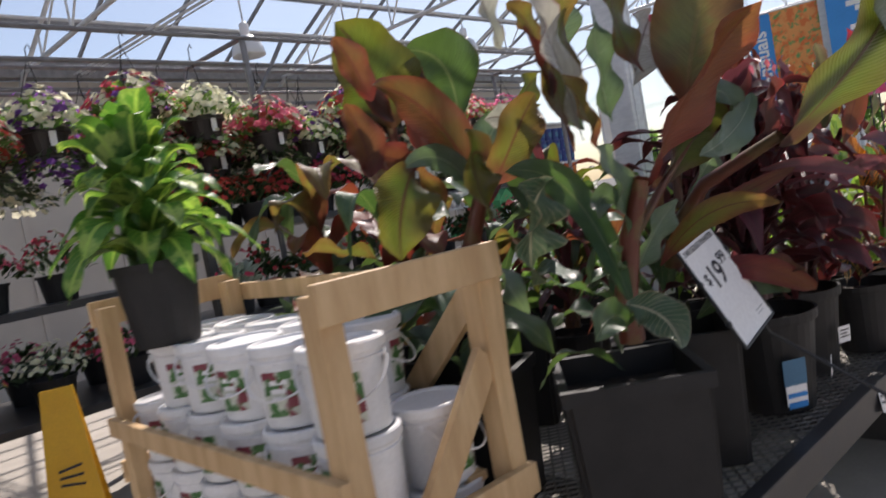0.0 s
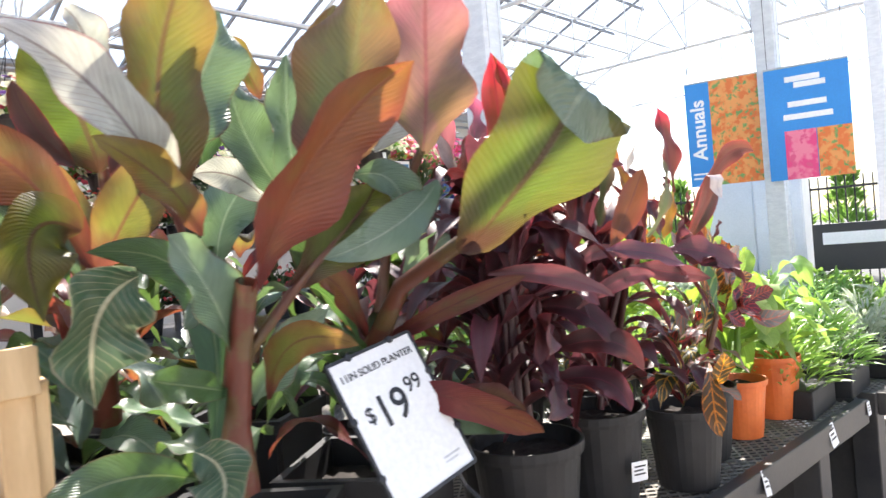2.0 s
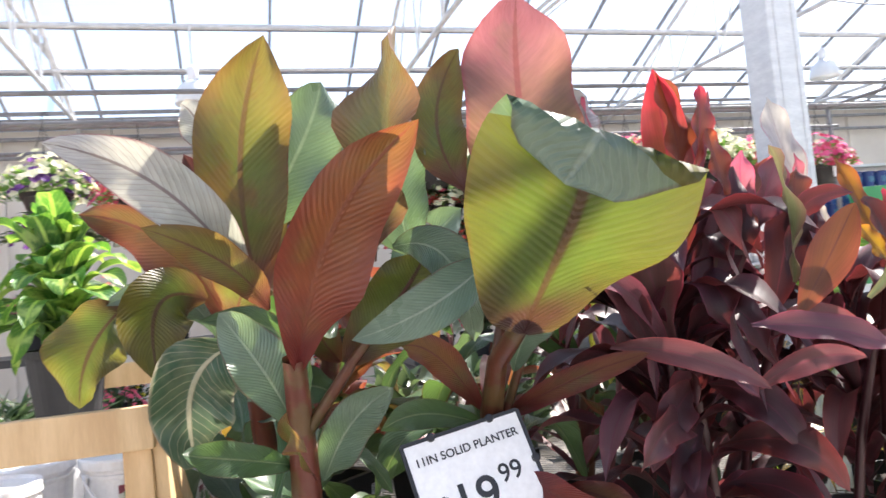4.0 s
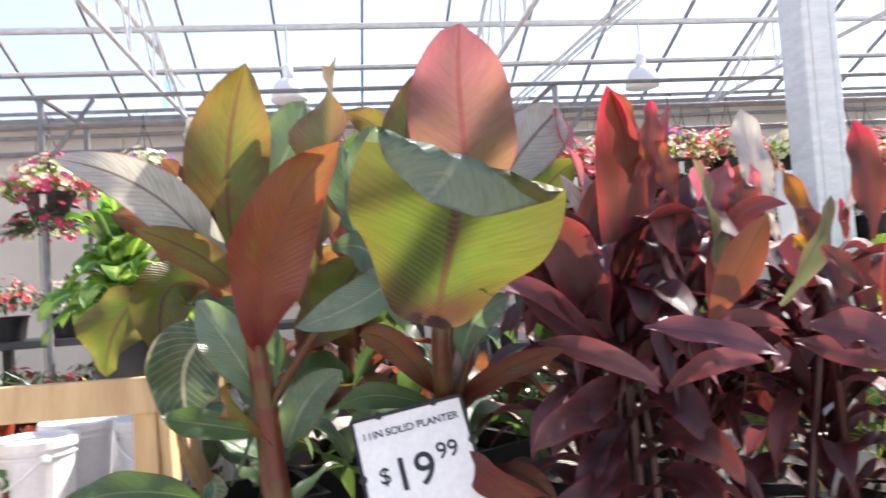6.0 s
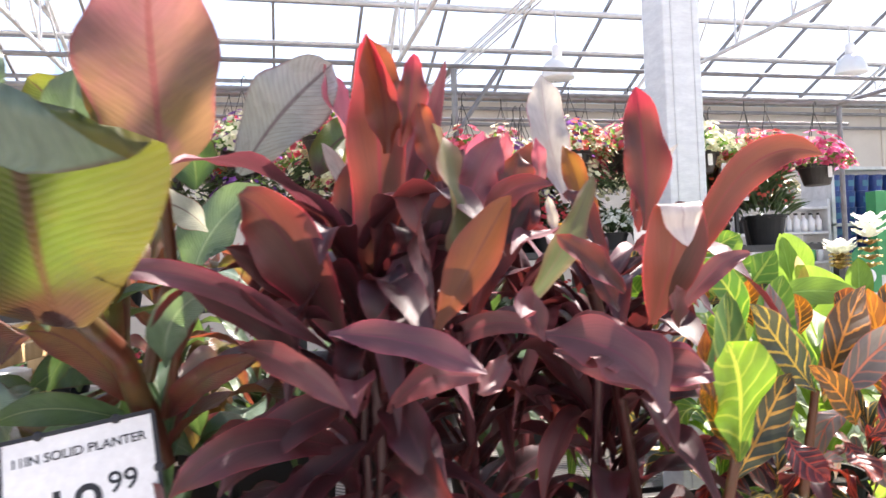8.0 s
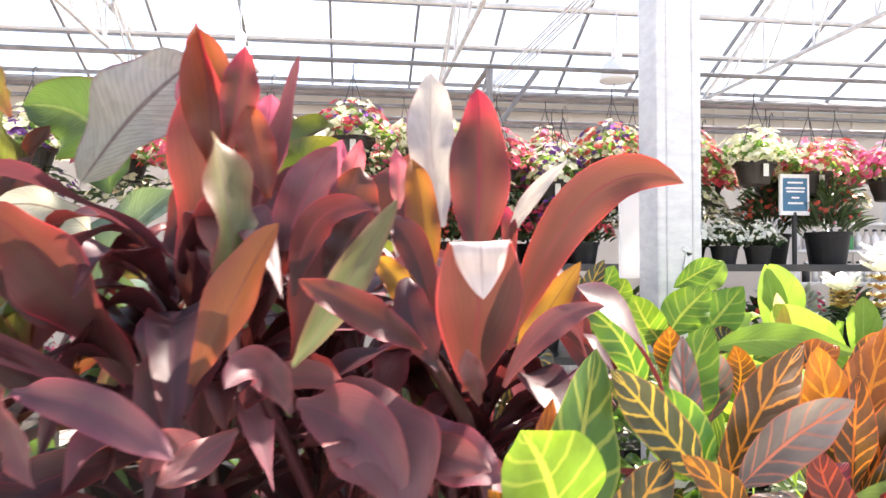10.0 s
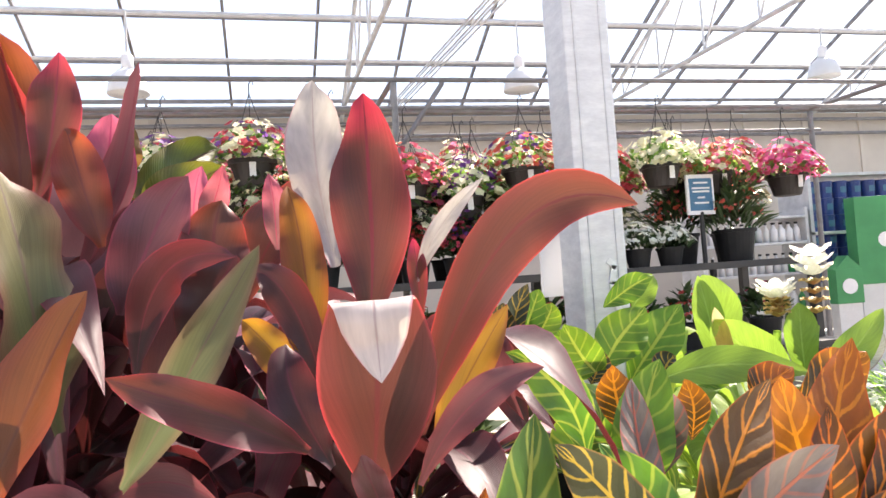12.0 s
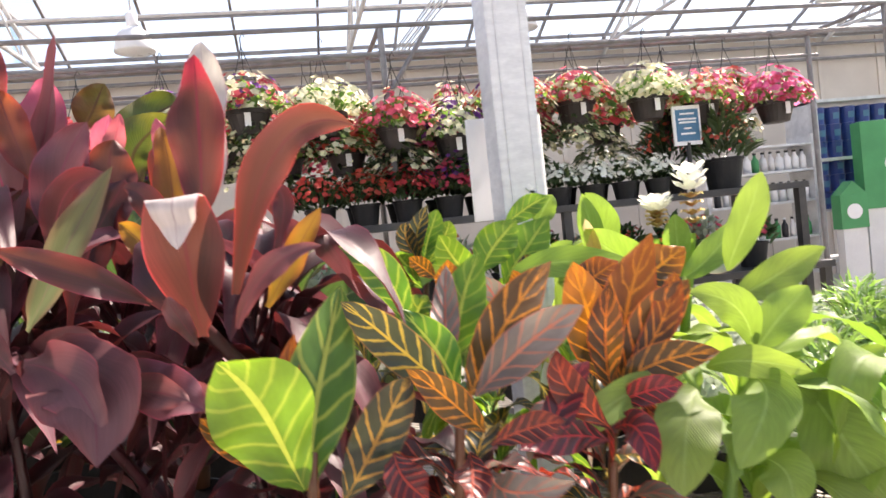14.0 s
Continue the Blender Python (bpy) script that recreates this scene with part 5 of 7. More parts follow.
leaf(cord_c, (2.317, 0.340, 1.631), (2.304, 0.340, 1.695), (2.288, 0.340, 1.753), 0.053, (0.212, -0.967, -0.141), CORD_ORANGE, "cord", fold=16)
leaf(cord_c, (2.291, 0.500, 1.641), (2.295, 0.500, 1.738), (2.302, 0.500, 1.806), 0.070, (0.186, -0.969, -0.162), CORD_PINK, "cord", fold=16)
leaf(cord_c, (2.244, 0.360, 1.677), (2.237, 0.360, 1.764), (2.219, 0.370, 1.864), 0.077, (0.279, -0.936, -0.215), CORD_ORANGE, "cord", fold=16)
leaf(cord_c, (2.340, 0.300, 1.563), (2.365, 0.300, 1.626), (2.408, 0.300, 1.693), 0.071, (0.146, -0.987, -0.059), CORD_MAUVE, "cord", fold=16)
leaf(cord_c, (2.428, 0.300, 1.566), (2.428, 0.300, 1.622), (2.436, 0.300, 1.669), 0.070, (0.062, -0.997, -0.054), CORD_RED, "cord", fold=16)
leaf(cord_c, (2.411, 0.350, 1.637), (2.426, 0.350, 1.672), (2.436, 0.350, 1.713), 0.030, (0.060, -0.992, -0.114), CORD_PINK, "cord", fold=16)
leaf(cord_c, (2.489, 0.350, 1.620), (2.487, 0.350, 1.663), (2.483, 0.350, 1.703), 0.027, (-0.018, -0.995, -0.103), CORD_PINK, "cord", fold=16)
leaf(cord_c, (2.358, 0.260, 1.507), (2.385, 0.240, 1.596), (2.450, 0.200, 1.606), 0.042, (0.130, -0.991, -0.020), CORD_DARK, "cord", fold=16)
leaf(cord_c, (2.522, 0.200, 1.458), (2.495, 0.200, 1.563), (2.461, 0.200, 1.595), 0.037, (-0.034, -0.999, 0.031), CORD_DARK, "cord", fold=16)
leaf(cord_c, (2.391, 0.280, 1.532), (2.424, 0.280, 1.572), (2.447, 0.280, 1.614), 0.065, (0.069, -0.998, 0.014), CORD_DARK, "cord", fold=16)

# crotons: green, fiery and dark veined leaves
croton_a = potted("potted_croton", 2.86, 0.30, "croton with yellow-veined green and orange leaves in a pot", "potted plant", r=0.11, h=0.22)
stalk(croton_a, [(2.640, 0.120, 1.162), (2.644, 0.100, 1.234), (2.649, 0.110, 1.269)], 0.008, 0.006, STALK)
stalk(croton_a, [(2.827, 0.200, 1.137), (2.835, 0.190, 1.229), (2.840, 0.180, 1.297)], 0.008, 0.006, STALK)
leaf(croton_a, (2.644, 0.100, 1.231), (2.663, 0.130, 1.334), (2.702, 0.186, 1.450), 0.083, (-0.010, -0.980, 0.200), CROT_GREEN, "croton", fold=12, ripple=0.008)
leaf(croton_a, (2.638, 0.080, 1.239), (2.603, 0.030, 1.338), (2.570, 0.000, 1.402), 0.103, (0.068, -0.973, 0.220), CROT_LIME, "croton", fold=8, ripple=0.008)
leaf(croton_a, (2.678, 0.150, 1.191), (2.727, 0.150, 1.265), (2.777, 0.150, 1.330), 0.068, (-0.081, -0.960, 0.269), CROT_DARK, "croton", fold=12, ripple=0.008)
leaf(croton_a, (2.857, 0.300, 1.312), (2.885, 0.320, 1.385), (2.928, 0.344, 1.464), 0.074, (-0.218, -0.969, 0.113), CROT_LIME, "croton", fold=12, ripple=0.008)
leaf(croton_a, (2.794, 0.280, 1.373), (2.774, 0.280, 1.447), (2.711, 0.280, 1.495), 0.054, (-0.120, -0.991, 0.058), CROT_GREEN, "croton", fold=12, ripple=0.008)
leaf(croton_a, (2.834, 0.170, 1.297), (2.763, 0.150, 1.367), (2.698, 0.130, 1.433), 0.058, (-0.124, -0.980, 0.157), CROT_DARK, "croton", fold=12, ripple=0.008)
leaf(croton_a, (2.840, 0.180, 1.294), (2.816, 0.200, 1.349), (2.782, 0.220, 1.407), 0.058, (-0.173, -0.971, 0.167), CROT_GREEN, "croton", fold=12, ripple=0.008)
leaf(croton_a, (2.851, 0.180, 1.288), (2.906, 0.200, 1.359), (3.008, 0.250, 1.443), 0.069, (-0.264, -0.952, 0.153), CROT_ORANGE, "croton", fold=12, ripple=0.008)
leaf(croton_a, (2.851, 0.150, 1.295), (2.926, 0.160, 1.343), (3.015, 0.170, 1.387), 0.063, (-0.294, -0.940, 0.175), CROT_PINK, "croton", fold=12, ripple=0.008)
leaf(croton_a, (2.853, 0.120, 1.256), (2.812, 0.100, 1.304), (2.762, 0.100, 1.348), 0.043, (-0.186, -0.953, 0.237), CROT_ORANGE, "croton", fold=12, ripple=0.008)
leaf(croton_a, (2.854, 0.100, 1.244), (2.898, 0.080, 1.265), (2.933, 0.060, 1.271), 0.037, (-0.284, -0.917, 0.280), CROT_RED, "croton", fold=12, ripple=0.008)
leaf(croton_a, (2.931, 0.150, 1.202), (2.976, 0.180, 1.262), (3.029, 0.200, 1.304), 0.047, (-0.330, -0.910, 0.249), CROT_RED, "croton", fold=12, ripple=0.008)
leaf(croton_a, (2.636, 0.080, 1.242), (2.574, 0.040, 1.308), (2.545, 0.020, 1.346), 0.029, (0.104, -0.962, 0.253), CROT_ORANGE, "croton", fold=12, ripple=0.008)
leaf(croton_a, (2.638, 0.090, 1.232), (2.626, 0.120, 1.322), (2.641, 0.150, 1.401), 0.035, (0.034, -0.976, 0.216), CROT_FIRE, "croton", fold=12, ripple=0.008)
leaf(croton_a, (2.851, 0.100, 1.217), (2.858, 0.060, 1.203), (2.924, 0.020, 1.217), 0.049, (-0.240, -0.903, 0.356), CROT_PINK, "croton", fold=12, ripple=0.008)
leaf(croton_a, (2.830, 0.120, 1.235), (2.824, 0.080, 1.215), (2.809, 0.050, 1.203), 0.043, (-0.198, -0.920, 0.339), CROT_RED, "croton", fold=12, ripple=0.008)
leaf(croton_a, (2.742, 0.120, 1.250), (2.749, 0.100, 1.222), (2.770, 0.080, 1.199), 0.050, (-0.110, -0.938, 0.329), CROT_RED, "croton", fold=12, ripple=0.008)
leaf(croton_a, (2.828, 0.200, 1.318), (2.848, 0.260, 1.384), (2.864, 0.300, 1.452), 0.041, (-0.195, -0.973, 0.122), CROT_PINK, "croton", fold=12, ripple=0.008)
leaf(croton_a, (2.585, 0.100, 1.140), (2.447, 0.040, 1.079), (2.432, 0.020, 1.019), 0.047, (-0.520, -0.240, 0.820), CROT_ORANGE, "croton", fold=12, ripple=0.008)
leaf(croton_a, (2.558, 0.080, 1.088), (2.528, 0.050, 1.139), (2.527, 0.040, 1.177), 0.052, (-0.520, -0.690, -0.490), CROT_ORANGE, "croton", fold=14, ripple=0.008)

croton_b = potted("potted_croton", 3.10, 0.36, "fiery orange croton with red leaves in a pot", "potted plant", r=0.11, h=0.22)
stalk(croton_b, [(3.083, 0.300, 1.053), (3.094, 0.300, 1.156), (3.106, 0.300, 1.242)], 0.008, 0.006, STALK)
leaf(croton_b, (3.098, 0.300, 1.234), (3.076, 0.300, 1.337), (3.062, 0.300, 1.436), 0.084, (-0.382, -0.912, 0.152), CROT_FIRE, "croton", fold=12, ripple=0.008)
leaf(croton_b, (3.107, 0.300, 1.233), (3.145, 0.320, 1.339), (3.225, 0.360, 1.463), 0.084, (-0.427, -0.893, 0.144), CROT_FIRE, "croton", fold=12, ripple=0.008)
leaf(croton_b, (3.102, 0.280, 1.237), (3.162, 0.280, 1.319), (3.234, 0.280, 1.390), 0.073, (-0.451, -0.877, 0.165), CROT_ORANGE, "croton", fold=12, ripple=0.008)
leaf(croton_b, (3.088, 0.260, 1.239), (3.154, 0.240, 1.279), (3.239, 0.220, 1.287), 0.056, (-0.457, -0.865, 0.206), CROT_ORANGE, "croton", fold=12, ripple=0.008)
leaf(croton_b, (3.089, 0.270, 1.241), (3.079, 0.260, 1.320), (3.106, 0.280, 1.399), 0.053, (-0.396, -0.902, 0.172), CROT_ORANGE, "croton", fold=12, ripple=0.008)
leaf(croton_b, (3.093, 0.260, 1.243), (3.177, 0.270, 1.331), (3.225, 0.300, 1.402), 0.046, (-0.466, -0.871, 0.155), CROT_FIRE, "croton", fold=12, ripple=0.008)
leaf(croton_b, (3.048, 0.200, 1.207), (2.989, 0.180, 1.275), (2.975, 0.180, 1.330), 0.048, (-0.343, -0.909, 0.236), CROT_RED, "croton", fold=12, ripple=0.008)
leaf(croton_b, (3.046, 0.200, 1.191), (2.967, 0.160, 1.223), (2.893, 0.120, 1.225), 0.048, (-0.324, -0.900, 0.292), CROT_RED, "croton", fold=12, ripple=0.008)
leaf(croton_b, (3.077, 0.240, 1.225), (3.112, 0.200, 1.252), (3.153, 0.180, 1.258), 0.043, (-0.437, -0.866, 0.241), CROT_RED, "croton", fold=12, ripple=0.008)
leaf(croton_b, (3.065, 0.220, 1.199), (3.080, 0.180, 1.207), (3.078, 0.140, 1.158), 0.051, (-0.414, -0.863, 0.290), CROT_RED, "croton", fold=12, ripple=0.008)

croton_c = potted("potted_croton", 3.0, 0.66, "green croton with pale veins in a pot", "potted plant", r=0.11, h=0.22)
stalk(croton_c, [(2.934, 0.500, 1.210), (2.941, 0.500, 1.287), (2.945, 0.500, 1.365)], 0.008, 0.006, STALK)
leaf(croton_c, (2.890, 0.380, 1.372), (2.886, 0.380, 1.414), (2.885, 0.380, 1.457), 0.049, (-0.446, -0.876, 0.182), CROT_FIRE, "croton", fold=12, ripple=0.008)
leaf(croton_c, (2.973, 0.600, 1.406), (2.947, 0.600, 1.444), (2.917, 0.600, 1.495), 0.070, (-0.415, -0.902, 0.121), CROT_LIME, "croton", fold=12, ripple=0.008)
leaf(croton_c, (3.003, 0.650, 1.406), (3.041, 0.650, 1.462), (3.088, 0.650, 1.510), 0.081, (-0.463, -0.881, 0.098), CROT_LIME, "croton", fold=12, ripple=0.008)
leaf(croton_c, (3.052, 0.650, 1.382), (3.100, 0.650, 1.448), (3.158, 0.650, 1.509), 0.081, (-0.499, -0.860, 0.107), CROT_LIME, "croton", fold=12, ripple=0.008)
leaf(croton_c, (2.957, 0.600, 1.399), (2.969, 0.600, 1.424), (2.982, 0.600, 1.449), 0.048, (-0.429, -0.893, 0.137), CROT_DARK, "croton", fold=12, ripple=0.008)
leaf(croton_c, (2.885, 0.500, 1.419), (2.862, 0.500, 1.445), (2.842, 0.500, 1.463), 0.034, (-0.382, -0.914, 0.135), CROT_ORANGE, "croton", fold=12, ripple=0.008)
leaf(croton_c, (2.942, 0.380, 1.317), (2.957, 0.380, 1.378), (2.926, 0.380, 1.423), 0.048, (-0.501, -0.839, 0.211), CROT_PINK, "croton", fold=12, ripple=0.008)
leaf(croton_c, (2.931, 0.360, 1.330), (2.920, 0.360, 1.372), (2.883, 0.360, 1.414), 0.046, (-0.479, -0.848, 0.226), CROT_LIME, "croton", fold=12, ripple=0.008)
leaf(croton_c, (2.999, 0.400, 1.347), (3.003, 0.400, 1.390), (2.995, 0.400, 1.427), 0.042, (-0.528, -0.828, 0.192), CROT_FIRE, "croton", fold=12, ripple=0.008)
leaf(croton_c, (3.074, 0.600, 1.386), (3.087, 0.600, 1.412), (3.109, 0.600, 1.428), 0.050, (-0.506, -0.851, 0.141), CROT_DARK, "croton", fold=12, ripple=0.008)
leaf(croton_c, (2.858, 0.500, 1.407), (2.826, 0.500, 1.426), (2.799, 0.500, 1.398), 0.050, (-0.350, -0.924, 0.155), CROT_LIME, "croton", fold=12, ripple=0.008)
leaf(croton_c, (2.835, 0.360, 1.336), (2.824, 0.360, 1.377), (2.842, 0.360, 1.408), 0.066, (-0.394, -0.889, 0.231), CROT_GREEN, "croton", fold=12, ripple=0.008)
leaf(croton_c, (3.145, 0.600, 1.378), (3.178, 0.600, 1.393), (3.203, 0.600, 1.427), 0.052, (-0.558, -0.816, 0.150), CROT_LIME, "croton", fold=12, ripple=0.008)
leaf(croton_c, (3.135, 0.450, 1.383), (3.155, 0.450, 1.396), (3.205, 0.450, 1.415), 0.066, (-0.604, -0.780, 0.165), CROT_FIRE, "croton", fold=12, ripple=0.008)
leaf(croton_c, (3.199, 0.450, 1.368), (3.270, 0.450, 1.392), (3.334, 0.450, 1.427), 0.080, (-0.662, -0.732, 0.158), CROT_FIRE, "croton", fold=12, ripple=0.008)

croton_d = potted("potted_croton", 2.78, 0.84, "croton with narrow dark-veined leaves in a pot", "potted plant", r=0.11, h=0.22)
stalk(croton_d, [(2.904, 0.840, 1.166), (2.915, 0.840, 1.289), (2.932, 0.840, 1.424)], 0.008, 0.006, STALK)
leaf(croton_d, (2.902, 0.800, 1.440), (2.913, 0.800, 1.501), (2.940, 0.800, 1.561), 0.043, (-0.336, -0.940, 0.062), CROT_DARK, "croton", fold=12, ripple=0.008)
leaf(croton_d, (2.917, 0.800, 1.429), (2.940, 0.800, 1.499), (2.961, 0.800, 1.549), 0.055, (-0.354, -0.933, 0.063), CROT_LIME, "croton", fold=12, ripple=0.008)
leaf(croton_d, (2.923, 0.800, 1.428), (2.967, 0.800, 1.486), (2.987, 0.800, 1.521), 0.055, (-0.371, -0.926, 0.072), CROT_LIME, "croton", fold=12, ripple=0.008)
leaf(croton_d, (2.917, 0.800, 1.429), (2.889, 0.800, 1.483), (2.893, 0.800, 1.528), 0.048, (-0.319, -0.945, 0.076), CROT_DARK, "croton", fold=12, ripple=0.008)
leaf(croton_d, (2.927, 0.800, 1.417), (2.970, 0.780, 1.435), (2.992, 0.750, 1.456), 0.055, (-0.377, -0.919, 0.112), CROT_LIME, "croton", fold=12, ripple=0.008)
leaf(croton_d, (2.910, 0.800, 1.409), (2.874, 0.780, 1.445), (2.856, 0.750, 1.469), 0.053, (-0.312, -0.944, 0.107), CROT_LIME, "croton", fold=12, ripple=0.008)
leaf(croton_d, (2.944, 0.800, 1.416), (2.990, 0.800, 1.432), (2.994, 0.800, 1.473), 0.062, (-0.385, -0.916, 0.112), CROT_LIME, "croton", fold=12, ripple=0.008)
leaf(croton_d, (2.843, 0.700, 1.398), (2.874, 0.700, 1.414), (2.946, 0.700, 1.425), 0.050, (-0.331, -0.933, 0.139), GINGER, "croton", fold=12, ripple=0.008)
leaf(croton_d, (3.138, 0.900, 1.501), (3.192, 0.900, 1.531), (3.257, 0.900, 1.556), 0.056, (-0.475, -0.879, 0.034), CROT_LIME, "croton", fold=12, ripple=0.008)

# broad-leaved gingers with pale flower spikes
ginger_a = potted("potted_ginger", 3.36, 0.33, "curcuma with broad light green drooping leaves in an orange pot", "potted plant", r=0.085, h=0.19, material=POT_ORANGE)
stalk(ginger_a, [(3.277, 0.300, 1.016), (3.299, 0.300, 1.122), (3.331, 0.300, 1.235)], 0.012, 0.008, GINGER)
leaf(ginger_a, (3.203, 0.230, 1.232), (3.148, 0.180, 1.196), (3.124, 0.150, 1.116), 0.095, (-0.465, -0.836, 0.291), GINGER, fold=10, ripple=0.006)
leaf(ginger_a, (3.326, 0.280, 1.226), (3.303, 0.220, 1.194), (3.239, 0.200, 1.116), 0.095, (-0.553, -0.790, 0.265), GINGER, fold=10, ripple=0.006)
leaf(ginger_a, (3.429, 0.300, 1.184), (3.453, 0.250, 1.123), (3.495, 0.220, 1.019), 0.130, (-0.613, -0.734, 0.293), GINGER, fold=10, ripple=0.006)
leaf(ginger_a, (3.188, 0.250, 1.246), (3.078, 0.220, 1.241), (2.983, 0.200, 1.200), 0.052, (-0.402, -0.881, 0.251), GINGER, fold=10, ripple=0.006)
leaf(ginger_a, (3.344, 0.300, 1.261), (3.322, 0.300, 1.336), (3.243, 0.300, 1.366), 0.061, (-0.547, -0.825, 0.138), GINGER, fold=10, ripple=0.006)
leaf(ginger_a, (3.354, 0.300, 1.264), (3.405, 0.300, 1.307), (3.455, 0.300, 1.353), 0.070, (-0.590, -0.792, 0.156), GINGER, fold=10, ripple=0.006)
leaf(ginger_a, (3.450, 0.300, 1.181), (3.516, 0.300, 1.204), (3.594, 0.300, 1.233), 0.059, (-0.634, -0.741, 0.221), GINGER, fold=10, ripple=0.006)
leaf(ginger_a, (3.391, 0.300, 1.217), (3.444, 0.280, 1.186), (3.537, 0.260, 1.139), 0.050, (-0.606, -0.757, 0.245), GINGER, fold=10, ripple=0.006)
leaf(ginger_a, (3.423, 0.450, 1.326), (3.507, 0.450, 1.353), (3.623, 0.450, 1.395), 0.069, (-0.590, -0.801, 0.105), GINGER, fold=10, ripple=0.006)
leaf(ginger_a, (3.321, 0.250, 1.106), (3.326, 0.220, 1.088), (3.320, 0.200, 1.046), 0.081, (-0.551, -0.761, 0.342), GINGER, fold=10, ripple=0.006)
leaf(ginger_a, (3.262, 0.300, 1.245), (3.315, 0.260, 1.253), (3.405, 0.240, 1.230), 0.050, (-0.552, -0.807, 0.210), GINGER, fold=10, ripple=0.006)

ginger_c = potted("potted_ginger", 3.64, 0.31, "small green ginger in a bright orange plastic pot", "potted plant", r=0.09, h=0.22, material=POT_ORANGE)
ginger_b = potted("potted_ginger", 3.42, 0.84, "curcuma with upright green leaves and pale green-white flower spikes", "potted plant", r=0.1, h=0.2)
stalk(ginger_b, [(3.538, 0.840, 1.190), (3.560, 0.830, 1.328), (3.572, 0.820, 1.432)], 0.012, 0.01, GINGER, "flower_stalk")
stalk(ginger_b, [(3.464, 0.840, 1.199), (3.476, 0.830, 1.336), (3.481, 0.820, 1.428)], 0.01, 0.008, GINGER, "flower_stalk")
leaf(ginger_b, (3.330, 0.800, 1.377), (3.313, 0.800, 1.455), (3.302, 0.811, 1.553), 0.059, (-0.562, -0.823, 0.085), GINGER, fold=10, ripple=0.006)
leaf(ginger_b, (3.410, 0.700, 1.347), (3.320, 0.700, 1.408), (3.255, 0.700, 1.475), 0.097, (-0.595, -0.794, 0.122), GINGER, fold=10, ripple=0.006)
leaf(ginger_b, (3.017, 0.500, 1.412), (3.120, 0.500, 1.423), (3.278, 0.500, 1.396), 0.055, (-0.565, -0.813, 0.139), GINGER, fold=10, ripple=0.006)
leaf(ginger_b, (3.520, 0.800, 1.335), (3.523, 0.800, 1.414), (3.518, 0.800, 1.483), 0.067, (-0.645, -0.757, 0.103), GINGER, fold=10, ripple=0.006)
leaf(ginger_b, (3.532, 0.750, 1.361), (3.601, 0.750, 1.377), (3.659, 0.750, 1.427), 0.082, (-0.685, -0.718, 0.125), CANNA_PALE_SHEEN, fold=10, ripple=0.006)
leaf(ginger_b, (3.471, 0.700, 1.341), (3.540, 0.700, 1.387), (3.629, 0.700, 1.465), 0.065, (-0.681, -0.722, 0.125), GINGER, fold=10, ripple=0.006)
leaf(ginger_b, (3.280, 0.700, 1.361), (3.270, 0.700, 1.433), (3.257, 0.700, 1.495), 0.030, (-0.573, -0.813, 0.107), BRACT_OCHRE, fold=10, ripple=0.006)
leaf(ginger_b, (3.229, 0.950, 1.493), (3.259, 0.950, 1.526), (3.283, 0.950, 1.561), 0.063, (-0.494, -0.869, 0.035), GINGER, fold=10, ripple=0.006)
leaf(ginger_b, (3.253, 0.800, 1.363), (3.221, 0.800, 1.409), (3.263, 0.800, 1.449), 0.060, (-0.515, -0.849, 0.119), GINGER, fold=10, ripple=0.006)
leaf(ginger_b, (3.416, 0.450, 1.374), (3.460, 0.450, 1.462), (3.502, 0.450, 1.549), 0.064, (-0.571, -0.820, 0.030), GINGER, fold=10, ripple=0.006)
leaf(ginger_b, (3.351, 0.800, 1.408), (3.334, 0.800, 1.487), (3.313, 0.810, 1.554), 0.079, (-0.411, -0.912, 0.011), GINGER, fold=10, ripple=0.006)


def spike(parent, base, h, r):
    """A curcuma head: rings of ochre bracts below, pale bracts spreading at the top."""
    inv = parent.matrix_basis.inverted()
    o = inv @ Vector(base)
    for ring in range(7):
        s = ring / 6
        mat_ = BRACT_OCHRE if ring < 4 else FL_WHITE
        for k in range(6):
            bm = bmesh.new()
            a = k * math.tau / 6 + ring * 0.5
            d = Vector((math.cos(a), math.sin(a), 0))
            p = o + Vector((0, 0, h * s * 0.8))
            rr = r * (0.75 if ring < 4 else 1.15)
            blade(bm, p, p + d * rr * 0.6 + Vector((0, 0, r * 0.25)), p + d * rr + Vector((0, 0, r * (0.2 if ring < 4 else 0.7))), r * 0.75, (-d.x, -d.y, 0.6), "broad", nu=4, nv=5)
            part("bract", bm, mat_, parent, smooth=True)



spike(ginger_b, (3.579, 0.820, 1.455), 0.150, 0.038)
spike(ginger_b, (3.486, 0.820, 1.455), 0.07, 0.036)

# low leaves that fill the pots
def skirt(plant, x, y, z0, z1, n, r, w, mats, shape, seed, rise=0.08, back=-2.0):
    rnd = random.Random(seed)
    for k in range(n):
        a = k * 2.4 + rnd.uniform(-.3, .3)
        if math.sin(a) < back:
            continue
        o = Vector((x, y, z0 + (z1 - z0) * k / n))
        d = Vector((math.cos(a), math.sin(a), 0))
        q = r * rnd.uniform(0.7, 1.2)
        leaf(plant, o, o + d * q * 0.55 + Vector((0, 0, rise * rnd.uniform(0.5, 1.6))), o + d * q + Vector((0, 0, rise * rnd.uniform(-1, 1.2))), w * rnd.uniform(0.75, 1.25), (-d.x * 0.4 + rnd.uniform(-.3, .3), -d.y * 0.4 + rnd.uniform(-.3, .3), 1), mats[k % len(mats)], shape, fold=16)


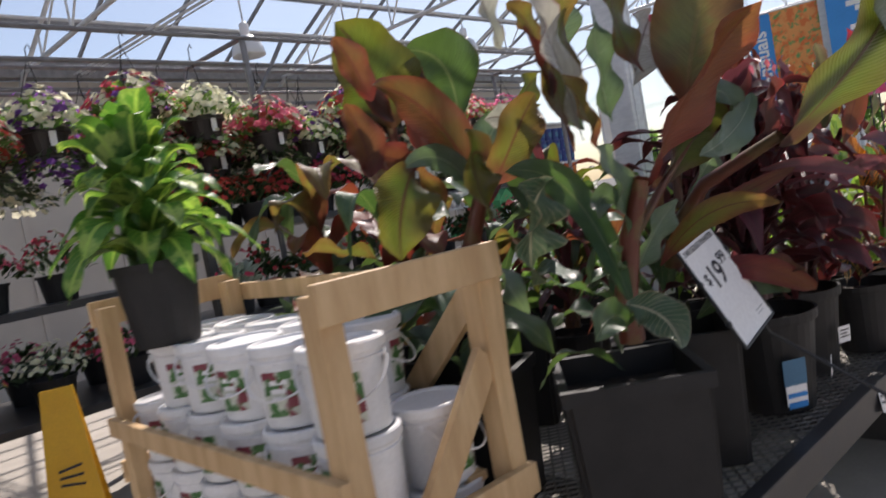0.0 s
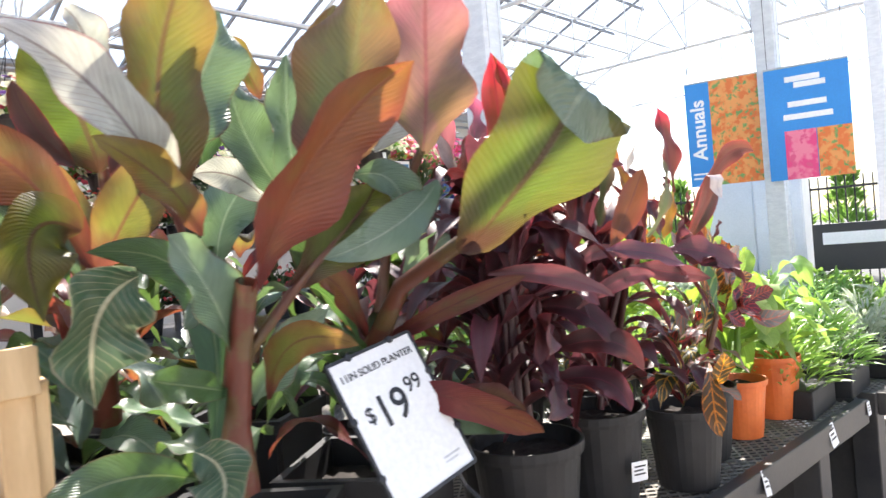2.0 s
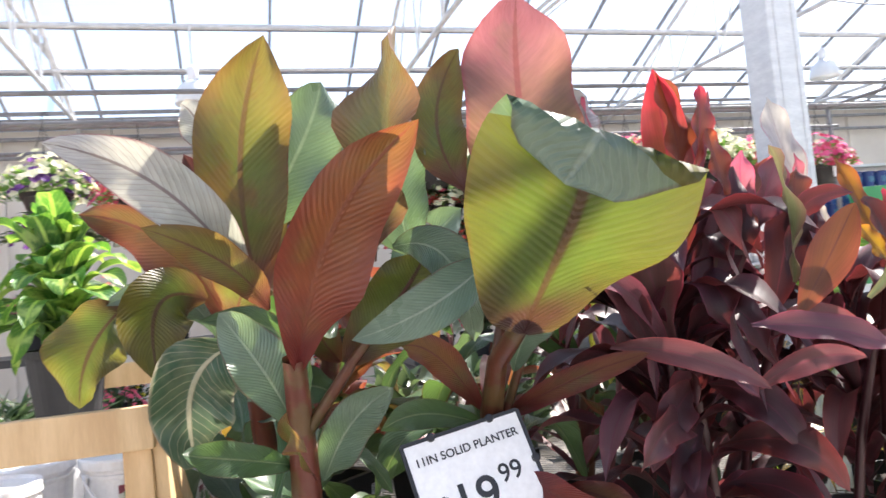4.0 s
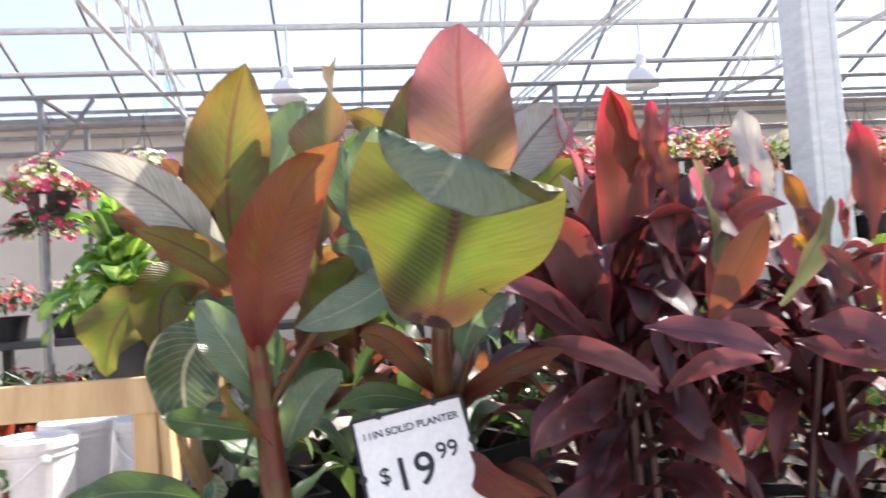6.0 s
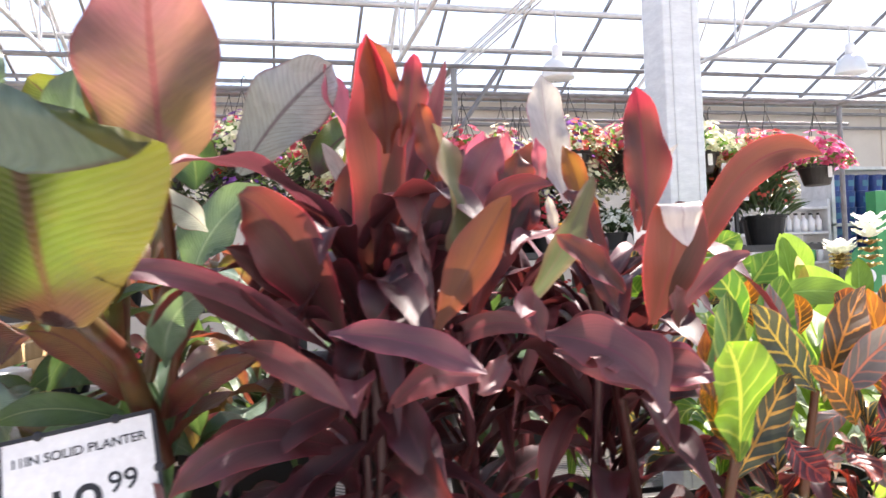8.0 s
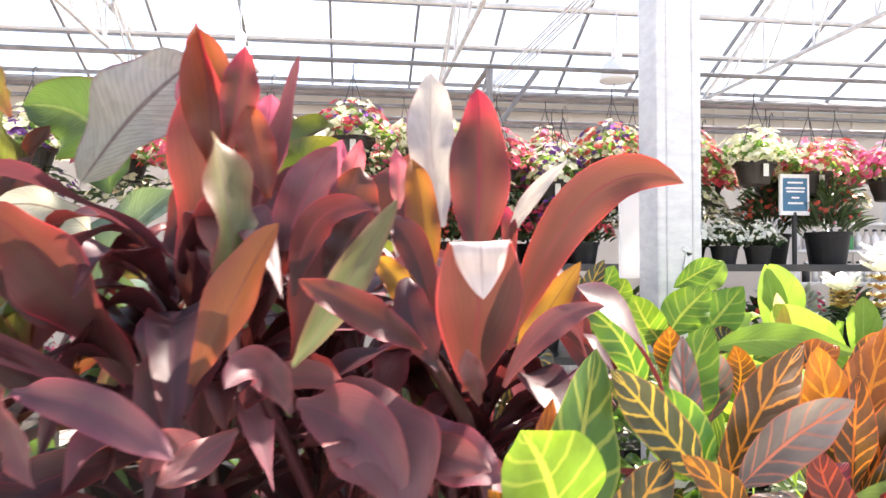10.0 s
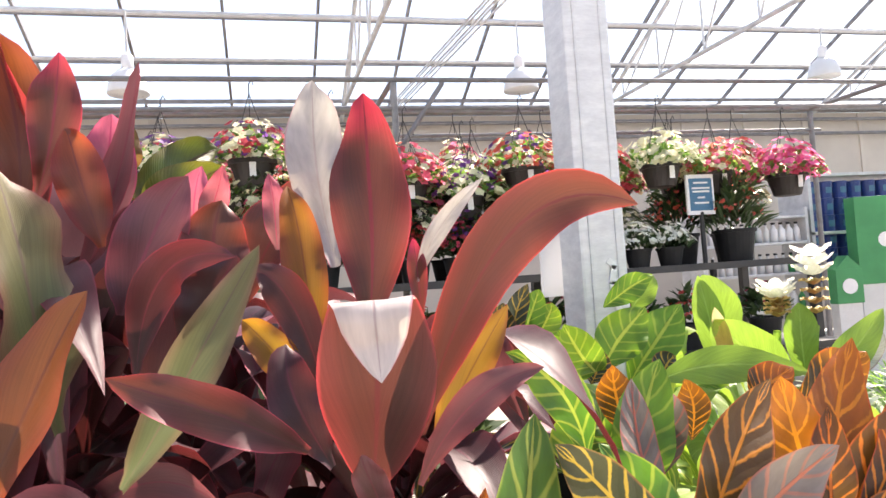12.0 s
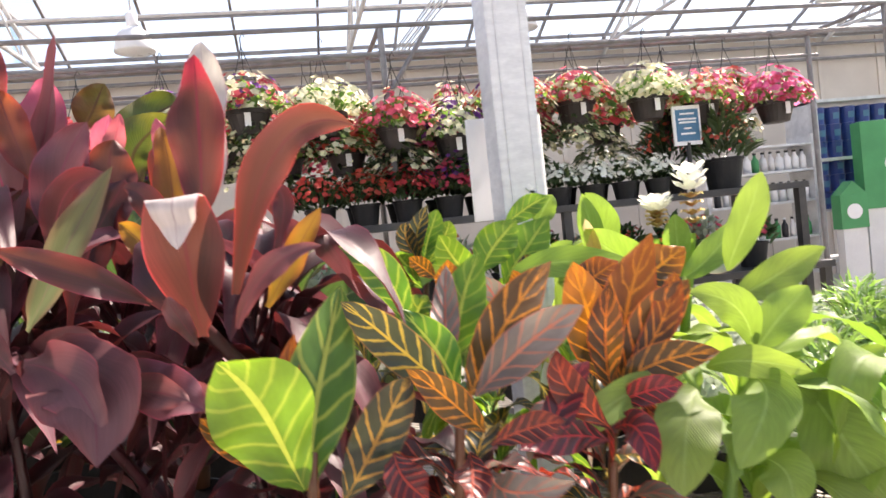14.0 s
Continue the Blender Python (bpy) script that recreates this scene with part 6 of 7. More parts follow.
skirt(canna_a, 1.55, 0.44, 1.03, 1.22, 10, 0.18, 0.06, (CANNA_GREEN, CANNA_GREEN), "canna", 1, back=0.0)
skirt(canna_b, 1.89, 0.50, 1.03, 1.3, 18, 0.2, 0.065, (CANNA_GREEN, CANNA_BRONZE, CANNA_GREEN), "canna", 2, back=0.0)
skirt(canna_c, 1.47, 0.82, 1.03, 1.3, 7, 0.22, 0.09, (CANNA_GREEN, CANNA_GREY), "canna", 33)
skirt(canna_e, 1.60, 1.16, 1.03, 1.5, 14, 0.28, 0.11, (CANNA_GREEN, CANNA_OLIVE, CANNA_GREEN, CANNA_BROWN), "canna", 3)
skirt(canna_d, 2.02, 1.12, 1.03, 1.5, 16, 0.28, 0.1, (CANNA_GREEN, CANNA_BROWN, CANNA_GREY, CANNA_OLIVE), "canna", 4)
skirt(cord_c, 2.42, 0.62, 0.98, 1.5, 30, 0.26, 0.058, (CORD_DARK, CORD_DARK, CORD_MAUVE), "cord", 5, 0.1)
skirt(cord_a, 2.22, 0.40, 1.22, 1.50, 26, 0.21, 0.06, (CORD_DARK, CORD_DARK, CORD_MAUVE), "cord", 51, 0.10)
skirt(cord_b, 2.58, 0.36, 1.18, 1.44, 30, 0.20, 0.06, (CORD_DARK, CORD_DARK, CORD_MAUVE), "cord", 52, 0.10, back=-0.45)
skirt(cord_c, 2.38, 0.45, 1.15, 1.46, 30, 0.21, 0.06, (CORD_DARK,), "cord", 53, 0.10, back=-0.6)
skirt(croton_a, 2.86, 0.30, 0.95, 1.16, 20, 0.15, 0.05, (CROT_DARK, CROT_RED, CROT_PINK, CORD_DARK), "croton", 6, 0.05)
skirt(croton_b, 3.10, 0.36, 0.95, 1.2, 20, 0.15, 0.045, (CROT_RED, CROT_DARK, CROT_PINK), "croton", 7, 0.05)
skirt(croton_c, 3.0, 0.66, 0.95, 1.3, 26, 0.18, 0.055, (CROT_LIME, CROT_DARK, CROT_GREEN), "croton", 8, 0.07)
skirt(croton_d, 2.78, 0.84, 0.95, 1.3, 26, 0.2, 0.045, (CROT_DARK, CROT_LIME, CROT_DARK), "croton", 9, 0.07)
skirt(ginger_a, 3.36, 0.36, 0.95, 1.2, 14, 0.22, 0.075, (GINGER,), "canna", 10, 0.08)
skirt(ginger_c, 3.64, 0.31, 0.95, 1.2, 16, 0.2, 0.07, (GINGER, FERN), "canna", 12, 0.1)
skirt(ginger_b, 3.42, 0.84, 0.95, 1.3, 18, 0.26, 0.07, (GINGER,), "canna", 11, 0.1)

# more stock on the bench behind and beside
for i, (x, y, lab, mats, shp, w, r, zt) in enumerate((
        (2.33, 1.08, "dark purple cordyline in a black nursery pot", (CORD_DARK, CORD_MAUVE, CORD_RED), "cord", 0.05, 0.24, 1.5),
        (2.62, 1.2, "green canna in a black nursery pot", (CANNA_GREEN, CANNA_LIME), "canna", 0.08, 0.26, 1.45),
        (3.5, 1.3, "green ginger in a black nursery pot", (GINGER, FERN), "canna", 0.06, 0.24, 1.2),
        (1.75, 1.62, "bronze canna in a black nursery pot", (CANNA_BROWN, CANNA_GREEN, CANNA_OLIVE), "canna", 0.1, 0.3, 1.6))):
    p = potted("nursery_plant", x, y, lab, "potted plant", r=0.1, h=0.2, material=None)
    skirt(p, x, y, 0.96, zt, 26, r, w, mats, shp, 30 + i, 0.12)

leaf(canna_d, (2.318, 1.100, 1.694), (2.304, 1.100, 1.773), (2.407, 1.100, 1.841), 0.138, (0.150, -0.980, -0.090), CANNA_LIME, fold=15)
# ---- loose foliage and flowers ----
def tuft(bm, o, r, h, n, size, rnd, shape="blade", upright=0.5, flat=1.0, wide=0.35):
    """Many small leaves round o, in a dome r wide and h high."""
    for k in range(n):
        a, q = rnd.uniform(0, math.tau), math.sqrt(rnd.random())
        z = h * (1 - q * q * 0.75) * rnd.uniform(0.35, 1.0)
        p = Vector((o[0] + r * q * math.cos(a), o[1] + r * q * math.sin(a), o[2] + z))
        d = Vector((math.cos(a) * (0.3 + q) + rnd.uniform(-.5, .5), math.sin(a) * (0.3 + q) + rnd.uniform(-.5, .5), upright + rnd.uniform(-.5, .5))).normalized()
        s = size * rnd.uniform(0.6, 1.3)
        face = Vector((rnd.uniform(-1, 1), rnd.uniform(-1, 1), 1.2))
        blade(bm, p - d * s * 0.4, p + Vector((0, 0, s * 0.08)), p + d * s * 0.6, s * wide, face, shape, 12, 0.0, nu=2, nv=3)
    return bm


def blooms(bm, o, r, h, n, size, rnd, low=0.3):
    """Small five-petalled flowers over the dome."""
    for k in range(n):
        a, q = rnd.uniform(0, math.tau), math.sqrt(rnd.random())
        z = h * (1 - q * q * 0.7) * rnd.uniform(low, 1.08)
        d = Vector((math.cos(a) * q * 1.4, math.sin(a) * q * 1.4, 0.9)).normalized()
        p = Vector((o[0] + r * 1.05 * q * math.cos(a), o[1] + r * 1.05 * q * math.sin(a), o[2] + z))
        s = size * rnd.uniform(0.7, 1.25)
        u = d.cross(Vector((0.2, 0.1, 1))).normalized()
        w = d.cross(u)
        c = bm.verts.new(p)
        ring = []
        t0 = rnd.uniform(0, 6)
        for i in range(10):
            rr = s * (0.5 if i % 2 else 0.36)
            ring.append(bm.verts.new(p + (u * math.cos(t0 + i * 0.628) + w * math.sin(t0 + i * 0.628)) * rr + d * s * 0.16))
        for i in range(10):
            bm.faces.new((c, ring[i], ring[(i + 1) % 10]))
    return bm


def basket(x, y, z, kinds, label, r=0.24, seed=1, leafm=None):
    """A hanging basket: bowl, wires and hook, foliage and its flowers."""
    rnd = random.Random(seed)
    th = thing("hanging_basket", pose(x, y, z), label, "hanging basket", "hanging baskets")
    bm = bmesh.new()
    lathe(bm, [(0.09, -0.17), (0.1, -0.165), (0.14, -0.03), (0.155, -0.03), (0.155, 0.0), (0.145, 0.0), (0.13, -0.03)], 24)
    part("bowl", bm, HANG, th)
    for k in range(3):
        a = k * math.tau / 3 + seed
        bm = bmesh.new()
        tube(bm, (0.15 * math.cos(a), 0.15 * math.sin(a), -0.01), (0, 0, 0.44), 0.003, 5)
        part("wire", bm, INK, th)
    bm = bmesh.new()
    strip([(0, 0, 0.43), (0, 0, 0.5), (0.02, 0, 0.53), (0.03, 0, 0.5)], bm, 0.004, 0.004, 5)
    part("hook", bm, INK, th)
    bm = bmesh.new()
    tuft(bm, (0, 0, -0.06), r, 0.27, 300, 0.075, rnd, "blade", 0.5)
    tagged(part("foliage", bm, leafm or FOLIAGE, th, smooth=True), kind="stuff")
    for i, (m, n) in enumerate(kinds):
        bm = bmesh.new()
        blooms(bm, (0, 0, -0.05), r, 0.31, int(n * 1.8), 0.066, rnd, 0.15)
        tagged(part("blossom", bm, m, th), kind="stuff")
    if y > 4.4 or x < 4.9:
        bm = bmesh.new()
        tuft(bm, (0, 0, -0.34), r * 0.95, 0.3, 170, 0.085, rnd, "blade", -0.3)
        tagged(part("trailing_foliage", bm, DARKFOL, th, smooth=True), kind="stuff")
        bm = bmesh.new()
        blooms(bm, (0, 0, -0.34), r * 0.95, 0.3, 60, 0.055, rnd, 0.1)
        tagged(part("blossom", bm, kinds[-1][0], th), kind="stuff")
    bm = bmesh.new()
    box(bm, -0.02, 0.02, -0.15, -0.146, -0.12, -0.02)
    part("ticket", bm, PAPER, th)
    return th


R_, P_, C_, V_, W_, Y_ = FL_RED, FL_PINK, FL_CREAM, FL_PURPLE, FL_WHITE, FL_YELLOW
MIXES = (((R_, 50), (P_, 60), (C_, 55)), ((C_, 120),), ((C_, 90), (V_, 45)), ((R_, 55), (V_, 25), (C_, 70)), ((P_, 90), (R_, 45), (C_, 25)), ((C_, 80), (P_, 60), (R_, 25)))
NAMES = ("red, pink and cream petunias in a dark hanging basket", "cream petunias in a dark hanging basket", "cream and purple petunias in a dark hanging basket",
         "red and purple petunias trailing from a hanging basket", "coral red petunias in a dark hanging basket", "cream and pink petunias in a dark hanging basket")
k = 0
for x, z, mix in ((-3.2, 2.05, 0), (-2.5, 2.05, 4), (-1.8, 2.05, 1), (-1.1, 2.05, 3), (-0.4, 2.05, 5), (0.25, 2.05, 2), (0.8, 2.0, 4), (1.25, 1.97, 0), (1.75, 2.08, 2),
                  (2.3, 2.16, 3), (2.82, 2.12, 1), (3.3, 1.98, 4), (3.72, 1.9, 2), (4.14, 2.06, 3), (4.68, 2.08, 0), (5.23, 2.06, 1), (5.72, 2.0, 0), (6.32, 1.96, 4)):
    k += 1
    basket(x + 0.14, 4.25 + 0.08 * (k % 2), z + 0.27, MIXES[mix], NAMES[mix], 0.28 + 0.02 * (k % 3), k)
for x, z, mix in ((-2.0, 2.1, 4), (-0.8, 2.05, 0), (0.5, 2.1, 3), (1.6, 2.15, 0), (2.7, 2.1, 4), (3.9, 2.1, 5), (5.0, 2.12, 0), (5.9, 2.1, 4)):
    k += 1
    basket(x + 0.16, 5.2, z + 0.36, MIXES[mix], NAMES[mix], 0.23, k)

for i in range(9):
    k += 1
    mix = (3, 0, 5, 4, 2)[i % 5]
    basket(1.75 + i * 0.58, 4.75, 2.22 + 0.07 * (i % 3), MIXES[mix], NAMES[mix], 0.27, k)

for x, mix in ((2.5, 5), (2.95, 0), (3.4, 5), (3.85, 3), (4.3, 0)):
    k += 1
    basket(x + 0.14, 4.52, 2.14, MIXES[mix], NAMES[mix], 0.27, k)

# pipe frame from which the baskets hang
frame_ = thing("basket_frame", pose(0, 0, 0), "dark steel pipe frame carrying hanging baskets", "pipe frame")


def frame_bar(name, a, b, r):
    bm = bmesh.new()
    tube(bm, a, b, r)
    part(name, bm, DARKPIPE, frame_)


for y in (4.3, 5.2):
    frame_bar("top_rail", (-4.0, y, 2.98), (7.7, y, 2.98), 0.018)
    frame_bar("hook_rail", (-4.0, y, 2.78), (7.7, y, 2.78), 0.016)
for x in (-3.9, -0.3, 3.4, 7.6):
    for y in (4.3, 5.2):
        frame_bar("upright", (x, y, 0), (x, y, 2.96), 0.024)
    frame_bar("cross_rail", (x, 4.32, 2.98), (x, 5.18, 2.98), 0.02)
    frame_bar("brace", (x + 0.02, 4.3, 2.5), (x + 0.35, 4.3, 2.96), 0.018)


def shelf_rack(x0, x1, y0, y1, tiers, label):
    th = thing("plant_shelf", pose((x0 + x1) / 2, (y0 + y1) / 2, 0), label, "shelf", "plant shelves")
    hx, hy = (x1 - x0) / 2, (y1 - y0) / 2
    for z in tiers:
        bm = bmesh.new()
        box(bm, -hx, hx, -hy, hy, z - 0.05, z, 0.004)
        part("board", bm, BENCH, th)
    for sx in (-1, 0, 1):
        for sy in (-1, 1):
            bm = bmesh.new()
            box(bm, sx * (hx - 0.05) - 0.03, sx * (hx - 0.05) + 0.03, sy * (hy - 0.05) - 0.03, sy * (hy - 0.05) + 0.03, 0, tiers[0] - 0.05)
            part("upright", bm, BENCH, th)
    return th


def flower_pot(x, y, z, r, h, leafm, kinds, label, seed, spread=1.3, tall=0.22, n=110, leafsize=0.07, kind="flowering_plant", group="flowering plants", potm=None, wide=0.35, bs=0.045):
    rnd = random.Random(seed)
    th = thing(kind, pose(x, y, z), label, "potted plant", group)
    round_pot(th, r, h, potm, soil=False)
    bm = bmesh.new()
    tuft(bm, (0, 0, h * 0.9), r * spread, tall, n, leafsize, rnd, "blade", 0.7, wide=wide)
    tagged(part("foliage", bm, leafm, th, smooth=True), kind="stuff")
    for m, c in kinds:
        bm = bmesh.new()
        blooms(bm, (0, 0, h * 0.95), r * spread, tall * 1.05, c, bs, rnd, 0.55)
        tagged(part("blossom", bm, m, th), kind="stuff")
    return th


shelf_rack(2.6, 6.5, 4.0, 4.9, (1.58,), "dark wooden display shelf carrying flower pots")
shelf_rack(2.6, 6.5, 3.8, 5.0, (0.98,), "low dark display shelf carrying flower pots")
shelf_rack(-4.0, 2.3, 3.9, 5.0, (0.72,), "dark display shelf with rows of flower pots")
rnd = random.Random(11)
sd = 100
for i in range(5):
    for j in range(2):
        sd += 1
        a = flower_pot(2.85 + i * 0.3, 4.2 + j * 0.35, 1.58, 0.11, 0.15, DARKFOL, ((R_, 120),), "dark red flowering bedding plant in a pot", sd, 1.9, 0.25, 190)
for i in range(8):
    sd += 1
    flower_pot(4.55 + i * 0.13, 4.15 + 0.22 * (i % 2), 1.58, 0.1, 0.13, DARKFOL, ((W_, 90),), "white flowering mum in a small dark pot", sd, 1.7, 0.18, 120)
for x, y in ((5.95, 4.25), (5.7, 4.6), (6.25, 4.7)):
    sd += 1
    flower_pot(x, y, 1.58, 0.16, 0.24, DARKFOL, ((R_, 60),), "tall red-flowered plant in a black pot", sd, 1.5, 0.5, 200, 0.16, wide=0.16)
for i in range(11):
    sd += 1
    flower_pot(2.8 + i * 0.32, 4.05 + 0.12 * (i % 2), 0.98, 0.12, 0.18, DARKFOL if i % 3 else SILVER, ((R_, 26),), "leafy bedding plant with red flowers", sd, 1.5, 0.28, 120, 0.1)
for i in range(14):
    for j in range(2):
        sd += 1
        mix = ((C_, 60),) if (i + j) % 3 == 0 else ((P_, 50),) if (i + j) % 3 == 1 else ((R_, 40), (Y_, 10))
        flower_pot(-3.8 + i * 0.45, 4.15 + j * 0.5, 0.72, 0.13, 0.18, DARKFOL, mix, "flowering mum in a dark pot on the shelf", sd, 1.5, 0.2, 110)

shelf_rack(-4.0, 2.3, 4.35, 5.0, (1.30,), "upper dark display shelf with rows of flower pots")
for i in range(14):
    sd += 1
    mix = ((P_, 60),) if i % 3 == 0 else ((R_, 50), (C_, 20)) if i % 3 == 1 else ((C_, 60), (V_, 20))
    flower_pot(-3.8 + i * 0.44, 4.6 + 0.1 * (i % 2), 1.30, 0.13, 0.18, DARKFOL, mix, "flowering bedding plant in a dark pot on a shelf", sd, 1.7, 0.28, 150)

# small snake plants in red pots, on a low stand
shelf_rack(-1.9, 0.9, 2.9, 3.5, (0.8,), "dark display stand with small red pots")
for i in range(9):
    for j in range(2):
        th = flower_pot(-1.7 + i * 0.3, 3.05 + j * 0.28, 0.8, 0.075, 0.12, DARKFOL, (), "small snake plant in a red plastic pot", 300 + i * 2 + j, 0.8, 0.26, 34, 0.24, "snake_plant", "red-potted snake plants", POT_RED, 0.12)

# back bench: pots, bedding
for i, (x, y) in enumerate(((2.42, 2.2), (2.1, 2.35), (2.8, 2.5), (3.1, 2.15), (2.35, 1.65), (2.05, 1.75))):
    flower_pot(x, y, 0.742, 0.1, 0.2, DARKFOL, (), "dark leafy plant in a black nursery pot", 340 + i, 1.6, 0.26, 110, 0.13, "nursery_plant", "nursery plants")


def bedding(x, y, z, leafm, label, seed, r=0.2, tall=0.2, n=420, size=0.05, wide=0.35, shape="blade"):
    rnd = random.Random(seed)
    th = thing("bedding_plant", pose(x, y, z), label, "bedding plant", "bedding plants")
    bm = bmesh.new()
    box(bm, -0.14, 0.14, -0.14, 0.14, 0, 0.1, 0.006)
    part("tray", bm, POT_BLACK, th)
    bm = bmesh.new()
    tuft(bm, (0, 0, 0.08), r, tall, n, size, rnd, shape, 0.5, wide=wide)
    tagged(part("foliage", bm, leafm, th, smooth=True), kind="stuff")
    return th


n = 0
for i in range(8):
    for j in range(5):
        x, y = 3.62 + i * 0.4 + 0.12 * (j % 2), 0.75 + j * 0.36
        if x > 6.6 or (x < 3.75 and y < 0.95):
            continue
        n += 1
        kind = (FERN, FOLIAGE, SILVER, FOLIAGE, SILVER)[(i * 3 + j * 2) % 5]
        lab = {FERN: "feathery light green bedding plant in a tray", SILVER: "silver-leaved bedding plant in a tray", FOLIAGE: "small-leaved green bedding plant in a tray"}[kind]
        bedding(x, y, 0.742, kind, lab, 400 + n, 0.23, 0.26, 420, 0.05 if kind != FERN else 0.085, 0.65 if kind != FERN else 0.14)
for i, (x, y, m) in enumerate(((3.75, 0.32, FERN), (4.1, 0.28, FERN), (4.5, 0.2, SILVER), (4.9, 0.2, FERN), (5.3, 0.15, FOLIAGE), (5.7, 0.2, SILVER), (6.1, 0.2, FERN), (4.3, 0.5, FOLIAGE), (4.75, 0.5, FERN), (5.2, 0.48, FERN))):
    bedding(x, y, 0.742, m, "feathery light green herb in a black pot", 470 + i, 0.19, 0.3, 420, 0.085, 0.16)

# dumb cane on the pails
dc = thing("dumb_cane", pose(1.04, 1.36, 1.25), "large variegated green dumb cane in a black pot on pails", "potted plant")
round_pot(dc, 0.102, 0.20)
rnd = random.Random(7)
for k in range(64):
    a = k * 2.399
    s = k / 63
    el = 0.05 + 1.25 * s
    ln = 0.14 + 0.09 * rnd.random()
    o = Vector((1.04, 1.36, 1.25 + 0.18 + 0.20 * s))
    d = Vector((math.cos(a) * math.cos(el), math.sin(a) * math.cos(el), math.sin(el)))
    p1 = o + d * ln * 1.15 + Vector((0, 0, -0.07 * (1 - s)))
    leaf(dc, o, o + d * ln * 0.62 + Vector((0, 0, 0.05)), p1, 0.065 + 0.025 * rnd.random(), (-d.x * 0.5 + rnd.uniform(-.3, .3), -d.y * 0.5 + rnd.uniform(-.3, .3), 1), DIEFF, "broad", fold=16, ripple=0.008)
for k in range(5):
    a = k * 1.256
    stalk(dc, [(1.04 + 0.04 * math.cos(a), 1.36 + 0.04 * math.sin(a), 1.42), (1.04 + 0.05 * math.cos(a), 1.36 + 0.06 * math.sin(a), 1.52), (1.04 + 0.04 * math.cos(a), 1.36 + 0.05 * math.sin(a), 1.60)], 0.012, 0.008, FOLIAGE)

# ---- notice, board on the post, banners ----
board = thing("notice_board", pose(3.30, 1.312, 1.665), "white board fixed to the back of a post", "notice board")
bm = bmesh.new()
box(bm, -0.125, 0.105, -0.006, 0.006, -0.15, 0.15, 0.002)
part("panel", bm, THIN_PAPER, board)
tape = thing("tape", pose(3.31, 1.174, 1.53), "torn strip of white tape stuck on the post", "tape")
bm = bmesh.new()
for a, b in (((-0.012, 0.07), (0.008, 0.05)), ((0.004, 0.055), (-0.006, 0.01)), ((-0.006, 0.015), (0.012, -0.07))):
    beam(bm, (a[0], 0, a[1]), (b[0], 0, b[1]), 0.002, 0.016)
part("strip", bm, PAPER, tape)

notice = thing("notice_stand", pose(5.64, 4.19, 1.58), "blue printed notice in a white frame on a dark pole", "notice")
bm = bmesh.new()
tube(bm, (0, 0, 0), (0, 0, 0.38), 0.018)
part("pole", bm, INK, notice)
bm = bmesh.new()
box(bm, -0.115, 0.115, -0.012, 0.012, 0.36, 0.66, 0.004)
part("frame", bm, PAPER, notice)
bm = bmesh.new()
box(bm, -0.095, 0.095, -0.016, -0.0125, 0.39, 0.63)
pr = part("print", bm, STEEL_BLUE, notice)
for z, w in ((0.59, 0.06), (0.55, 0.075), (0.525, 0.07), (0.48, 0.03), (0.44, 0.06)):
    bm = bmesh.new()
    box(bm, -w, w, -0.019, -0.0165, z, z + 0.013)
    part("print_bar", bm, PAPER, pr)


def picture_mat(name, a, b, c, scale):
    m, nt, bs, out = nodes_of(name)
    col = mixc(nt, ramp(nt, noise_of(nt, scale, 3), 0.42, 0.55), a, b)
    col = mixc(nt, ramp(nt, noise_of(nt, scale * 1.7, 3), 0.55, 0.62), col, c)
    nt.links.new(col, bs.inputs["Base Color"])
    bs.inputs["Roughness"].default_value = 0.5
    return m


FLORAL = picture_mat("floral_print", (0.7, 0.16, 0.03), (0.75, 0.3, 0.08), (0.16, 0.3, 0.08), 14)
FLORAL_PINK = picture_mat("pink_print", (0.75, 0.05, 0.2), (0.8, 0.2, 0.3), (0.7, 0.08, 0.2), 9)


def banner(name, m, label, w, h):
    th = thing(name, m, label, "banner")
    bm = bmesh.new()
    box(bm, -w / 2, w / 2, -0.003, 0.003, -h / 2, h / 2)
    p = part("cloth", bm, BLUE_SIGN, th)
    bm = bmesh.new()
    tube(bm, (-w / 2, 0, h / 2), (w / 2, 0, h / 2), 0.008)
    part("rod", bm, PIPE, th)
    for sx in (-1, 1):
        bm = bmesh.new()
        tube(bm, (sx * w / 2 * 0.9, 0, h / 2), (sx * w / 2 * 0.9, 0, h / 2 + 1.95), 0.002, 5)
        part("cord", bm, INK, th)
    return th, p


def panel(parent, x0, x1, z0, z1, m, name="picture"):
    bm = bmesh.new()
    box(bm, x0, x1, -0.006, -0.0035, z0, z1)
    return part(name, bm, m, parent)


b1, c1 = banner("sale_banner", pose(5.90, 0.74, 2.03, 0, 0, -78), "hanging blue banner with white bars and flower pictures", 0.48, 0.72)
for x, z, w in ((-0.02, 0.26, 0.2), (0.02, 0.22, 0.18), (-0.0, 0.1, 0.22), (0.0, 0.02, 0.28)):
    panel(c1, x - w / 2, x + w / 2, z, z + 0.035, PAPER, "print_bar")
panel(c1, -0.14, 0.04, -0.36, -0.05, FLORAL_PINK)
panel(c1, 0.045, 0.24, -0.36, -0.05, FLORAL)
b2, c2 = banner("plant_banner", pose(5.90, 1.27, 2.05, 0, 0, -78), "hanging blue banner with a marigold picture", 0.48, 0.72)
panel(c2, -0.08, 0.24, -0.36, 0.36, FLORAL)
words("Annuals", 0.13, PAPER, c2, pose(-0.16, -0.0045, 0.03) @ pose(0, 0, 0, 90) @ pose(0, 0, 0, 0, 0, 90), 0.003)
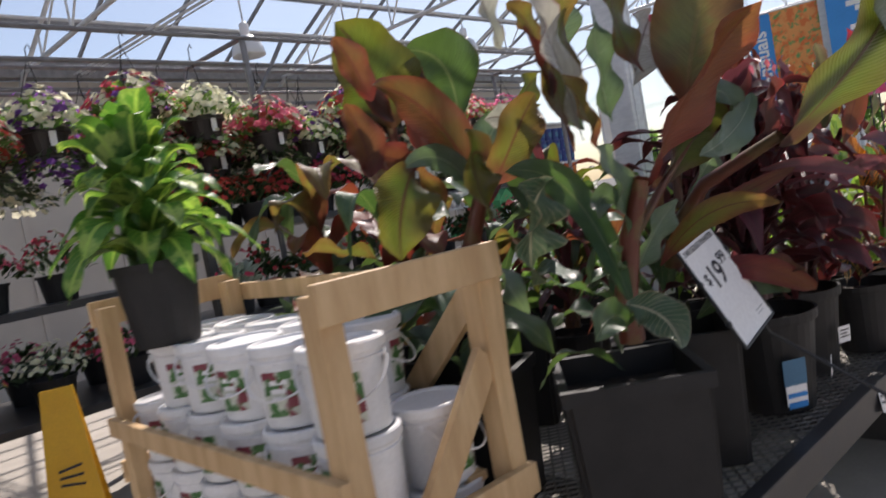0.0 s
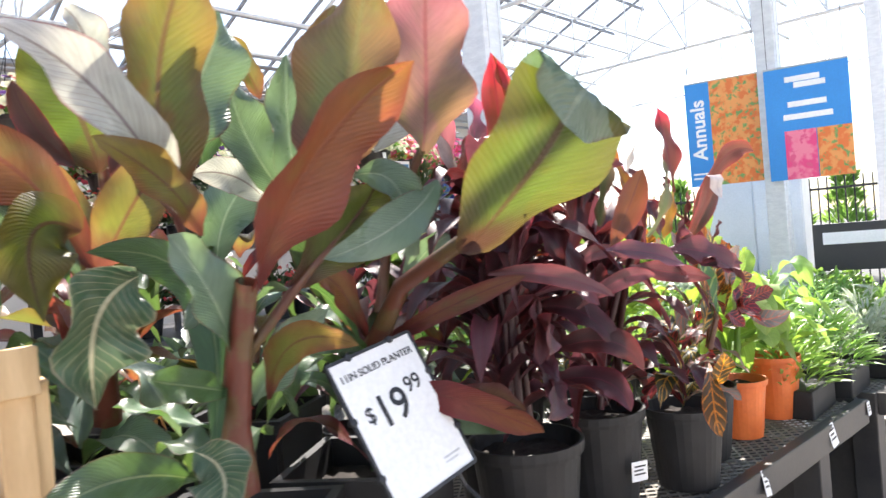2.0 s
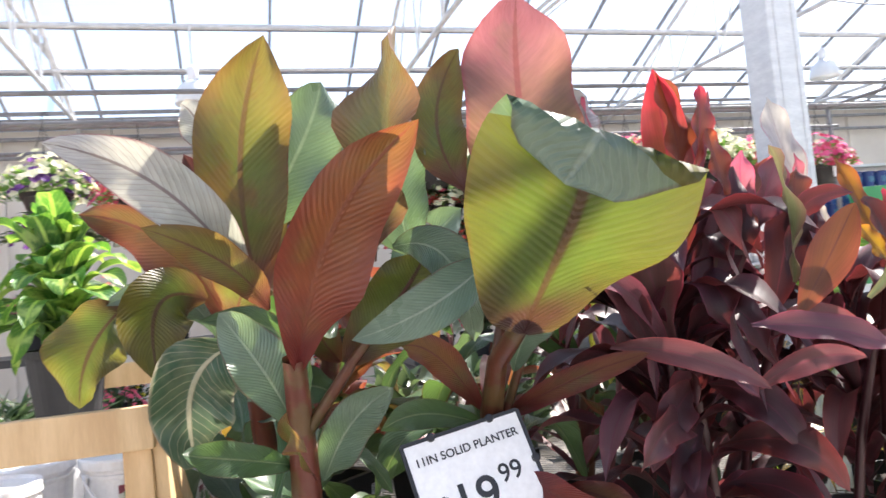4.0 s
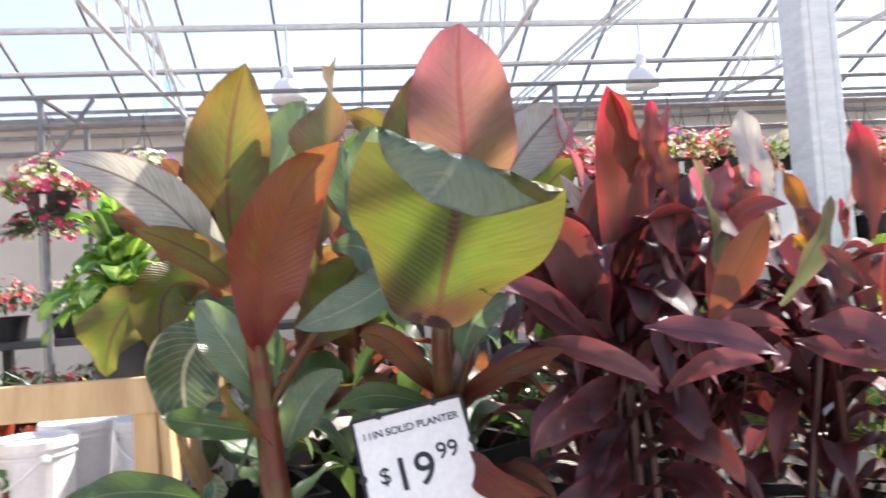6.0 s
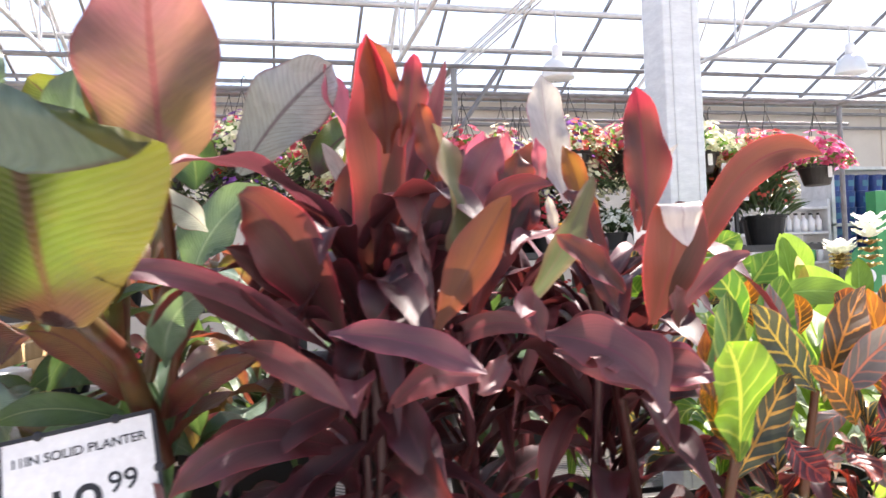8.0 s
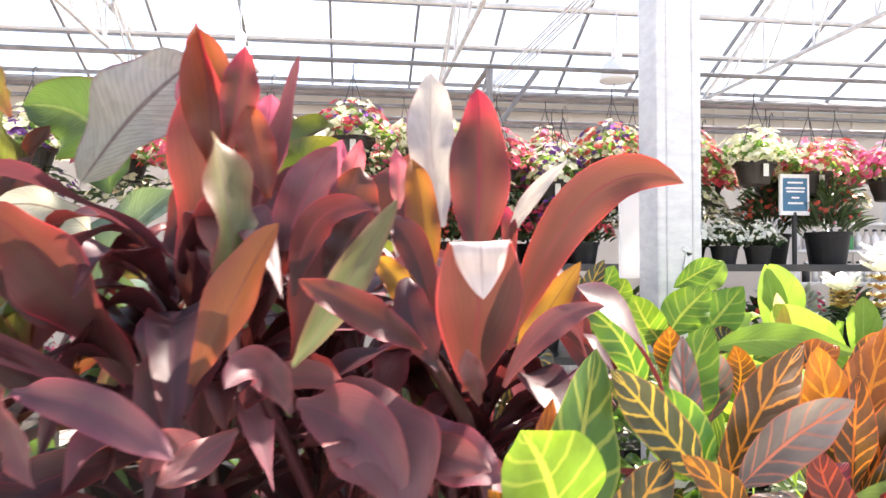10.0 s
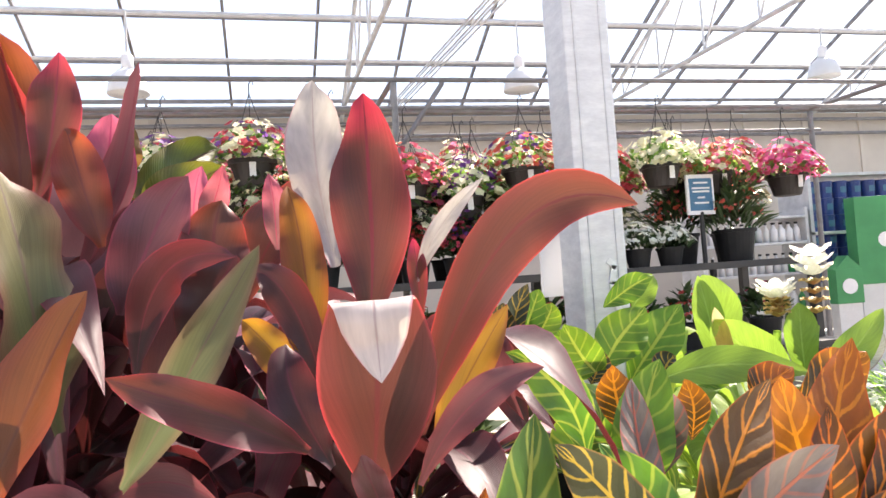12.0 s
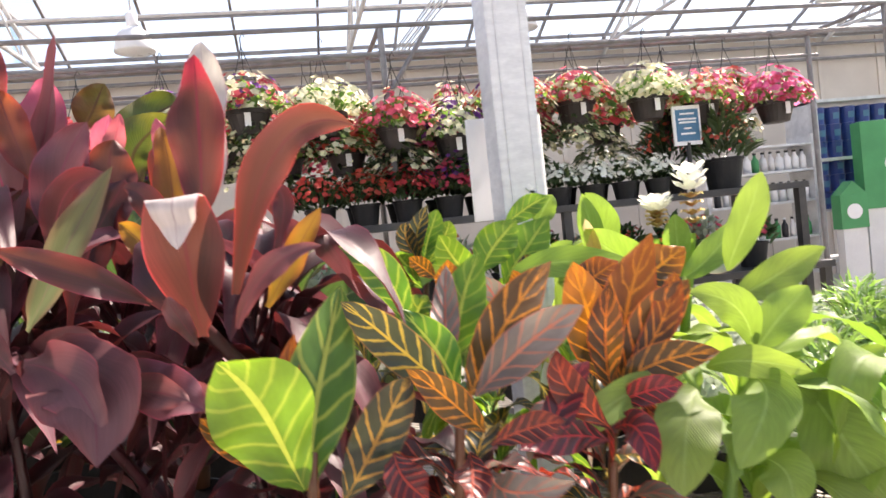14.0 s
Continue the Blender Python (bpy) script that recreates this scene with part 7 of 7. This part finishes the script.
for z in (-0.28, -0.31):
    panel(c2, -0.22, -0.11, z, z + 0.012, PAPER, "print_bar")

# ---- far stock: shelves of bottles, blue pails, cartons ----
unit = thing("stock_shelf", pose(8.3, 7.2, 0), "grey metal shelf unit filled with small bottles", "shelf")
for z in (0.5, 0.95, 1.4, 1.78, 2.1):
    bm = bmesh.new()
    box(bm, -0.75, 0.75, -0.2, 0.25, z - 0.03, z, 0.003)
    part("board", bm, PIPE, unit)
for sx in (-1, 1):
    bm = bmesh.new()
    box(bm, sx * 0.75 - 0.02, sx * 0.75 + 0.02, -0.2, 0.25, 0, 2.2)
    part("upright", bm, PIPE, unit)
rnd = random.Random(5)
bmats = [WHITE_PL, PIPE, WHITE_PL, GREEN_CARD, INK, WHITE_PAINT]
for z in (0.95, 1.4, 1.78):
    for i in range(13):
        m = bmats[rnd.randrange(6)]
        w = rnd.uniform(0.035, 0.05)
        th = thing("bottle", pose(7.62 + i * 0.112, 7.1, z), "small bottle of garden product on a shelf", "bottle", "bottles on the shelf")
        bm = bmesh.new()
        lathe(bm, [(w, 0), (w, 0.15), (w * 0.4, 0.19), (w * 0.4, 0.22)], 10)
        part("body", bm, m, th, smooth=True)
        bm = bmesh.new()
        lathe(bm, [(w * 0.5, 0.22), (w * 0.5, 0.245)], 10)
        part("cap", bm, INK if m is not INK else WHITE_PL, th)

rackb = thing("stock_shelf", pose(10.1, 7.3, 0), "long metal shelf carrying stacked blue pails", "shelf")
for z in (0.6, 1.24, 1.88, 2.62):
    bm = bmesh.new()
    box(bm, -0.95, 2.6, -0.25, 0.3, z - 0.04, z, 0.003)
    part("board", bm, PIPE, rackb)
bm = bmesh.new()
box(bm, -0.95, -0.9, -0.25, 0.3, 0, 2.7)
part("upright", bm, PIPE, rackb)
fp = thing("blue_pail", pose(0, 0, -5), "dark blue plastic pail with a pale label on a shelf", "pail", "blue pails")
bm = bmesh.new()
lathe(bm, [(0.085, 0), (0.1, 0.19), (0.105, 0.19), (0.105, 0.21), (0.08, 0.215)], 18)
part("body", bm, BLUE, fp)
bm = bmesh.new()
vs = []
for i in range(5):
    a = -0.5 + i * 0.25
    vs.append((0.096 * math.sin(a), -0.096 * math.cos(a)))
for (xa, ya), (xb, yb) in zip(vs, vs[1:]):
    bm.faces.new([bm.verts.new(v) for v in ((xa, ya, 0.06), (xb, yb, 0.06), (xb * 1.05, yb * 1.05, 0.14), (xa * 1.05, ya * 1.05, 0.14))])
part("label", bm, STEEL_BLUE, fp)
first_done = False
for tier in range(3):
    for i in range(14):
        for zb in (1.88, 1.24):
            m = pose(9.3 + i * 0.225, 7.2, zb + 0.215 * tier)
            if not first_done:
                fp.matrix_basis, first_done = m, True
            else:
                copy_thing(fp, m)

for i, (x, y, z, w, h, m, lab) in enumerate(((9.72, 6.6, 1.2, 0.7, 1.05, GREEN_CARD, "green printed display card on a stand"), (9.1, 6.55, 1.0, 0.32, 0.4, GREEN_CARD, "green gabled carton on a stand"))):
    th = thing("display_carton", pose(x, y, 0, 0, 0, -12), lab, "carton")
    bm = bmesh.new()
    box(bm, -w / 2, w / 2, -0.1, 0.1, z, z + h, 0.004)
    if i:
        vs = [bm.verts.new(v) for v in ((-w / 2, -0.1, z + h), (w / 2, -0.1, z + h), (0, -0.1, z + h + 0.16), (-w / 2, 0.1, z + h), (w / 2, 0.1, z + h), (0, 0.1, z + h + 0.16))]
        for f in ((0, 1, 2), (5, 4, 3), (1, 4, 5, 2), (3, 0, 2, 5)):
            bm.faces.new([vs[q] for q in f])
    p = part("carton", bm, m, th)
    bm = bmesh.new()
    lathe(bm, [(0.09, 0), (0.09, 0.004)], 18)
    q = part("emblem", bm, PAPER, p)
    q.matrix_basis = pose(0, -0.101, z + h * 0.5, 90)
    bm = bmesh.new()
    box(bm, -w / 2 + 0.02, w / 2 - 0.02, -0.08, 0.08, 0, z)
    part("stand", bm, WHITE_PAINT, th)
wr = thing("seed_rack", pose(10.6, 6.6, 0, 0, 0, -10), "orange shelf rack with rows of small brown bottles", "rack")
for z in (0.9, 1.25, 1.6):
    bm = bmesh.new()
    box(bm, -0.4, 0.4, -0.2, 0.2, z - 0.05, z, 0.004)
    part("board", bm, ORANGE_CARD, wr)
for sx in (-1, 1):
    bm = bmesh.new()
    box(bm, sx * 0.4 - 0.02, sx * 0.4 + 0.02, -0.2, 0.2, 0, 1.8)
    part("side", bm, ORANGE_CARD, wr)
for z in (0.9, 1.25, 1.6):
    for i in range(8):
        th = thing("bottle", pose(10.6 - 0.33 + i * 0.09, 6.62 - 0.02 * i, z), "brown bottle on an orange rack", "bottle", "brown bottles")
        bm = bmesh.new()
        lathe(bm, [(0.034, 0), (0.034, 0.14), (0.014, 0.18), (0.014, 0.22)], 10)
        part("body", bm, POT_RED, th, smooth=True)

# ---- right end: second row of posts, cabinets, fence, hedge ----
for x, z0, w, h, m, lab, nm in ((6.9, 0.95, 0.46, 0.34, GREEN_CARD, "green and white sales card on a bench", "sales_card"), (7.5, 0.7, 0.5, 0.5, RED_CARD, "red printed product carton", "product_carton")):
    th = thing(nm, pose(x, 0.08, 0, 0, 0, -80), lab, "sales card")
    bm = bmesh.new()
    box(bm, -w / 2, w / 2, -0.03, 0.03, z0, z0 + h, 0.004)
    p = part("card", bm, m, th)
    bm = bmesh.new()
    box(bm, -w / 2 * 0.7, w / 2 * 0.7, -0.036, -0.031, z0 + h * 0.4, z0 + h * 0.62)
    part("print_bar", bm, PAPER, p)
    bm = bmesh.new()
    box(bm, -w / 2, w / 2, -0.05, 0.05, 0, z0)
    part("plinth", bm, WHITE_PAINT, th)
cab = thing("white_cabinet", pose(7.0, 1.45, 0, 0, 0, -80), "white painted metal cabinet", "cabinet")
bm = bmesh.new()
box(bm, -0.35, 0.35, -0.25, 0.25, 0.04, 1.75, 0.01)
part("body", bm, WHITE_PAINT, cab)
for sx in (-1, 1):
    bm = bmesh.new()
    box(bm, sx * 0.172 - 0.165, sx * 0.172 + 0.165, -0.264, -0.251, 0.08, 1.72, 0.003)
    d = part("door", bm, WHITE_PAINT, cab)
    bm = bmesh.new()
    box(bm, sx * 0.03 - 0.008, sx * 0.03 + 0.008, -0.285, -0.265, 0.85, 1.0, 0.003)
    part("handle", bm, PIPE, d)
bm = bmesh.new()
box(bm, -0.33, 0.33, -0.23, 0.23, 0, 0.04)
part("plinth", bm, INK, cab)
pm = thing("sales_sign", pose(6.35, 0.62, 0.742, 0, 0, -75), "black sign with a white printed bar on the bench", "sign")
bm = bmesh.new()
box(bm, -0.26, 0.26, -0.02, 0.02, 0.3, 0.62, 0.004)
p = part("panel", bm, INK, pm)
bm = bmesh.new()
box(bm, -0.2, 0.2, -0.025, -0.021, 0.48, 0.56)
part("print_bar", bm, PAPER, p)
for sx in (-1, 1):
    bm = bmesh.new()
    box(bm, sx * 0.22 - 0.01, sx * 0.22 + 0.01, -0.01, 0.01, 0, 0.31)
    part("leg", bm, INK, pm)

fence = thing("fence", pose(13.2, -1.0, 0), "black steel picket fence beside the yard", "fence")
for z in (0.2, 1.75):
    bm = bmesh.new()
    box(bm, -0.02, 0.02, -5, 7, z, z + 0.04)
    part("rail", bm, INK, fence)
pk = None
for i in range(97):
    if pk is None:
        bm = bmesh.new()
        box(bm, -0.01, 0.01, -0.01, 0.01, 0.0, 1.95)
        pk = mesh_of(bm, "picket", INK)
    ob = new("picket", pk)
    ob.parent, ob.location = fence, (0, -5 + i * 0.125, 0)
rnd = random.Random(21)
for i in range(13):
    th = thing("hedge_shrub", pose(17.2 + rnd.uniform(-.5, .5), -6 + i * 1.15, 0), "dense green conical evergreen shrub outdoors", "shrub", "evergreen shrubs")
    bm = bmesh.new()
    tube(bm, (0, 0, 0), (0, 0, 0.6), 0.05)
    part("trunk", bm, WOOD, th)
    bm = bmesh.new()
    for q in range(5):
        tuft(bm, (0, 0, 0.25 + q * 0.42), 0.75 - q * 0.13, 0.55, 190, 0.22, rnd, "blade", 1.0, wide=0.3)
    tagged(part("crown", bm, FOLIAGE if i % 2 else FERN, th, smooth=True), kind="stuff")
